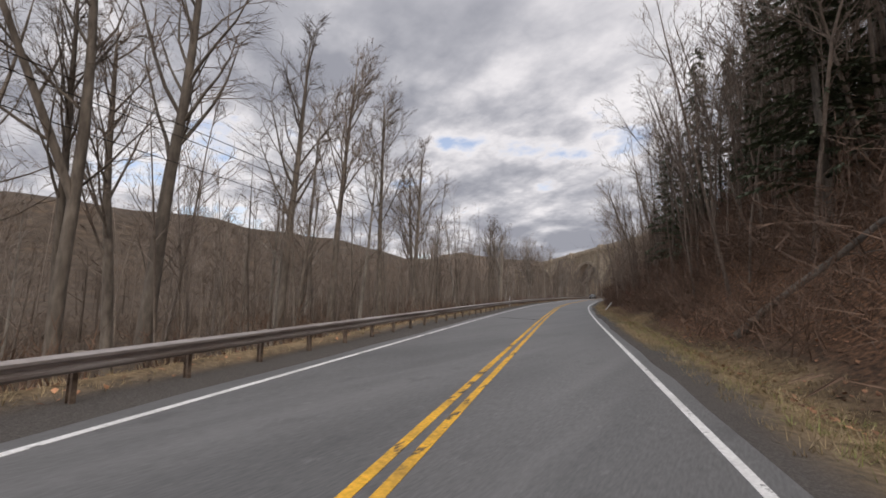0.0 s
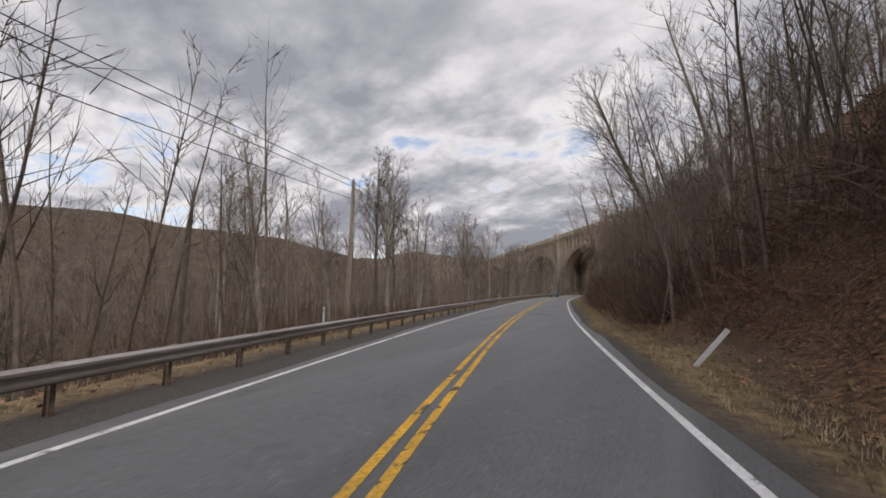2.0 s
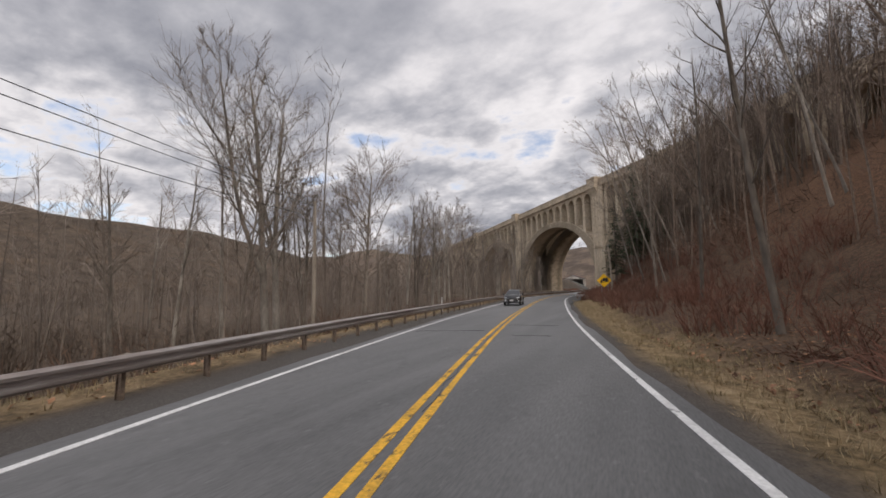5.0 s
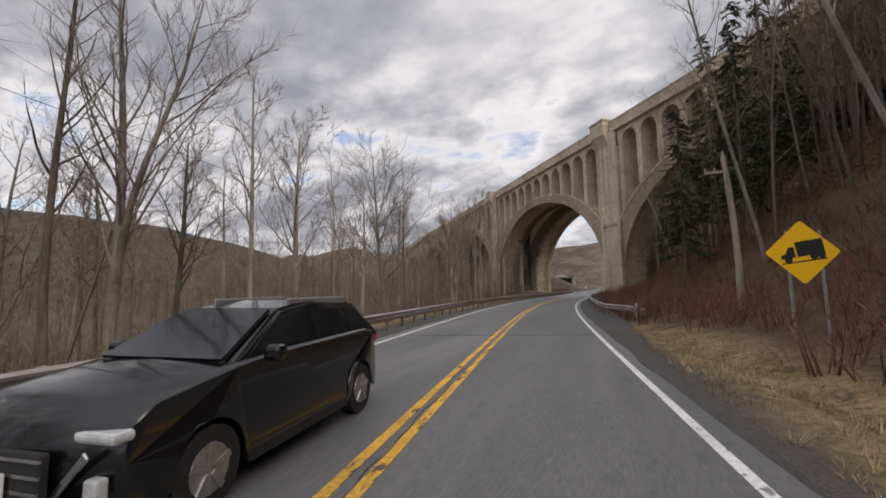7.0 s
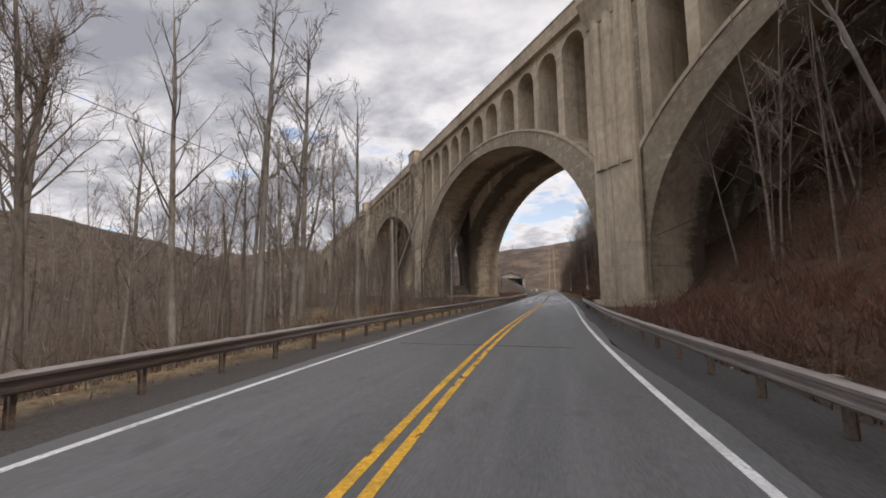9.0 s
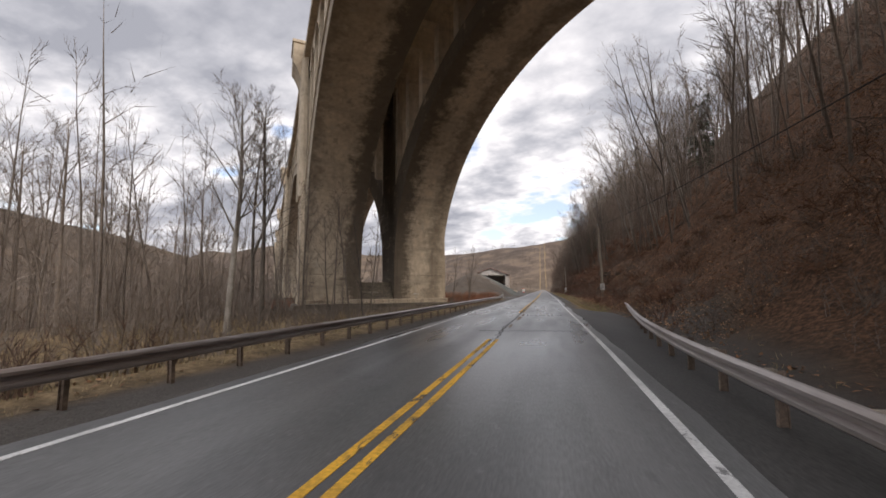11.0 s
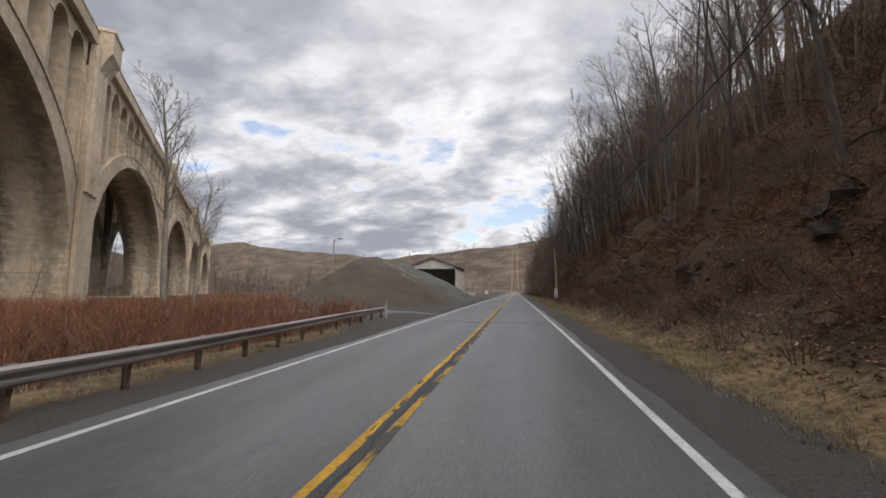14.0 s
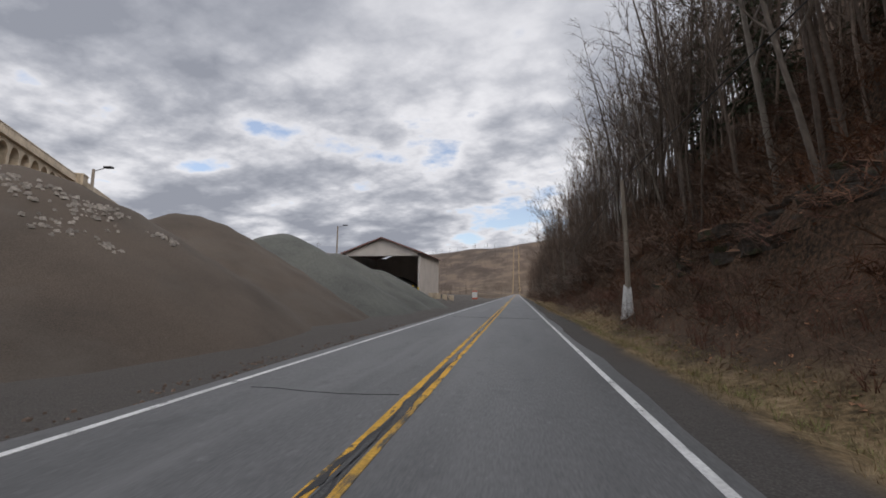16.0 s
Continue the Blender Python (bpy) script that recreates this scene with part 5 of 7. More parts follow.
# ---------------------------------------------------------------- oncoming car
def suv():
    dx, dy = road_dir(-166.2)
    at = on_road(-174.0, -1.75)
    car = thing("suv", pose(at.x, at.y, 0.006, 0, 0, 180 - math.degrees(math.atan2(dx, dy))), "shiny black compact SUV in the opposite lane", "car")
    # car points along local +y; side profile as (y, z)
    L = 2.2
    prof = [(-2.17, 0.42), (-1.92, 0.28)]

    def arc(c, r=0.40, z=0.34):
        return [(c + r * math.cos(a), z + r * math.sin(a)) for a in np.linspace(math.pi, 0, 11)]

    prof += arc(-1.36) + [(-0.9, 0.24), (0.9, 0.24)] + arc(1.36)
    prof += [(1.95, 0.27), (2.2, 0.42), (2.22, 0.62), (2.15, 0.86), (1.95, 0.98), (1.05, 1.10), (0.2, 1.14), (-1.6, 1.16), (-2.12, 1.12), (-2.2, 0.80)]
    bm = bmesh.new()
    rows = []
    for x in (-0.90, -0.87, -0.72, -0.4, 0.0, 0.4, 0.72, 0.87, 0.90):
        row = []
        for y, z in prof:
            t = max(0, (z - 0.75) / 0.45)
            xx = x * (1 - 0.05 * t) * (1 - 0.10 * max(0, (abs(y) - 1.7) / 0.5) ** 2)
            s2 = (x / 0.9) ** 2
            y = y - math.copysign(0.24 if y > 0 else 0.16, y) * s2 * max(0.0, (abs(y) - 1.5) / 0.7) ** 1.5
            z = z + (0.05 * (1 - s2) if z > 0.9 else 0.0)
            if abs(x) == 0.90:
                row.append(bm.verts.new((xx, y, 0.06 + (z - 0.06) * 0.985)))
            else:
                row.append(bm.verts.new((xx, y, z)))
        rows.append(row)
    n = len(prof)
    for a, b in zip(rows, rows[1:]):
        for i in range(n):
            bm.faces.new((a[i], a[(i + 1) % n], b[(i + 1) % n], b[i]))
    bm.faces.new(rows[0][::-1])
    bm.faces.new(rows[-1])
    bmesh.ops.triangulate(bm, faces=[f_ for f_ in bm.faces if len(f_.verts) > 4])
    bmesh.ops.recalc_face_normals(bm, faces=bm.faces)
    for f_ in bm.faces:
        f_.smooth = len(f_.verts) == 4
    part("body", bm, M_CARPAINT, car)
    # cabin
    cab = [(1.15, 1.06, 0.80), (0.15, 1.56, 0.60), (-0.5, 1.64, 0.58), (-1.62, 1.59, 0.57), (-2.12, 1.12, 0.78)]
    bm = bmesh.new()
    l_ = [bm.verts.new((-w, y, z)) for y, z, w in cab]
    r_ = [bm.verts.new((w, y, z)) for y, z, w in cab]
    for i in range(len(cab) - 1):
        bm.faces.new((l_[i], r_[i], r_[i + 1], l_[i + 1]))
    bl = [bm.verts.new((-0.82, y, 1.04)) for y in (1.15, -2.12)]
    br = [bm.verts.new((0.82, y, 1.04)) for y in (1.15, -2.12)]
    bm.faces.new((*l_, bl[1], bl[0]))
    bm.faces.new((br[0], br[1], *r_[::-1]))
    bm.faces.new((bl[0], br[0], r_[0], l_[0]))
    bm.faces.new((l_[-1], r_[-1], br[1], bl[1]))
    bmesh.ops.recalc_face_normals(bm, faces=bm.faces)
    bmesh.ops.bevel(bm, geom=list(bm.edges), offset=0.04, segments=2, affect="EDGES")
    part("cabin", bm, M_CARPAINT, car)
    # windows
    for sx in (-1, 1):
        for pts in ([(0.80, 1.16), (0.28, 1.46), (-0.30, 1.53), (-0.30, 1.17)], [(-0.40, 1.17), (-0.40, 1.53), (-1.15, 1.50), (-1.15, 1.18)], [(-1.24, 1.18), (-1.24, 1.50), (-1.60, 1.47), (-1.88, 1.20)]):
            vv = []
            for y, z in pts:
                t = (z - 1.10) / 0.5
                vv.append((sx * (0.802 - 0.20 * t), y, z))
            vv += [(p[0] - sx * 0.03, p[1], p[2]) for p in vv]
            k = len(pts)
            ff = [tuple(range(k)), tuple(range(k, 2 * k))] + [(i, (i + 1) % k, k + (i + 1) % k, k + i) for i in range(k)]
            child(fix_normals(mesh_object("side_window", vv, ff, M_TINT)), car)
        part("mirror", boxbm((sx * 0.98 - 0.10, 0.62, 1.08), (sx * 0.98 + 0.10, 0.78, 1.24), 0.05), M_CARPAINT, car)
        part("headlight", boxbm((sx * 0.62 - 0.20, 1.92, 0.76), (sx * 0.62 + 0.17, 2.085, 0.84), 0.03), M_LENS, car, "clear headlight lens")
        part("tail_light", boxbm((sx * 0.72 - 0.10, -2.10, 0.93), (sx * 0.72 + 0.105, -1.98, 1.05), 0.03), M_RED_LENS, car, "red tail light")
        part("sill_trim", boxbm((sx * 0.885 - 0.02, -0.92, 0.22), (sx * 0.885 + 0.02, 0.92, 0.34), 0.01), M_RUBBER, car)
        part("roof_rail", boxbm((sx * 0.53 - 0.02, -1.5, 1.56), (sx * 0.53 + 0.02, -0.1, 1.665), 0.015), M_GALV, car)
        for wy in (-1.36, 1.36):
            w = part("wheel", cylbm((sx * 0.69, wy, 0.34), (sx * 0.885, wy, 0.34), 0.335, 0.335, 28), M_RUBBER, car)
            rim = part("rim", cylbm((sx * 0.80, wy, 0.34), (sx * 0.893, wy, 0.34), 0.225, 0.20, 20), M_RIM, w)
            for j in range(5):
                a = 6.283 * j / 5
                bm = boxbm((-0.012, -0.03, 0.03), (0.012, 0.03, 0.21), 0.006)
                bmesh.ops.transform(bm, matrix=Matrix.Translation((sx * 0.898, wy, 0.34)) @ Matrix.Rotation(a, 4, "X"), verts=bm.verts)
                part("spoke", bm, M_RIM, w)
    v = [(-0.71, 1.07, 1.125), (0.71, 1.07, 1.125), (0.55, 0.24, 1.535), (-0.55, 0.24, 1.535)]
    v += [(a, b + 0.025, c + 0.03) for a, b, c in v]
    f = [(0, 1, 2, 3), (7, 6, 5, 4), (0, 4, 5, 1), (1, 5, 6, 2), (2, 6, 7, 3), (3, 7, 4, 0)]
    child(fix_normals(mesh_object("windscreen", v, f, M_TINT)), car)
    v = [(-0.64, -2.07, 1.20), (0.64, -2.07, 1.20), (0.53, -1.74, 1.51), (-0.53, -1.74, 1.51)]
    v += [(a, b - 0.03, c + 0.02) for a, b, c in v]
    child(fix_normals(mesh_object("rear_glass", v, f, M_TINT)), car)
    part("grille", boxbm((-0.42, 2.17, 0.44), (0.42, 2.235, 0.74), 0.02), M_DARK, car)
    for z in (0.50, 0.60, 0.70):
        part("grille_bar", boxbm((-0.43, 2.23, z - 0.012), (0.43, 2.245, z + 0.012)), M_CHROME, car)
    for sx in (-1, 1):
        bm = boxbm((-0.03, -0.012, -0.21), (0.03, 0.012, 0.21), 0.01)
        bmesh.ops.transform(bm, matrix=Matrix.Translation((sx * 0.56, 2.16, 0.58)) @ Matrix.Rotation(sx * 0.75, 4, "Y"), verts=bm.verts)
        part("front_trim", bm, M_CHROME, car, "bright slanting front trim")
        part("fog_light", boxbm((sx * 0.68 - 0.06, 2.03, 0.40), (sx * 0.68 + 0.06, 2.12, 0.56), 0.02), M_LENS, car, "clear stacked fog light")
    part("number_plate", boxbm((-0.17, 2.262, 0.47), (0.17, 2.27, 0.62)), M_PAINTWHITE, car, "blank pale plate")
    part("number_plate", boxbm((-0.17, -2.235, 0.66), (0.17, -2.222, 0.76)), M_PAINTWHITE, car, "blank pale plate")
    part("rear_bumper", boxbm((-0.72, -2.27, 0.30), (0.72, -2.05, 0.52), 0.07), M_RUBBER, car)
    part("front_bumper", boxbm((-0.66, 2.02, 0.27), (0.66, 2.26, 0.42), 0.06), M_RUBBER, car)


suv()


# ---------------------------------------------------------------- trees
def tube(v, f, pts, radii, k):
    """A tapered tube through pts, closed to a point at its end."""
    rings = []
    for i, p in enumerate(pts):
        d = (pts[min(i + 1, len(pts) - 1)] - pts[max(i - 1, 0)])
        d = d.normalized() if d.length > 1e-6 else Vector((0, 0, 1))
        s = d.orthogonal().normalized()
        u = d.cross(s)
        if i == len(pts) - 1:
            rings.append([len(v)])
            v.append(tuple(p))
            continue
        o = len(v)
        v.extend(tuple(p + radii[i] * (s * math.cos(6.2832 * j / k) + u * math.sin(6.2832 * j / k))) for j in range(k))
        rings.append(list(range(o, o + k)))
    for a, b in zip(rings, rings[1:]):
        if len(b) == 1:
            f.extend((a[j], a[(j + 1) % k], b[0]) for j in range(k))
        else:
            f.extend((a[j], a[(j + 1) % k], b[(j + 1) % k], b[j]) for j in range(k))


def spike(v, f, a, b, w):
    """A fine twig: one thin tapering blade."""
    d = (b - a)
    s = d.orthogonal().normalized() * w
    o = len(v)
    v.extend((tuple(a - s), tuple(a + s), tuple(b)))
    f.append((o, o + 1, o + 2))


def grow(rnd, start, way, length, n, wiggle, lift):
    pts, p, d = [start.copy()], start.copy(), way.normalized()
    for _ in range(n):
        d = (d + Vector((rnd.gauss(0, wiggle), rnd.gauss(0, wiggle), rnd.gauss(0, wiggle * 0.6) + lift))).normalized()
        p = p + d * (length / n)
        pts.append(p.copy())
    return pts


def side_way(rnd, d, angle):
    s = d.orthogonal().normalized()
    s = Matrix.Rotation(rnd.uniform(0, 6.283), 3, d) @ s
    return (d * math.cos(angle) + s * math.sin(angle)).normalized()


def bare_tree_meshes(seed, height, first=0.4, limbs=14, spread=0.34, subs=6, twigs=6, trunk_r=0.2, fork=False, mat=None, sides=7, twig=None, open_=(0.45, 1.0), lift=0.105):
    """Trunk with limbs, and the fine twigs, as two meshes of a leafless tree of that height."""
    rnd = random.Random(seed)
    tv, tf, wv, wf = [], [], [], []
    trunk = grow(rnd, Vector((0, 0, -0.6)), Vector((rnd.uniform(-0.05, 0.05), rnd.uniform(-0.05, 0.05), 1)), height * 0.97, 9, 0.022, 0.02)
    rad = [trunk_r * (1.25 if i == 0 else 1) * (1 - i / 9.6) ** 0.8 + 0.012 for i in range(10)]
    tube(tv, tf, trunk, rad, sides)
    stems = [(trunk, rad, first, 1.0)]
    if fork:
        i = 3
        d = side_way(rnd, (trunk[i + 1] - trunk[i]).normalized(), 0.42)
        second = grow(rnd, trunk[i], d, height * 0.62, 7, 0.05, 0.10)
        r2 = [rad[i] * 0.75 * (1 - j / 7.6) + 0.012 for j in range(8)]
        tube(tv, tf, second, r2, sides - 1)
        stems.append((second, r2, 0.12, 0.8))
    for line, rr, lo, share in stems:
        m = len(line) - 1
        for q in range(int(limbs * share)):
            t = lo + (0.95 - lo) * ((q + rnd.random()) / max(1, int(limbs * share))) ** 1.0
            i = min(int(t * m), m - 1)
            base = line[i].lerp(line[i + 1], t * m - i)
            d0 = (line[i + 1] - line[i]).normalized()
            ln = height * spread * (1.22 - t) * rnd.uniform(0.7, 1.25) + 0.4
            limb = grow(rnd, base, side_way(rnd, d0, rnd.uniform(*open_)), ln, 5, 0.09, lift)
            br = max(0.014, rr[i] * 0.36)
            tube(tv, tf, limb, [br * (1 - j / 5.6) + 0.006 for j in range(6)], 4)
            for s_ in range(subs):
                t2 = 0.25 + 0.75 * (s_ + rnd.random()) / subs
                j = min(int(t2 * 5), 4)
                b2 = limb[j].lerp(limb[j + 1], t2 * 5 - j)
                d1 = (limb[j + 1] - limb[j]).normalized()
                l2 = ln * 0.42 * rnd.uniform(0.6, 1.3) * (1.15 - t2 * 0.5)
                sub = grow(rnd, b2, side_way(rnd, d1, rnd.uniform(0.45, 0.95)), l2, 3, 0.14, 0.08)
                if trunk_r > 0.2:
                    tube(wv, wf, sub, [br * 0.32 + 0.004, br * 0.22 + 0.004, 0.007, 0.0], 3)
                else:
                    spike(wv, wf, sub[0], sub[2], br * 0.3 + 0.005)
                    spike(wv, wf, sub[1], sub[3], br * 0.2 + 0.005)
                for w in range(twigs):
                    t3 = 0.2 + 0.8 * (w + rnd.random()) / twigs
                    k3 = min(int(t3 * 3), 2)
                    b3 = sub[k3].lerp(sub[k3 + 1], t3 * 3 - k3)
                    d2 = (sub[k3 + 1] - sub[k3]).normalized()
                    tw = grow(rnd, b3, side_way(rnd, d2, rnd.uniform(0.4, 0.9)), l2 * 0.5 * rnd.uniform(0.5, 1.3) + 0.12, 1, 0.1, 0.05)
                    spike(wv, wf, tw[0], tw[1], 0.009 if trunk_r > 0.13 or trunk_r < 0.09 else 0.013)
    out = []
    for nm, v, f, m in (("trunk", tv, tf, mat or M_BARK), ("crown", wv, wf, twig or M_TWIG)):
        me = bpy.data.meshes.new(nm)
        me.from_pydata(v, [], f)
        me.materials.append(m)
        me.polygons.foreach_set("use_smooth", [True] * len(me.polygons))
        me.update()
        out.append(me)
    return out, height


def conifer_meshes(seed, height):
    rnd = random.Random(seed)
    tv, tf, nv, nf = [], [], [], []
    trunk = grow(rnd, Vector((0, 0, -0.6)), Vector((0, 0, 1)), height + 0.6, 7, 0.012, 0.01)
    tube(tv, tf, trunk, [0.2 * (1 - i / 7.2) + 0.01 for i in range(8)], 7)
    z = height * 0.16
    while z < height * 0.985:
        t = z / height
        for _ in range(rnd.randint(4, 6)):
            a = rnd.uniform(0, 6.283)
            ln = (height * 0.20 * (1.05 - t) ** 0.8 + 0.2) * rnd.uniform(0.6, 1.15)
            d = Vector((math.cos(a), math.sin(a), rnd.uniform(-0.15, 0.25)))
            br = grow(rnd, Vector((0, 0, z)), d, ln, 4, 0.06, -0.07)
            tube(tv, tf, br, [0.03 * (1 - j / 4.5) + 0.004 for j in range(5)], 3)
            n = int(14 + ln * 20)
            for i in range(n):
                s = 0.15 + 0.85 * (i + rnd.random()) / n
                j = min(int(s * 4), 3)
                p = br[j].lerp(br[j + 1], s * 4 - j)
                e = side_way(rnd, (br[j + 1] - br[j]).normalized(), rnd.uniform(0.5, 1.1))
                e = Vector((e.x, e.y, e.z * 0.45 - 0.10)).normalized()
                le = rnd.uniform(0.13, 0.30) * (1.15 - 0.4 * t)
                w = Vector((-e.y, e.x, rnd.uniform(-0.4, 0.4))).normalized() * le * 0.24
                o = len(nv)
                nv.extend([tuple(p + e * le * 0.1 + w * 1.3), tuple(p + e * le * 1.1 - Vector((0, 0, 0.05))), tuple(p + e * le * 0.1 - w * 1.3)])
                nf.append((o, o + 1, o + 2))
        z += rnd.uniform(0.22, 0.42)
    out = []
    for nm, v, f, m in (("trunk", tv, tf, M_BARK), ("foliage", nv, nf, M_NEEDLE)):
        me = bpy.data.meshes.new(nm)
        me.from_pydata(v, [], f)
        me.materials.append(m)
        me.update()
        out.append(me)
    return out, height


def plant(template, x, y, top=None, height=None, lean=(0, 0), turn=0.0, label="", category="tree", group="", name="bare_tree", wide=1.0):
    meshes, h0 = template
    g = on_ground(x, y)
    h = (top - g.z) if top is not None else height
    s = h / h0
    e = new(name)
    e.empty_display_size = 0.3
    e.matrix_world = pose(x, y, g.z - 0.05, lean[0], lean[1], turn) @ Matrix.Diagonal((s * wide, s * wide, s, 1))
    tagged(e, label, category, group)
    for me in meshes:
        p = new(me.name.split('.')[0], me)
        p.parent = e
        if p.name.startswith(('crown', 'foliage')):
            p['kind'] = 'stuff'
    return e


BIG = [bare_tree_meshes(1, 18, 0.40, 20, 0.30, 8, 13, 0.23, open_=(0.35, 0.8)), bare_tree_meshes(5, 18, 0.44, 20, 0.27, 8, 13, 0.19, open_=(0.3, 0.75)),
       bare_tree_meshes(3, 18, 0.36, 18, 0.33, 8, 13, 0.22, mat=M_BARK_PALE, twig=M_PALETWIG, open_=(0.4, 0.85)), bare_tree_meshes(4, 18, 0.34, 18, 0.33, 8, 13, 0.22, fork=True, mat=M_BARK_PALE, twig=M_PALETWIG, open_=(0.4, 0.85)),
       bare_tree_meshes(8, 18, 0.32, 30, 0.50, 10, 13, 0.20, open_=(0.5, 1.0), lift=0.07)]
TALL = [bare_tree_meshes(10 + s, 16, 0.45, 14, 0.24, 6, 8, 0.14, fork=(s == 2), twig=M_PALETWIG, mat=M_BARK_PALE if s % 2 else None) for s in range(4)]
SLIM = [bare_tree_meshes(20 + s, 12, 0.32, 12, 0.22, 5, 7, 0.075, mat=M_BARK_PALE if s == 1 else None, sides=5) for s in range(4)]
HILL = [bare_tree_meshes(30 + s, 17, 0.36, 13, 0.25, 6, 8, 0.078, fork=(s % 2 == 0), sides=5, mat=M_BARK_PALE if s in (1, 3) else None, twig=M_PALETWIG if s in (1, 3) else None) for s in range(5)]
SNAG = bare_tree_meshes(50, 9, 0.75, 4, 0.12, 2, 2, 0.15)
CONIFER = [conifer_meshes(60 + s, 13) for s in range(2)]

rt = random.Random(77)
ROW_A = [(21.9, -307.0, 21, 0), (19.4, -299.9, 18.5, 0), (13.6, -291.8, 24, 1), (13.4, -285.9, 23.5, 1), (8.7, -275.3, 19, 0), (25.3, -309.9, 12, 1), (20.8, -307.4, 14, 0),
         (10.9, -278.6, 20.2, 0), (1.9, -256.5, 15, 2), (-0.4, -241.8, 18, 1), (-3.4, -234.7, 17, 0), (3.6, -245.0, 15.5, 3), (1.1, -249.5, 11, 2), (-4.3, -228.3, 14, 2), (-9.1, -221.0, 17, 2), (-11.5, -196.4, 20, 3), (-13.6, -193.6, 19.5, 3)]
ROW_B = [(-15.0, -180.6, 17.5, 4), (-18.2, -186.1, 14, 0), (-12.5, -168.9, 15, 3), (-19.5, -151.5, 17, 2), (-24.3, -125.5, 18, 0), (-29.0, -127.7, 20, 2), (-18.1, -162.8, 12, 0), (-17.0, -141.0, 18, 4),
         (-14.0, -130.6, 12, 1), (-22.0, -108.3, 19, 3), (-26.0, -109.2, 14, 1), (-14.4, -82.8, 13, 2), (-16.8, -77.5, 14.5, 1), (-19.9, -32.9, 10, 3), (-33.4, -2.0, 15, 3), (-34.6, -4.4, 26, 2)]
LBL = {4: "leafless tree with a broad round crown of fine twigs", 0: "tall leafless grey-barked tree beyond the guardrail", 1: "tall straight leafless tree beyond the guardrail", 2: "tall leafless tree with pale patchy bark", 3: "leafless forked tree with pale bark and spreading twigs"}
for x_, y_, top_, k_ in ROW_A + ROW_B:
    plant(BIG[k_], x_, y_, top=top_, turn=rt.uniform(0, 360), lean=(rt.uniform(-2, 2), rt.uniform(-2, 2)), label=LBL[k_], group="trees along the valley side")
for x_, y_, h_ in ((-14.8, -66.3, 10), (-15.2, -69.0, 11.5), (-13.2, -71.0, 9), (-19.6, -64.5, 11), (-17.5, -72.0, 12), (-21.0, -70.0, 12), (-17.5, -41.2, 9), (-20.5, -42.0, 8), (-24.0, -37.5, 10), (-9.8, -46.5, 8.5), (-13.0, -43.0, 9), (-11.5, -38.0, 7)):
    plant(rt.choice(SLIM), x_, y_, height=h_, turn=rt.uniform(0, 360), lean=(rt.uniform(-4, 4), rt.uniform(-4, 4)), label="thin leafless young tree beside the viaduct pier", group="trees beside the piers")
plant(SNAG, 7.9, -265.2, top=8.3, label="dead broken tree stem without a crown", group="trees along the valley side")
plant(SNAG, 11.3, -276.3, top=9.0, turn=80, label="dead broken tree stem without a crown", group="trees along the valley side")
plant(SNAG, -24.1, -113.0, top=10.5, turn=200, label="dead broken tree stem without a crown", group="trees along the valley side")


def clear(x, y):
    """Keep trees out of the viaduct's piers and off the yard."""
    q = VM.inverted() @ Vector((x, y, 0))
    if -1.5 < q.x < 20 and ((q.y + 6.7 + 2) % SPAN) < 10:
        return False
    return True


n_ = 0
while n_ < 62:
    y_ = rt.uniform(-318, -50)
    l_ = -rt.uniform(12, 62) if n_ > 44 else -rt.uniform(11, 26)
    x_ = float(road_x(y_)) + l_
    if not clear(x_, y_) or (VM.inverted() @ Vector((x_, y_, 0))).x > -2 and y_ > -112:
        continue
    tall = rt.random() < 0.45
    plant(rt.choice(TALL if tall else SLIM), x_, y_, height=rt.uniform(13, 20) if tall else rt.uniform(7, 13), turn=rt.uniform(0, 360), lean=(rt.uniform(-3, 3), rt.uniform(-3, 3)),
          label="slender leafless tree in the valley woods" if tall else "thin leafless young tree in the valley woods", group="valley woods")
    n_ += 1
for i_ in range(22):          # young growth between the tall trees at the start
    y_, l_ = rt.uniform(-314, -250), -rt.uniform(10.5, 24)
    plant(rt.choice(SLIM), float(road_x(y_)) + l_, y_, height=rt.uniform(9, 15), turn=rt.uniform(0, 360), lean=(rt.uniform(-3, 3), rt.uniform(-3, 3)), label="thin leafless young tree in the valley woods", group="valley woods")
n_ = 0
while n_ < 26:          # taller row close behind the rail
    y_, l_ = rt.uniform(-195, -95), -rt.uniform(9.5, 24)
    x_ = float(road_x(y_)) + l_
    if not clear(x_, y_) or (VM.inverted() @ Vector((x_, y_, 0))).x > -2:
        continue
    k_, h_, a_, b_, c_ = rt.choice(TALL), rt.uniform(14, 20), rt.uniform(0, 360), rt.uniform(-3, 3), rt.uniform(-3, 3)
    if n_ % 5 < 3:
        plant(k_, x_, y_, height=h_, turn=a_, lean=(b_, c_), label="slender pale leafless tree in the valley woods", group="valley woods")
    n_ += 1
n_ = 0
while n_ < 16:          # beyond the brush field and the yard
    y_, l_ = rt.uniform(-85, 120), -rt.uniform(34, 75)
    x_ = float(road_x(y_)) + l_
    q_ = VM.inverted() @ Vector((x_, y_, 0))
    if -2 < q_.x < 21 or l_ > -46 and y_ > -12:
        continue
    plant(rt.choice(SLIM), x_, y_, height=rt.uniform(5, 9), turn=rt.uniform(0, 360), label="thin leafless young tree beyond the yard", group="yard trees")
    n_ += 1

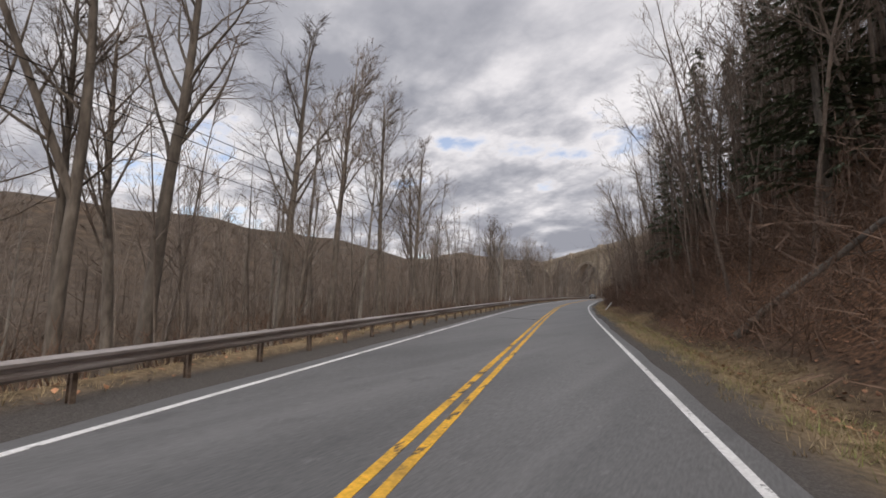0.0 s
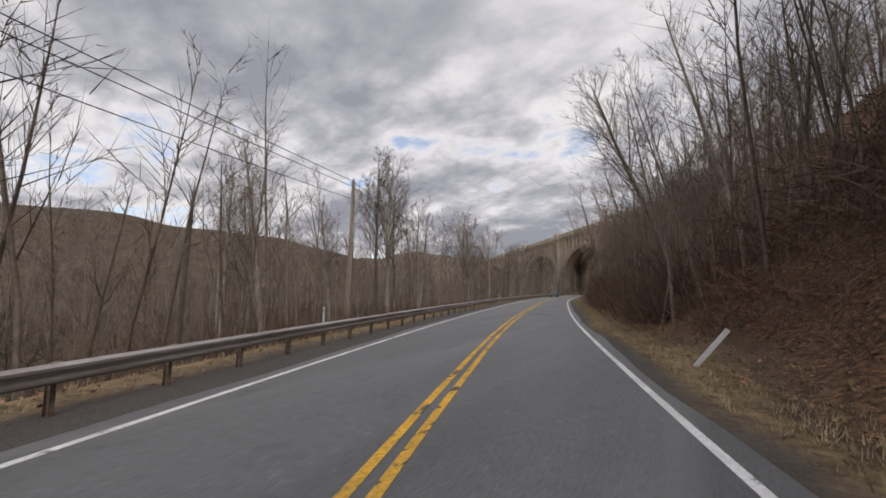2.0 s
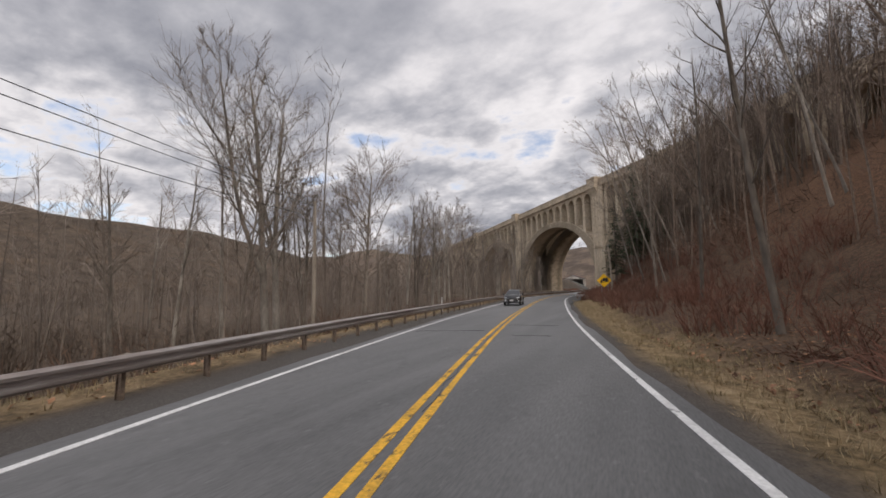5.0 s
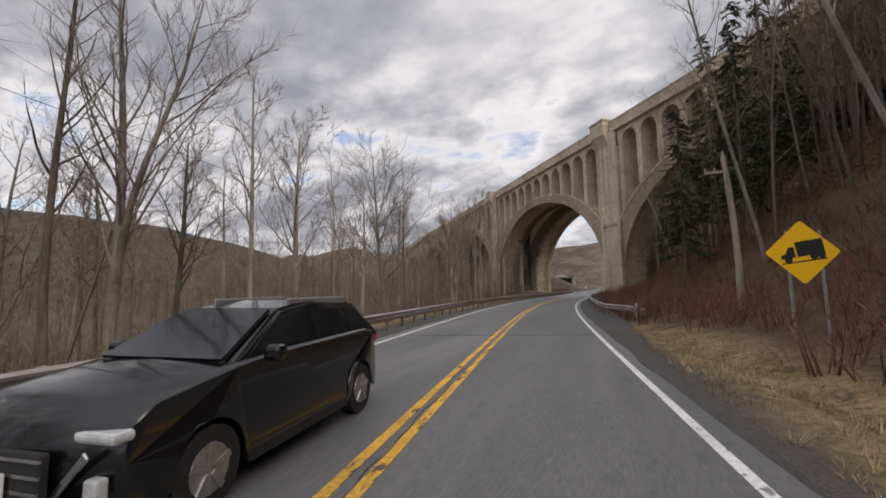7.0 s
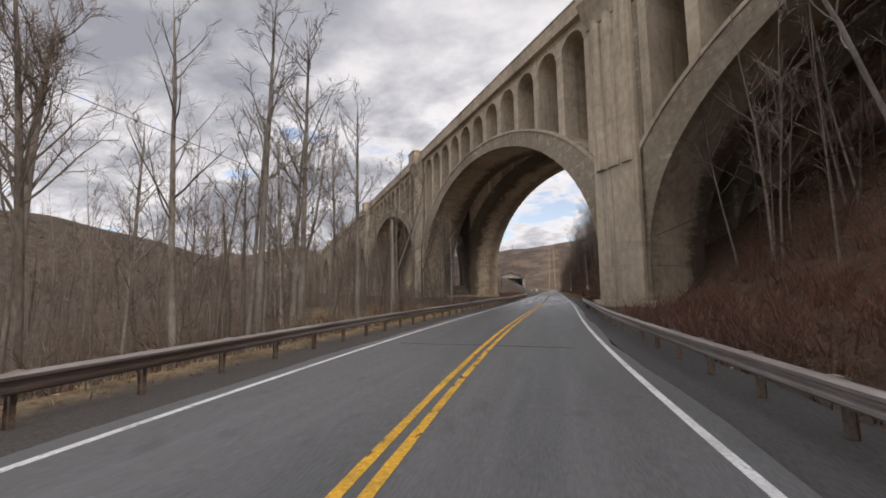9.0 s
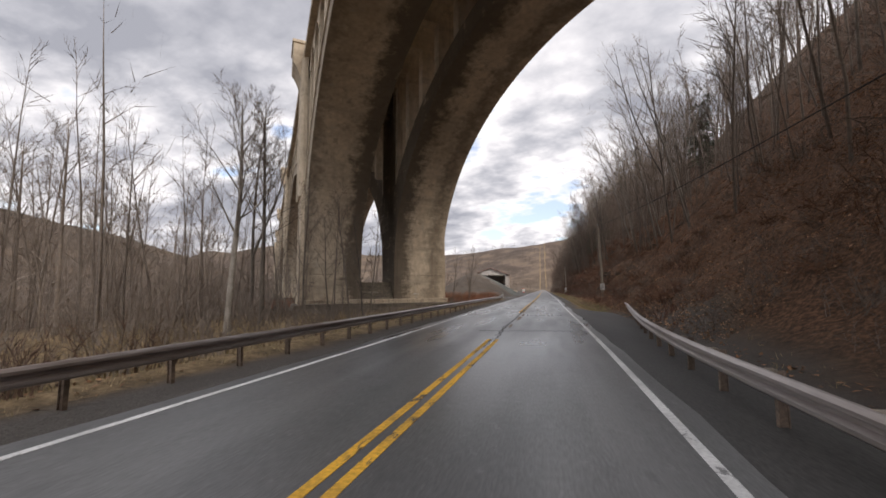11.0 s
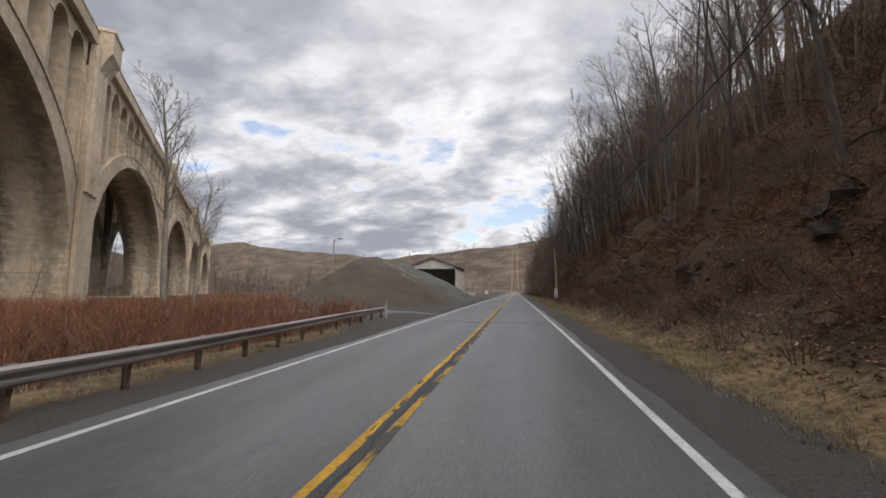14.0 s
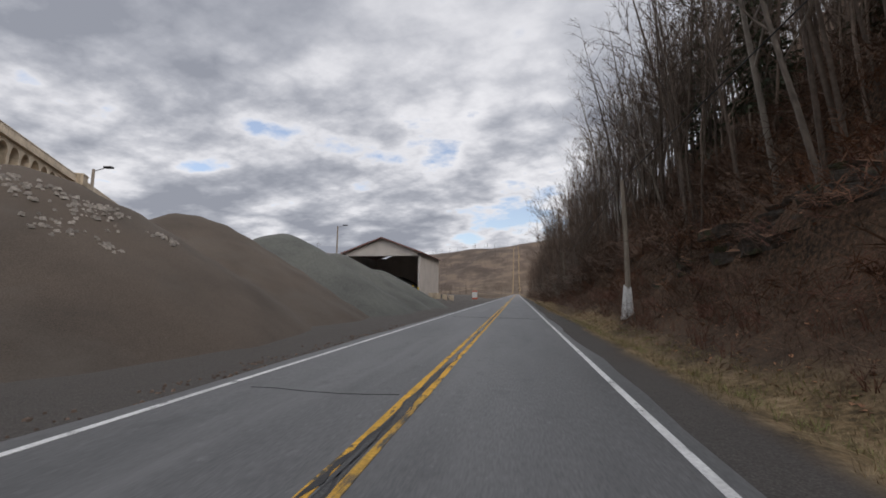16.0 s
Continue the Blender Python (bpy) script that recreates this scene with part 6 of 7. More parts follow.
for x_, y_, h_, l_, k_ in ((27.6, -234.5, 24, -17, BIG[0]), (31.0, -243.0, 21, -12, TALL[1]), (24.5, -226.0, 19, -14, TALL[3]), (37.5, -262.0, 20, -15, TALL[0]), (22.5, -213.0, 20, -20, TALL[2]), (45.5, -284.0, 20, -14, TALL[1]), (38.0, -270.0, 20, -13, HILL[2]), (35.4, -264.5, 19, -12, HILL[0]), (40.6, -276.5, 20, -14, HILL[4]),
                           (16.8, -210.0, 17, -14, HILL[1]), (15.2, -203.0, 16, -6, SLIM[3]), (14.8, -192.5, 15, -5, SLIM[2]), (13.4, -183.0, 15, -6, SLIM[0]), (19.0, -219.0, 18, -15, HILL[0]),
                           (13.2, -166.0, 20, -15, HILL[0]), (15.0, -158.5, 24, -13, HILL[1]), (16.5, -171.0, 21, -16, HILL[2]), (12.2, -151.0, 22, -9, HILL[3]), (17.8, -163.0, 24, -14, HILL[4]), (14.5, -176.0, 19, -14, HILL[0]), (19.0, -155.0, 23, -15, HILL[1]), (20.5, -167.0, 22, -17, HILL[3]),
                           (11.8, -61.0, 18, -10, HILL[1]), (13.6, -55.5, 20, -12, HILL[3]), (12.0, -48.0, 18, -9, HILL[2]), (14.0, -43.0, 20, -12, HILL[4]), (12.6, -36.5, 19, -10, HILL[0]), (13.5, -30.0, 20, -11, HILL[1]), (11.6, -52.0, 16, -8, SLIM[1]),
                           (14.2, 6.5, 22, -8, HILL[1]), (15.5, 14.0, 23, -7, HILL[3]), (13.5, -3.0, 20, -9, HILL[0]), (12.2, 40.0, 22, -9, HILL[3]), (12.8, 52.0, 23, -9, HILL[1])):
    plant(k_, x_, y_, height=h_, lean=(rt.uniform(-3, 3), l_), turn=0.0, label="large leafless tree leaning out over the road from the bank", group="leaning bank trees")
for i_ in range(18):          # tall edge of the woods along the straight
    y_ = -24 + i_ * 9.0 + rt.uniform(-3, 3)
    x_ = float(road_x(y_)) + rt.uniform(10.5, 15.0)
    plant(rt.choice(SLIM + HILL), x_, y_, height=rt.uniform(15, 21), lean=(rt.uniform(-4, 4), -rt.uniform(4, 13)), turn=rt.uniform(-25, 25), label="tall pale leafless tree at the foot of the wooded slope", group="hillside woods")
n_ = 0
while n_ < 82:
    y_ = rt.uniform(-304, 130)
    flat_ = float(smooth(-262, -225, y_) * (1 - smooth(-112, -78, y_)))
    l_ = 8.6 + 6 * flat_ + 4.5 * float(smooth(-70, -50, y_) * (1 - smooth(55, 80, y_))) + 17 * rt.random() ** 1.2
    x_ = float(road_x(y_)) + l_
    if not clear(x_, y_):
        continue
    h_ = rt.uniform(13, 22)
    x_ += 6.5 * float(y_ < -282)
    # stems lean out over the slope's foot
    plant(rt.choice(HILL if rt.random() < 0.75 else SLIM), x_, y_, height=h_, lean=(rt.uniform(-5, 5), -rt.uniform(0, 14)), turn=rt.uniform(-25, 25),
          label="leafless tree leaning out from the wooded hillside", group="hillside woods", wide=rt.uniform(0.9, 1.2))
    n_ += 1

for x_, y_, h_ in ((37.2, -263.0, 22), (40.2, -258.5, 19), (35.0, -268.5, 14), (47.0, -268.0, 15), (42.5, -279.0, 17), (9.8, -142.5, 14), (12.8, -138.5, 19), (13.2, -145.0, 18), (16.0, -142.0, 20), (15.2, -136.5, 16), (18.5, -139.5, 16),
                   (21.0, -38.0, 11), (24.0, -33.0, 12), (13.6, 24.5, 16), (16.2, 28.5, 17), (14.6, 33.0, 16), (18.5, 22.0, 16), (43.0, -291.0, 13), (45.5, -288.0, 14), (41.5, -274.0, 17), (44.5, -270.5, 18), (43.0, -266.0, 18)):
    plant(rt.choice(CONIFER), x_, y_, height=h_, turn=rt.uniform(0, 360), label="tall dark green hemlock among the bare trees", category="evergreen tree", group="hillside evergreens", name="evergreen_tree", wide=rt.uniform(0.62, 0.82) if h_ > 15 else rt.uniform(0.9, 1.15))


# ---------------------------------------------------------------- brush, grass, leaves and far woods
def template_arrays(v, f):
    """Vertices and triangles as arrays."""
    tri = []
    for p in f:
        tri += [(p[0], p[i], p[i + 1]) for i in range(1, len(p) - 1)]
    return np.array(v, float), np.array(tri, int)


def bush_template(seed, stems, height, spread, twigs, r=0.012):
    rnd = random.Random(seed)
    v, f = [], []
    for _ in range(stems):
        a, rr = rnd.uniform(0, 6.283), spread * 0.35 * math.sqrt(rnd.random())
        base = Vector((rr * math.cos(a), rr * math.sin(a), -0.1))
        d = Vector((math.cos(a) * rnd.uniform(0.05, 0.6), math.sin(a) * rnd.uniform(0.05, 0.6), 1))
        ln = height * rnd.uniform(0.55, 1.1)
        s = grow(rnd, base, d, ln, 2, 0.12, 0.02)
        spike(v, f, s[0], s[2], r)
        spike(v, f, s[0] + Vector((0.01, 0, 0)), s[1], r * 1.2)
        for _ in range(twigs):
            t = rnd.uniform(0.3, 0.95)
            j = min(int(t * 2), 1)
            p = s[j].lerp(s[j + 1], t * 2 - j)
            tw = grow(rnd, p, side_way(rnd, (s[j + 1] - s[j]).normalized(), rnd.uniform(0.35, 0.9)), ln * rnd.uniform(0.18, 0.4), 1, 0.1, 0.05)
            spike(v, f, tw[0], tw[1], r * 0.6)
    return template_arrays(v, f)


def tangle_template(seed, canes, height, spread, twigs, r):
    """Arching, drooping canes that cross one another."""
    rnd = random.Random(seed)
    v, f = [], []
    for _ in range(canes):
        a, rr = rnd.uniform(0, 6.283), spread * 0.5 * math.sqrt(rnd.random())
        base = Vector((rr * math.cos(a), rr * math.sin(a), -0.1))
        b = rnd.uniform(0, 6.283)
        s = grow(rnd, base, Vector((math.cos(b) * 0.8, math.sin(b) * 0.8, rnd.uniform(0.6, 1.6))), height * rnd.uniform(0.7, 1.5), 4, 0.22, -0.16)
        for p, q, w in ((s[0], s[2], 1.0), (s[1], s[3], 0.9), (s[2], s[4], 0.8)):
            spike(v, f, p, q, r * w)
        for _ in range(twigs):
            t = rnd.uniform(0.25, 1.0) * 3.99
            j = int(t)
            p = s[j].lerp(s[j + 1], t - j)
            tw = grow(rnd, p, side_way(rnd, (s[j + 1] - s[j]).normalized(), rnd.uniform(0.5, 1.2)), height * rnd.uniform(0.2, 0.5), 1, 0.1, 0.0)
            spike(v, f, tw[0], tw[1], r * 0.6)
    return template_arrays(v, f)


def tuft_template(seed, blades, height, width):
    rnd = random.Random(seed)
    v, f = [], []
    for _ in range(blades):
        a, rr = rnd.uniform(0, 6.283), 0.16 * math.sqrt(rnd.random())
        b = Vector((rr * math.cos(a), rr * math.sin(a), -0.02))
        d = Vector((math.cos(a) * rnd.uniform(0.1, 0.9), math.sin(a) * rnd.uniform(0.1, 0.9), 1)).normalized()
        ln = height * rnd.uniform(0.5, 1.15)
        s = Vector((-math.sin(a), math.cos(a), 0)) * width
        t = b + (d + Vector((d.x, d.y, -0.25)) * rnd.uniform(0.1, 1.0)).normalized() * ln
        o = len(v)
        v += [tuple(b - s), tuple(b + s), tuple(t)]
        f.append((o, o + 1, o + 2))
    return template_arrays(v, f)


def leaf_template():
    v = [(-0.5, 0, 0.0), (0, -0.32, 0.10), (0.5, 0, 0.02), (0, 0.32, 0.12)]
    f = [(0, 1, 2), (0, 2, 3)]
    return template_arrays(v, f)


def far_tree_template(seed, height):
    rnd = random.Random(seed)
    v, f = [], []
    t = grow(rnd, Vector((0, 0, -0.5)), Vector((0, 0, 1)), height, 3, 0.05, 0.02)
    tube(v, f, t, [0.16, 0.11, 0.06, 0], 3)
    for _ in range(16):
        s = rnd.uniform(0.3, 0.95)
        j = min(int(s * 3), 2)
        p = t[j].lerp(t[j + 1], s * 3 - j)
        b = grow(rnd, p, side_way(rnd, Vector((0, 0, 1)), rnd.uniform(0.4, 0.9)), height * 0.30 * (1.15 - s), 1, 0.1, 0.1)
        spike(v, f, b[0], b[1], 0.05)
        for _ in range(3):
            q = b[0].lerp(b[1], rnd.uniform(0.3, 1))
            w = grow(rnd, q, side_way(rnd, (b[1] - b[0]).normalized(), 0.6), height * 0.09, 1, 0.1, 0.1)
            spike(v, f, w[0], w[1], 0.025)
    return template_arrays(v, f)


def spread_out(name, templates, xs, ys, sizes, mat, label, category, rng, lift=0.0, tilt=0.0, surface=None):
    """Many small copies joined into one mesh that follows the ground."""
    zs = (surface or ground)(xs, ys) + lift
    pick = rng.integers(len(templates), size=len(xs))
    turn = rng.uniform(0, 6.283, len(xs))
    allv, allf, o = [], [], 0
    for t, (tv, tf) in enumerate(templates):
        sel = np.where(pick == t)[0]
        if not len(sel):
            continue
        c, s = np.cos(turn[sel])[:, None], np.sin(turn[sel])[:, None]
        sz = sizes[sel][:, None]
        x, y, z = tv[None, :, 0], tv[None, :, 1], tv[None, :, 2]
        if tilt:
            ta = rng.normal(0, tilt, len(sel))[:, None]
            x, z = x * np.cos(ta) - z * np.sin(ta), x * np.sin(ta) + z * np.cos(ta)
        V = np.stack([xs[sel][:, None] + sz * (c * x - s * y), ys[sel][:, None] + sz * (s * x + c * y), zs[sel][:, None] + sz * z], -1)
        F = tf[None] + (np.arange(len(sel)) * len(tv))[:, None, None] + o
        allv.append(V.reshape(-1, 3))
        allf.append(F.reshape(-1, 3))
        o += len(sel) * len(tv)
    V, F = np.concatenate(allv), np.concatenate(allf)
    me = bpy.data.meshes.new(name)
    me.vertices.add(len(V))
    me.vertices.foreach_set("co", V.astype(np.float32).ravel())
    me.loops.add(3 * len(F))
    me.loops.foreach_set("vertex_index", F.astype(np.int32).ravel())
    me.polygons.add(len(F))
    me.polygons.foreach_set("loop_start", np.arange(0, 3 * len(F), 3, dtype=np.int32))
    me.update(calc_edges=True)
    me.validate()
    me.materials.append(mat)
    return tagged(new(name, me), label, category, kind="stuff")


G = np.random.default_rng(21)


def band(n, y0, y1, l0, l1, bias=1.0):
    y = G.uniform(y0, y1, n)
    lat = l0 + (l1 - l0) * G.random(n) ** bias
    x = road_x(y) + lat / road_dir(y)[1]
    return x, y


def off_piers(x, y):
    inv = np.array(VM.inverted())
    qx = inv[0, 0] * x + inv[0, 1] * y + inv[0, 3]
    qy = inv[1, 0] * x + inv[1, 1] * y + inv[1, 3]
    hit = (qx > -4.5) & (qx < 22.5) & (((qy + 6.7 + 5) % SPAN) < 15.5)
    return x[~hit], y[~hit]


BUSH = [bush_template(s, 10, 1.5, 1.0, 4, 0.018) for s in (1, 2, 3)]
TALLBUSH = [bush_template(s, 8, 3.2, 1.7, 8, 0.023) for s in (5, 6, 7)]
# right bank: tangled brush
TANGLE = [tangle_template(s, 13, 1.35, 1.7, 6, 0.012) for s in (11, 12, 13)]
for nm, args, n, lo, hi, tm in (("hillside_brush", (-306, -222, 7.2, 20, 1.3), 760, 0.7, 1.5, TANGLE), ("hillside_brush", (-306, -215, 9.5, 26, 1.1), 300, 1.6, 2.6, TANGLE),
                                ("hillside_brush", (-90, -25, 7.6, 30, 1.2), 380, 0.45, 1.0, TANGLE), ("hillside_brush", (-96, -30, 15, 34, 1.0), 230, 1.2, 2.2, TANGLE), ("hillside_brush", (-25, 90, 7.2, 9.8, 1.0), 300, 0.45, 0.95, TANGLE), ("hillside_brush", (30, 95, 9, 20, 1.0), 300, 0.6, 1.4, TANGLE),
                                ("hillside_brush", (-28, 45, 16.0, 30, 1.0), 260, 1.4, 2.5, TANGLE), ("hillside_brush", (45, 220, 8.2, 24, 1.2), 340, 1.6, 3.4, TANGLE), ("hillside_brush", (-210, -92, 14, 42, 1.2), 260, 1.2, 2.6, TANGLE)):
    x_, y_ = off_piers(*band(n, *args))
    spread_out(nm, tm, x_, y_, G.uniform(lo, hi, len(x_)), M_PALETWIG if args[0] in (-90, -96, 45) else M_BRUSH, "tangled brown leafless brush on the hillside", "brush", G, tilt=0.15)
BRAMBLE = [tangle_template(s, 22, 1.1, 2.0, 8, 0.021) for s in (21, 22, 23)]
for args, n, lo, hi, mt_, tm in (((-36, 72, 8.8, 18, 1.0), 380, 0.65, 1.2, M_RUSSET, BRAMBLE), ((-30, 60, 8.0, 12, 1.0), 200, 0.5, 0.8, M_RED, BRAMBLE), ((15, 75, 9.5, 19, 1.0), 220, 1.3, 2.1, M_BRUSH, BRAMBLE),
                                 ((70, 190, 7.8, 14, 1.0), 130, 1.6, 2.8, M_BRUSH, BRAMBLE), ((-92, -30, 8.0, 17, 1.0), 110, 0.5, 1.0, M_RUSSET, BRAMBLE), ((-266, -206, 7.3, 13, 1.0), 190, 0.6, 1.0, M_RED, BRAMBLE)):
    x_, y_ = off_piers(*band(n, *args))
    spread_out("bank_bramble", tm, x_, y_, G.uniform(lo, hi, len(x_)), mt_, "russet bramble and brush tangled over the rocky bank", "brush", G, tilt=0.3)
x_, y_ = off_piers(*band(300, -52, 50, 7.6, 17, 1.0))
spread_out("bank_bramble", TANGLE, x_, y_, G.uniform(0.4, 0.9, len(x_)), M_BRUSH, "low tangled bramble over the rocky bank", "brush", G, tilt=0.35)
# red-brown brush beside the road
for args, n, lo, hi, mt_ in (((-252, -156, 6.9, 17, 1.1), 850, 0.6, 1.15, M_RED), ((-156, -92, 6.1, 17, 1.3), 1000, 0.5, 1.1, M_RED), ((-50, -13, -7.9, -36, 1.2), 1200, 0.75, 1.35, M_FIELD), ((-80, 100, 7.0, 9.2, 1.0), 520, 0.3, 0.65, M_RED), ((-18, 40, -40, -60, 1.0), 450, 0.9, 1.5, M_FIELD), ((-15, 3, -18, -44, 1.0), 420, 0.5, 1.1, M_FIELD)):
    x_, y_ = off_piers(*band(n, *args))
    spread_out("red_brush", BUSH, x_, y_, G.uniform(lo, hi, len(x_)), mt_, "dense red-brown brush with fine upright stems", "brush", G, tilt=0.12)
# bank behind the left guardrail
x_, y_ = off_piers(*band(1400, -320, -88, -7.2, -24, 1.2))
spread_out("bank_brush", BUSH, x_, y_, G.uniform(0.6, 1.3, len(x_)), M_BRUSH, "brown brush on the bank behind the guardrail", "brush", G, tilt=0.15)
x_, y_ = off_piers(*band(330, -104, -50, -7.2, -15, 1.0))
spread_out("dry_weeds", BUSH, x_, y_, G.uniform(0.3, 0.7, len(x_)), M_GRASS, "tan dry weeds behind the guardrail near the pier", "weeds", G, tilt=0.15)
x_, y_ = off_piers(*band(420, -100, -48, -7.4, -26, 1.0))
spread_out("pier_brush", BUSH, x_, y_, G.uniform(0.5, 1.2, len(x_)), M_PALETWIG, "tan weeds and brush round the pier's foot", "brush", G, tilt=0.15)
x_, y_ = off_piers(*band(1050, -320, -60, -14, -60, 1.0))
far_ = y_ > -185
spread_out("valley_brush", TALLBUSH, x_[far_], y_[far_], G.uniform(0.7, 1.5, far_.sum()), M_PALETWIG, "pale tan undergrowth between the valley trees", "brush", G, tilt=0.1)
x_, y_ = x_[~far_], y_[~far_]
spread_out("valley_brush", TALLBUSH, x_, y_, G.uniform(0.7, 1.5, len(x_)), M_FARTWIG, "pale brown undergrowth between the valley trees", "brush", G, tilt=0.1)
# dry grass
TUFT = [tuft_template(s, 9, 0.19, 0.007) for s in (1, 2, 3)]
x_, y_ = band(8000, -306, -158, 4.5, 7.0, 1.0)
x2, y2 = band(6500, -66, 90, 5.2, 7.2, 1.0)
x3, y3 = band(4200, -320, -18, -5.9, -8.0, 1.0)
x4, y4 = band(200, -150, -66, 6.8, 8.0, 1.0)
x_, y_ = np.concatenate([x_, x2, x3, x4]), np.concatenate([y_, y2, y3, y4])
spread_out("verge_grass", TUFT, x_, y_, G.uniform(0.5, 1.3, len(x_)), M_GRASS, "dry straw-coloured grass along the verge", "grass", G)
x_, y_ = band(2300, -64, 40, 5.5, 7.0, 1.0)
x2, y2 = band(700, -318, -268, 4.9, 6.4, 1.0)
x_, y_ = np.concatenate([x_, x2]), np.concatenate([y_, y2])
keep = rough(x_ * 2.3, y_ * 2.3) > 0.03
spread_out("green_grass", TUFT, x_[keep], y_[keep], G.uniform(0.4, 0.9, keep.sum()) * 1.3, M_GREEN, "patches of yellow-green grass along the verge", "grass", G)
# fallen leaves
LEAF = [leaf_template()]
x_, y_ = band(20000, -75, 40, 6.6, 26, 1.3)
x2, y2 = band(12000, -306, -200, 5.6, 18, 1.5)
x3, y3 = band(3000, -335, -90, -5.8, -8.5, 1.0)
x5, y5 = band(1500, -156, -70, 5.6, 7.2, 1.0)
x3, y3 = np.concatenate([x3, x5]), np.concatenate([y3, y5])
x_, y_ = np.concatenate([x_, x2, x3]), np.concatenate([y_, y2, y3])
spread_out("leaf_litter", LEAF, x_, y_, G.uniform(0.07, 0.18, len(x_)), M_LEAF, "brown and russet fallen leaves on the bank", "leaves", G, 0.02, 0.35)
x_, y_ = band(58000, -84, -8, 6.9, 24, 1.2)
keep = G.random(len(x_)) < np.clip((-10 - y_) / 36, 0, 1)
x_, y_ = x_[keep], y_[keep]
spread_out("leaf_litter", LEAF, x_, y_, G.uniform(0.06, 0.16, len(x_)), M_LEAF2, "tan and orange fallen leaves on the steep bank", "leaves", G, 0.03, 0.4)
# woods far off
FAR = [far_tree_template(s, 13) for s in (1, 2, 3, 4)]
n_ = 1250
y_ = G.uniform(-360, 420, n_)
l_ = -(55 + 300 * G.random(n_) ** 1.3)
x_ = road_x(y_) + l_
q_ = np.array(VM.inverted())
qx_ = q_[0, 0] * x_ + q_[0, 1] * y_ + q_[0, 3]
keep = ((qx_ < -3) | (qx_ > 22)) & ~((l_ > -75) & (y_ > -30) & (y_ < 110))
spread_out("valley_woods", FAR, x_[keep], y_[keep], G.uniform(0.7, 1.25, keep.sum()), M_FARTWIG, "bare winter woods on the valley floor", "woods", G)
y_ = G.uniform(-400, 900, 700)
l_ = -(340 + 500 * G.random(700))
spread_out("ridge_woods", FAR, road_x(y_) + l_, y_, G.uniform(0.8, 1.4, 700), M_FARTWIG, "bare winter woods on the far ridge", "woods", G)
x_ = G.uniform(-600, 300, 650)
y_ = G.uniform(620, 1350, 650)
spread_out("far_hill_woods", FAR, x_, y_, G.uniform(0.9, 1.6, 650), M_FARTWIG, "bare winter woods on the far hill", "woods", G)
def haze_tree_template(seed, height):
    """A slender tree with a fine crown, for crowds of trees behind others."""
    rnd = random.Random(seed)
    v, f = [], []
    t = grow(rnd, Vector((0, 0, -0.8)), Vector((rnd.uniform(-0.12, 0.02), rnd.uniform(-0.06, 0.06), 1)), height, 4, 0.05, 0.01)
    tube(v, f, t, [0.085, 0.07, 0.05, 0.028, 0], 3)
    for _ in range(21):
        s = rnd.uniform(0.28, 0.97)
        j = min(int(s * 4), 3)
        p = t[j].lerp(t[j + 1], s * 4 - j)
        ln = height * 0.27 * (1.15 - s) * rnd.uniform(0.6, 1.3) + 0.4
        b = grow(rnd, p, side_way(rnd, Vector((0, 0, 1)), rnd.uniform(0.35, 0.95)), ln, 2, 0.12, 0.1)
        spike(v, f, b[0], b[1].lerp(b[2], 0.4), 0.022)
        spike(v, f, b[1], b[2], 0.015)
        for _ in range(6):
            k = rnd.random()
            q = b[0].lerp(b[1], 0.3 + k * 0.7) if rnd.random() < 0.45 else b[1].lerp(b[2], k)
            w = grow(rnd, q, side_way(rnd, (b[2] - b[1]).normalized(), rnd.uniform(0.4, 0.9)), ln * rnd.uniform(0.2, 0.5), 1, 0.1, 0.06)
            spike(v, f, w[0], w[1], 0.015)
    return template_arrays(v, f)


HAZE = [haze_tree_template(70 + s, 15) for s in range(6)]
for args, n, lo, hi in (((-306, -225, 9, 46, 1.3), 330, 0.8, 1.35), ((-305, -262, 13, 30, 1.0), 115, 1.1, 1.5), ((-240, -105, 13, 50, 1.1), 330, 0.75, 1.3), ((-108, -24, 13, 42, 0.9), 280, 0.8, 1.45), ((-24, 40, 14.5, 32, 1.0), 290, 0.75, 1.35), ((8, 60, 11, 22, 1.0), 110, 1.15, 1.6), ((40, 200, 8.5, 32, 1.2), 330, 0.8, 1.4)):
    x_, y_ = off_piers(*band(n, *args))
    spread_out("hillside_thicket", HAZE, x_, y_, G.uniform(lo, hi, len(x_)), M_PALETWIG if args[0] == -108 else M_TWIG, "crowd of slender leafless trees on the hillside", "woods", G, tilt=0.10)
x_, y_ = off_piers(*band(680, -320, -40, -11, -70, 1.0))
q_ = np.array(VM.inverted())
qx_ = q_[0, 0] * x_ + q_[0, 1] * y_ + q_[0, 3]
x_, y_ = x_[qx_ < -2.5], y_[qx_ < -2.5]
spread_out("valley_thicket", HAZE, x_, y_, G.uniform(0.65, 1.3, len(x_)), M_PALETWIG, "crowd of slender leafless trees on the valley floor", "woods", G, tilt=0.04)
x_, y_ = off_piers(*band(110, -78, -44, -14, -62, 1.0))
x2, y2 = off_piers(*band(110, -48, 30, -36, -90, 1.0))
x3, y3 = band(150, -5, 170, -52, -140, 1.0)
x3, y3 = x3[(y3 > 80) | (x3 < -62)], y3[(y3 > 80) | (x3 < -62)]
x2, y2 = np.concatenate([x2, x3]), np.concatenate([y2, y3])
x_, y_ = np.concatenate([x_, x2]), np.concatenate([y_, y2])
spread_out("field_thicket", HAZE, x_, y_, G.uniform(0.4, 0.85, len(x_)), M_PALETWIG, "slender leafless trees under and behind the viaduct", "woods", G, tilt=0.06)
x_, y_ = band(430, 48, 230, 7.8, 15, 1.0)
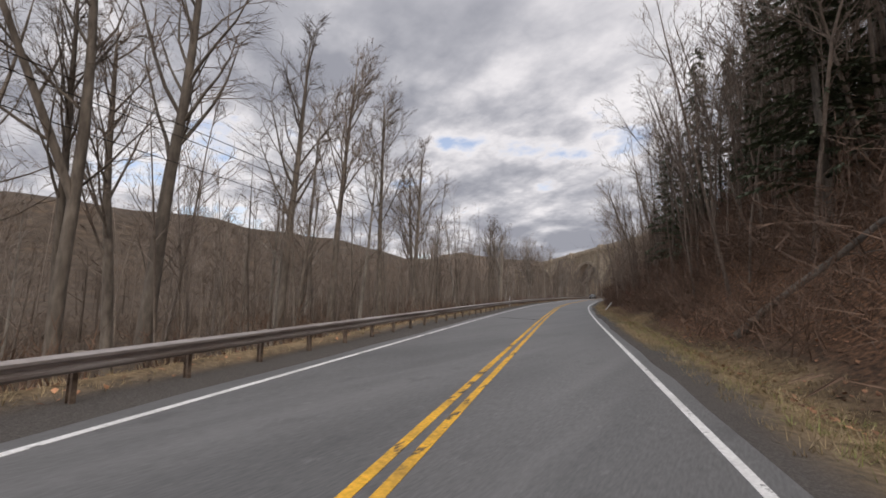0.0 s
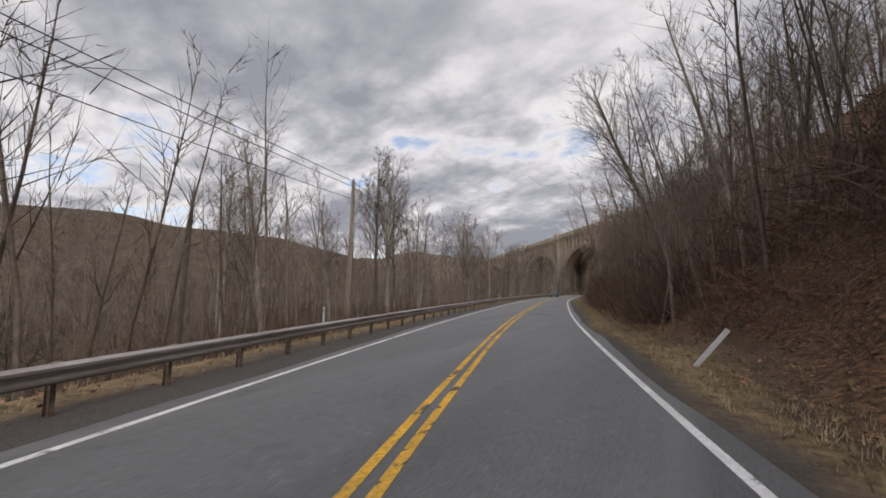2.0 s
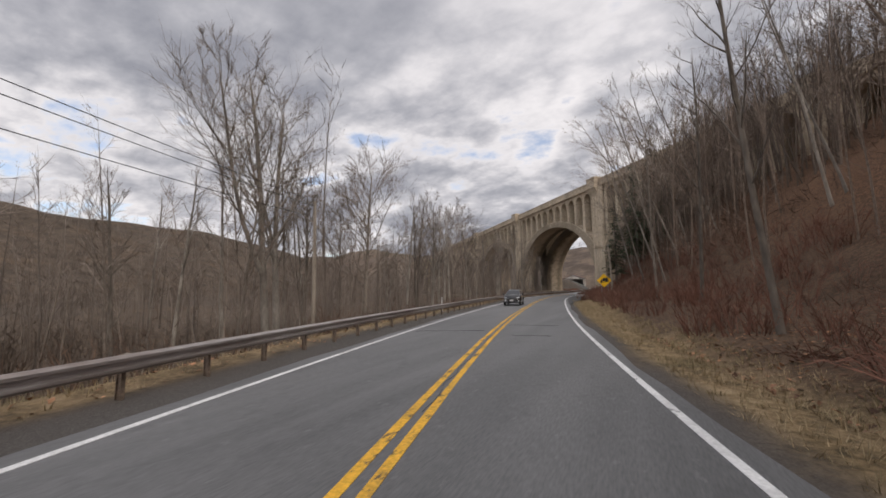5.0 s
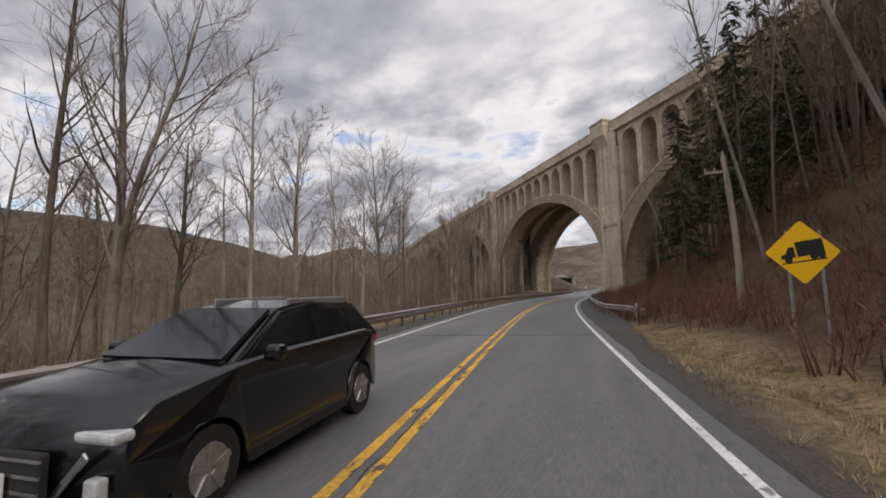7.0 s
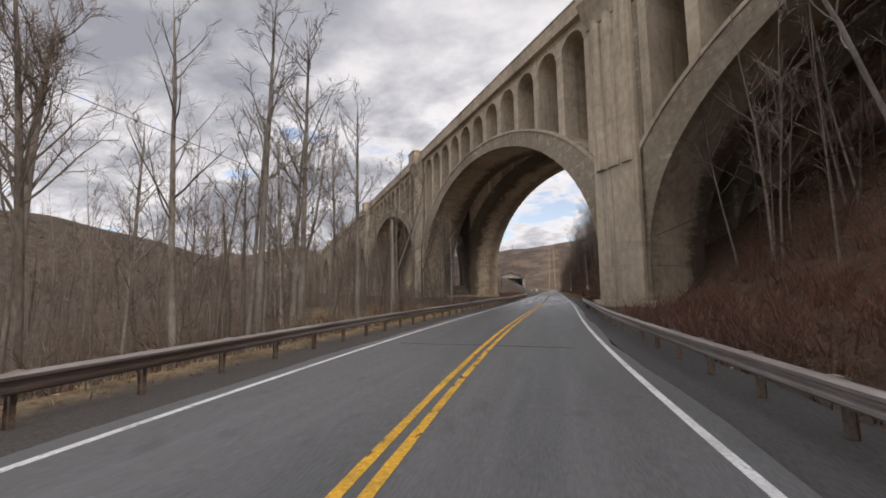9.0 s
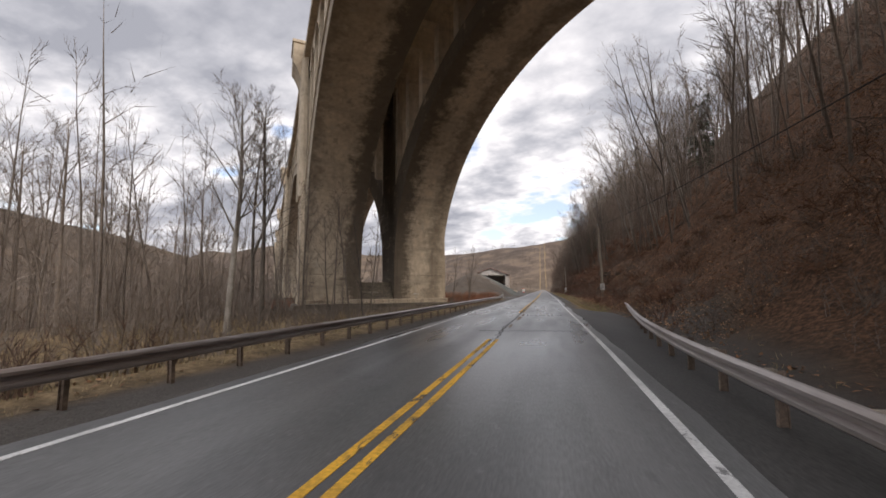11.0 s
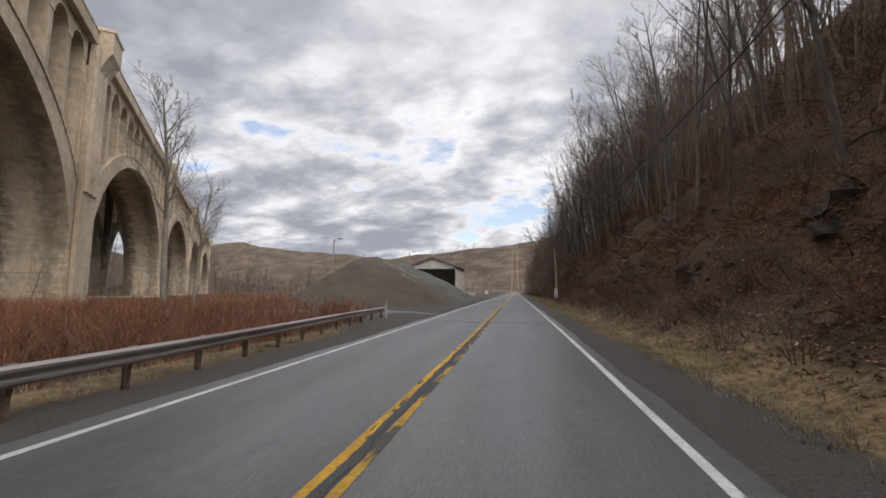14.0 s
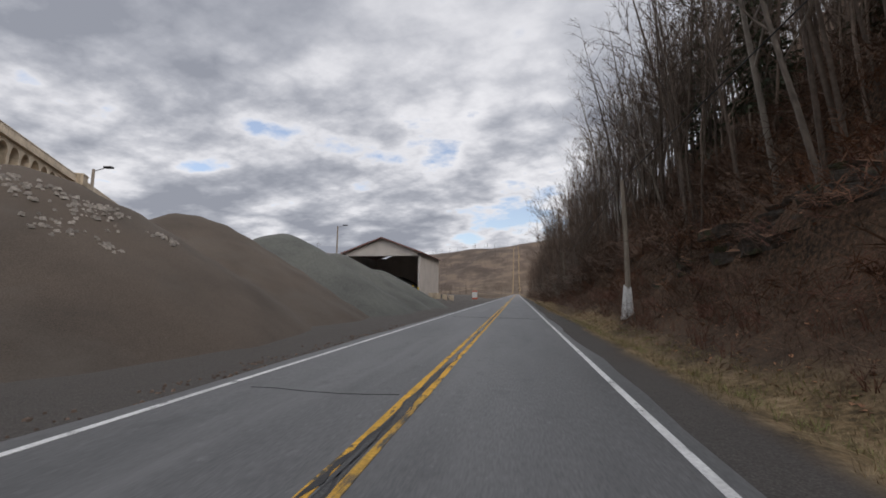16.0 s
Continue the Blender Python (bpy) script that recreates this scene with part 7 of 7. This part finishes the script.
spread_out("roadside_thicket", HAZE, x_, y_, G.uniform(0.55, 1.25, len(x_)), M_UMBER, "crowd of slender leafless trees close to the road", "woods", G, tilt=0.10)
# the bank on the inside of the bend: growth that hangs out over the verge
x_, y_ = band(290, -252, -212, 6.6, 10.0, 1.0)
spread_out("bend_brush", TANGLE + TALLBUSH, x_, y_, G.uniform(0.8, 1.4, len(x_)), M_BRUSH, "dense brown brush hanging over the verge at the bend", "brush", G, tilt=0.25)
x_, y_ = band(95, -256, -212, 7.0, 11.0, 1.0)
spread_out("bend_thicket", HAZE, x_, y_, G.uniform(0.45, 0.95, len(x_)), M_TWIG, "slender leafless trees crowding the bend", "woods", G, tilt=0.14)
x_, y_ = band(300, -172, -112, 13, 36, 1.0)
x_, y_ = off_piers(x_, y_)
keep = x_ > 15.5
spread_out("slope_thicket", HAZE, x_[keep], y_[keep], G.uniform(1.0, 1.5, keep.sum()), M_TWIG, "dark crowded leafless trees below the viaduct on the slope", "woods", G, tilt=0.08)
MID = []
for meshes_, _h in (HILL[1], HILL[3], SLIM[0], SLIM[2], TALL[1]):
    vv, ff, o_ = [], [], 0
    for me_ in meshes_:
        vv += [tuple(v_.co) for v_ in me_.vertices]
        ff += [tuple(o_ + k for k in p_.vertices) for p_ in me_.polygons]
        o_ += len(me_.vertices)
    MID.append(template_arrays(vv, ff))
x_, y_ = off_piers(*band(44, -304, 160, 12, 40, 1.0))
spread_out("hillside_trees", MID, x_, y_, G.uniform(0.7, 1.15, len(x_)), M_TWIG, "crowded leafless trees up the hillside", "woods", G, tilt=0.08)
x_, y_ = off_piers(*band(26, -20, 120, 14, 26, 1.0))
spread_out("hillside_trees", MID, x_, y_, G.uniform(0.8, 1.2, len(x_)), M_TWIG, "crowded leafless trees along the hillside foot", "woods", G, tilt=0.08)
x_, y_ = off_piers(*band(60, -318, -50, -12, -50, 1.0))
qx_ = q_[0, 0] * x_ + q_[0, 1] * y_ + q_[0, 3]
x_, y_ = x_[qx_ < -2.5], y_[qx_ < -2.5]
spread_out("valley_trees", MID, x_, y_, G.uniform(0.7, 1.15, len(x_)), M_PALETWIG, "crowded thin leafless trees on the valley floor", "woods", G, tilt=0.05)
x_, y_ = band(420, -300, 200, 42, 110, 1.0)
x_, y_ = off_piers(x_, y_)
spread_out("upper_hillside_woods", FAR, x_, y_, G.uniform(0.7, 1.2, len(x_)), M_FARTWIG, "bare winter woods high on the hillside", "woods", G)


# ---------------------------------------------------------------- rock outcrops and logs on the bank
def slab_mesh(rnd, sx, sy, sz):
    """One broken layer of rock: a block with chipped, uneven faces."""
    bm = bmesh.new()
    box(bm, (-sx, -sy, 0), (sx, sy, sz))
    bmesh.ops.subdivide_edges(bm, edges=bm.edges, cuts=4, use_grid_fill=True)
    off = Vector((rnd.uniform(0, 50), rnd.uniform(0, 50), rnd.uniform(0, 50)))
    for v_ in bm.verts:
        p = v_.co
        k = noise.noise_vector(p * 0.8 + off) * 0.34 + noise.noise_vector(p * 2.6 + off) * 0.16
        c = noise.cell(Vector((p.x * 1.2, p.y * 1.6, 0)) + off) * 0.12
        v_.co = p + Vector((k.x + (c if p.x < 0 else 0), k.y, k.z * 0.75))
    return bm


def rock(x, y, sx, sy, sz, seed):
    rnd = random.Random(seed)
    g = on_ground(x, y)
    r = thing("rock_ledge", pose(g.x + sx * 0.75, g.y, g.z - 0.5, rnd.uniform(-12, 12), rnd.uniform(-8, 8), rnd.uniform(-24, 24)), "dark mossy rock ledge breaking out of the leafy bank", "rock", "rock ledges")
    z = 0.0
    for i in range(rnd.randint(2, 4)):
        h = sz * rnd.uniform(0.3, 0.6)
        bm = slab_mesh(rnd, sx * rnd.uniform(0.8, 1.1), sy * rnd.uniform(0.6, 1.05), h)
        bmesh.ops.translate(bm, verts=bm.verts, vec=(i * rnd.uniform(0.12, 0.4) + rnd.uniform(-0.12, 0.12), rnd.uniform(-0.35, 0.35) * sy, z))
        part("stone", bm, M_ROCK, r)
        z += h * 0.93


rk = random.Random(5)
for i_ in range(46):
    y_ = -46 + i_ * 2.3 + rk.uniform(-1.2, 1.2)
    l_ = rk.choice((9.6, 10.3, 13.8, 14.5)) + rk.uniform(-0.4, 0.4)
    s_ = rk.uniform(0.45, 1.0)
    rock(float(road_x(y_)) + l_, y_, s_ * rk.uniform(0.7, 1.0), s_ * rk.uniform(1.3, 2.2), s_ * rk.uniform(0.6, 0.95), rk.randint(1, 90))


for i_ in range(30):
    y_ = -45 + i_ * 2.6 + rk.uniform(-0.8, 0.8)
    l_ = 10.6 + 0.9 * math.sin(y_ * 0.21 + 1.0) + rk.uniform(-0.3, 0.3)
    s_ = rk.uniform(0.75, 1.15)
    rock(float(road_x(y_)) + l_, y_, s_ * 0.9, s_ * rk.uniform(1.5, 2.1), s_ * rk.uniform(0.7, 1.0), rk.randint(100, 190))


def fallen_log(a, b, r, label):
    a, b = Vector(a), Vector(b)
    v, f = [], []
    rnd = random.Random(int(a.y))
    pts = [a.lerp(b, i / 6) + Vector((rnd.uniform(-0.1, 0.1), rnd.uniform(-0.1, 0.1), rnd.uniform(-0.08, 0.08))) for i in range(7)]
    tube(v, f, pts, [r * (1 - 0.09 * i) for i in range(7)], 8)
    for i in (2, 3, 4, 5):
        tube(v, f, grow(rnd, pts[i], side_way(rnd, (b - a).normalized(), 0.8), 1.1, 2, 0.1, 0.1), [r * 0.3, r * 0.2, 0], 4)
    tagged(mesh_object("fallen_log", v, f, M_BARK, True), label, "log", "fallen logs")


fallen_log(on_ground(39.8, -295.5, 0.1), on_ground(45.0, -296.5, 1.0), 0.13, "pale dead trunk fallen down the brushy bank")
fallen_log(on_ground(12.0, -52.0, 0.15), on_ground(15.5, -56.0, 0.3), 0.12, "grey dead trunk lying on the leafy bank")
fallen_log(on_ground(11.0, -8.0, 0.5), on_ground(13.0, 0.0, 0.5), 0.09, "grey dead trunk lying on the rocky bank")
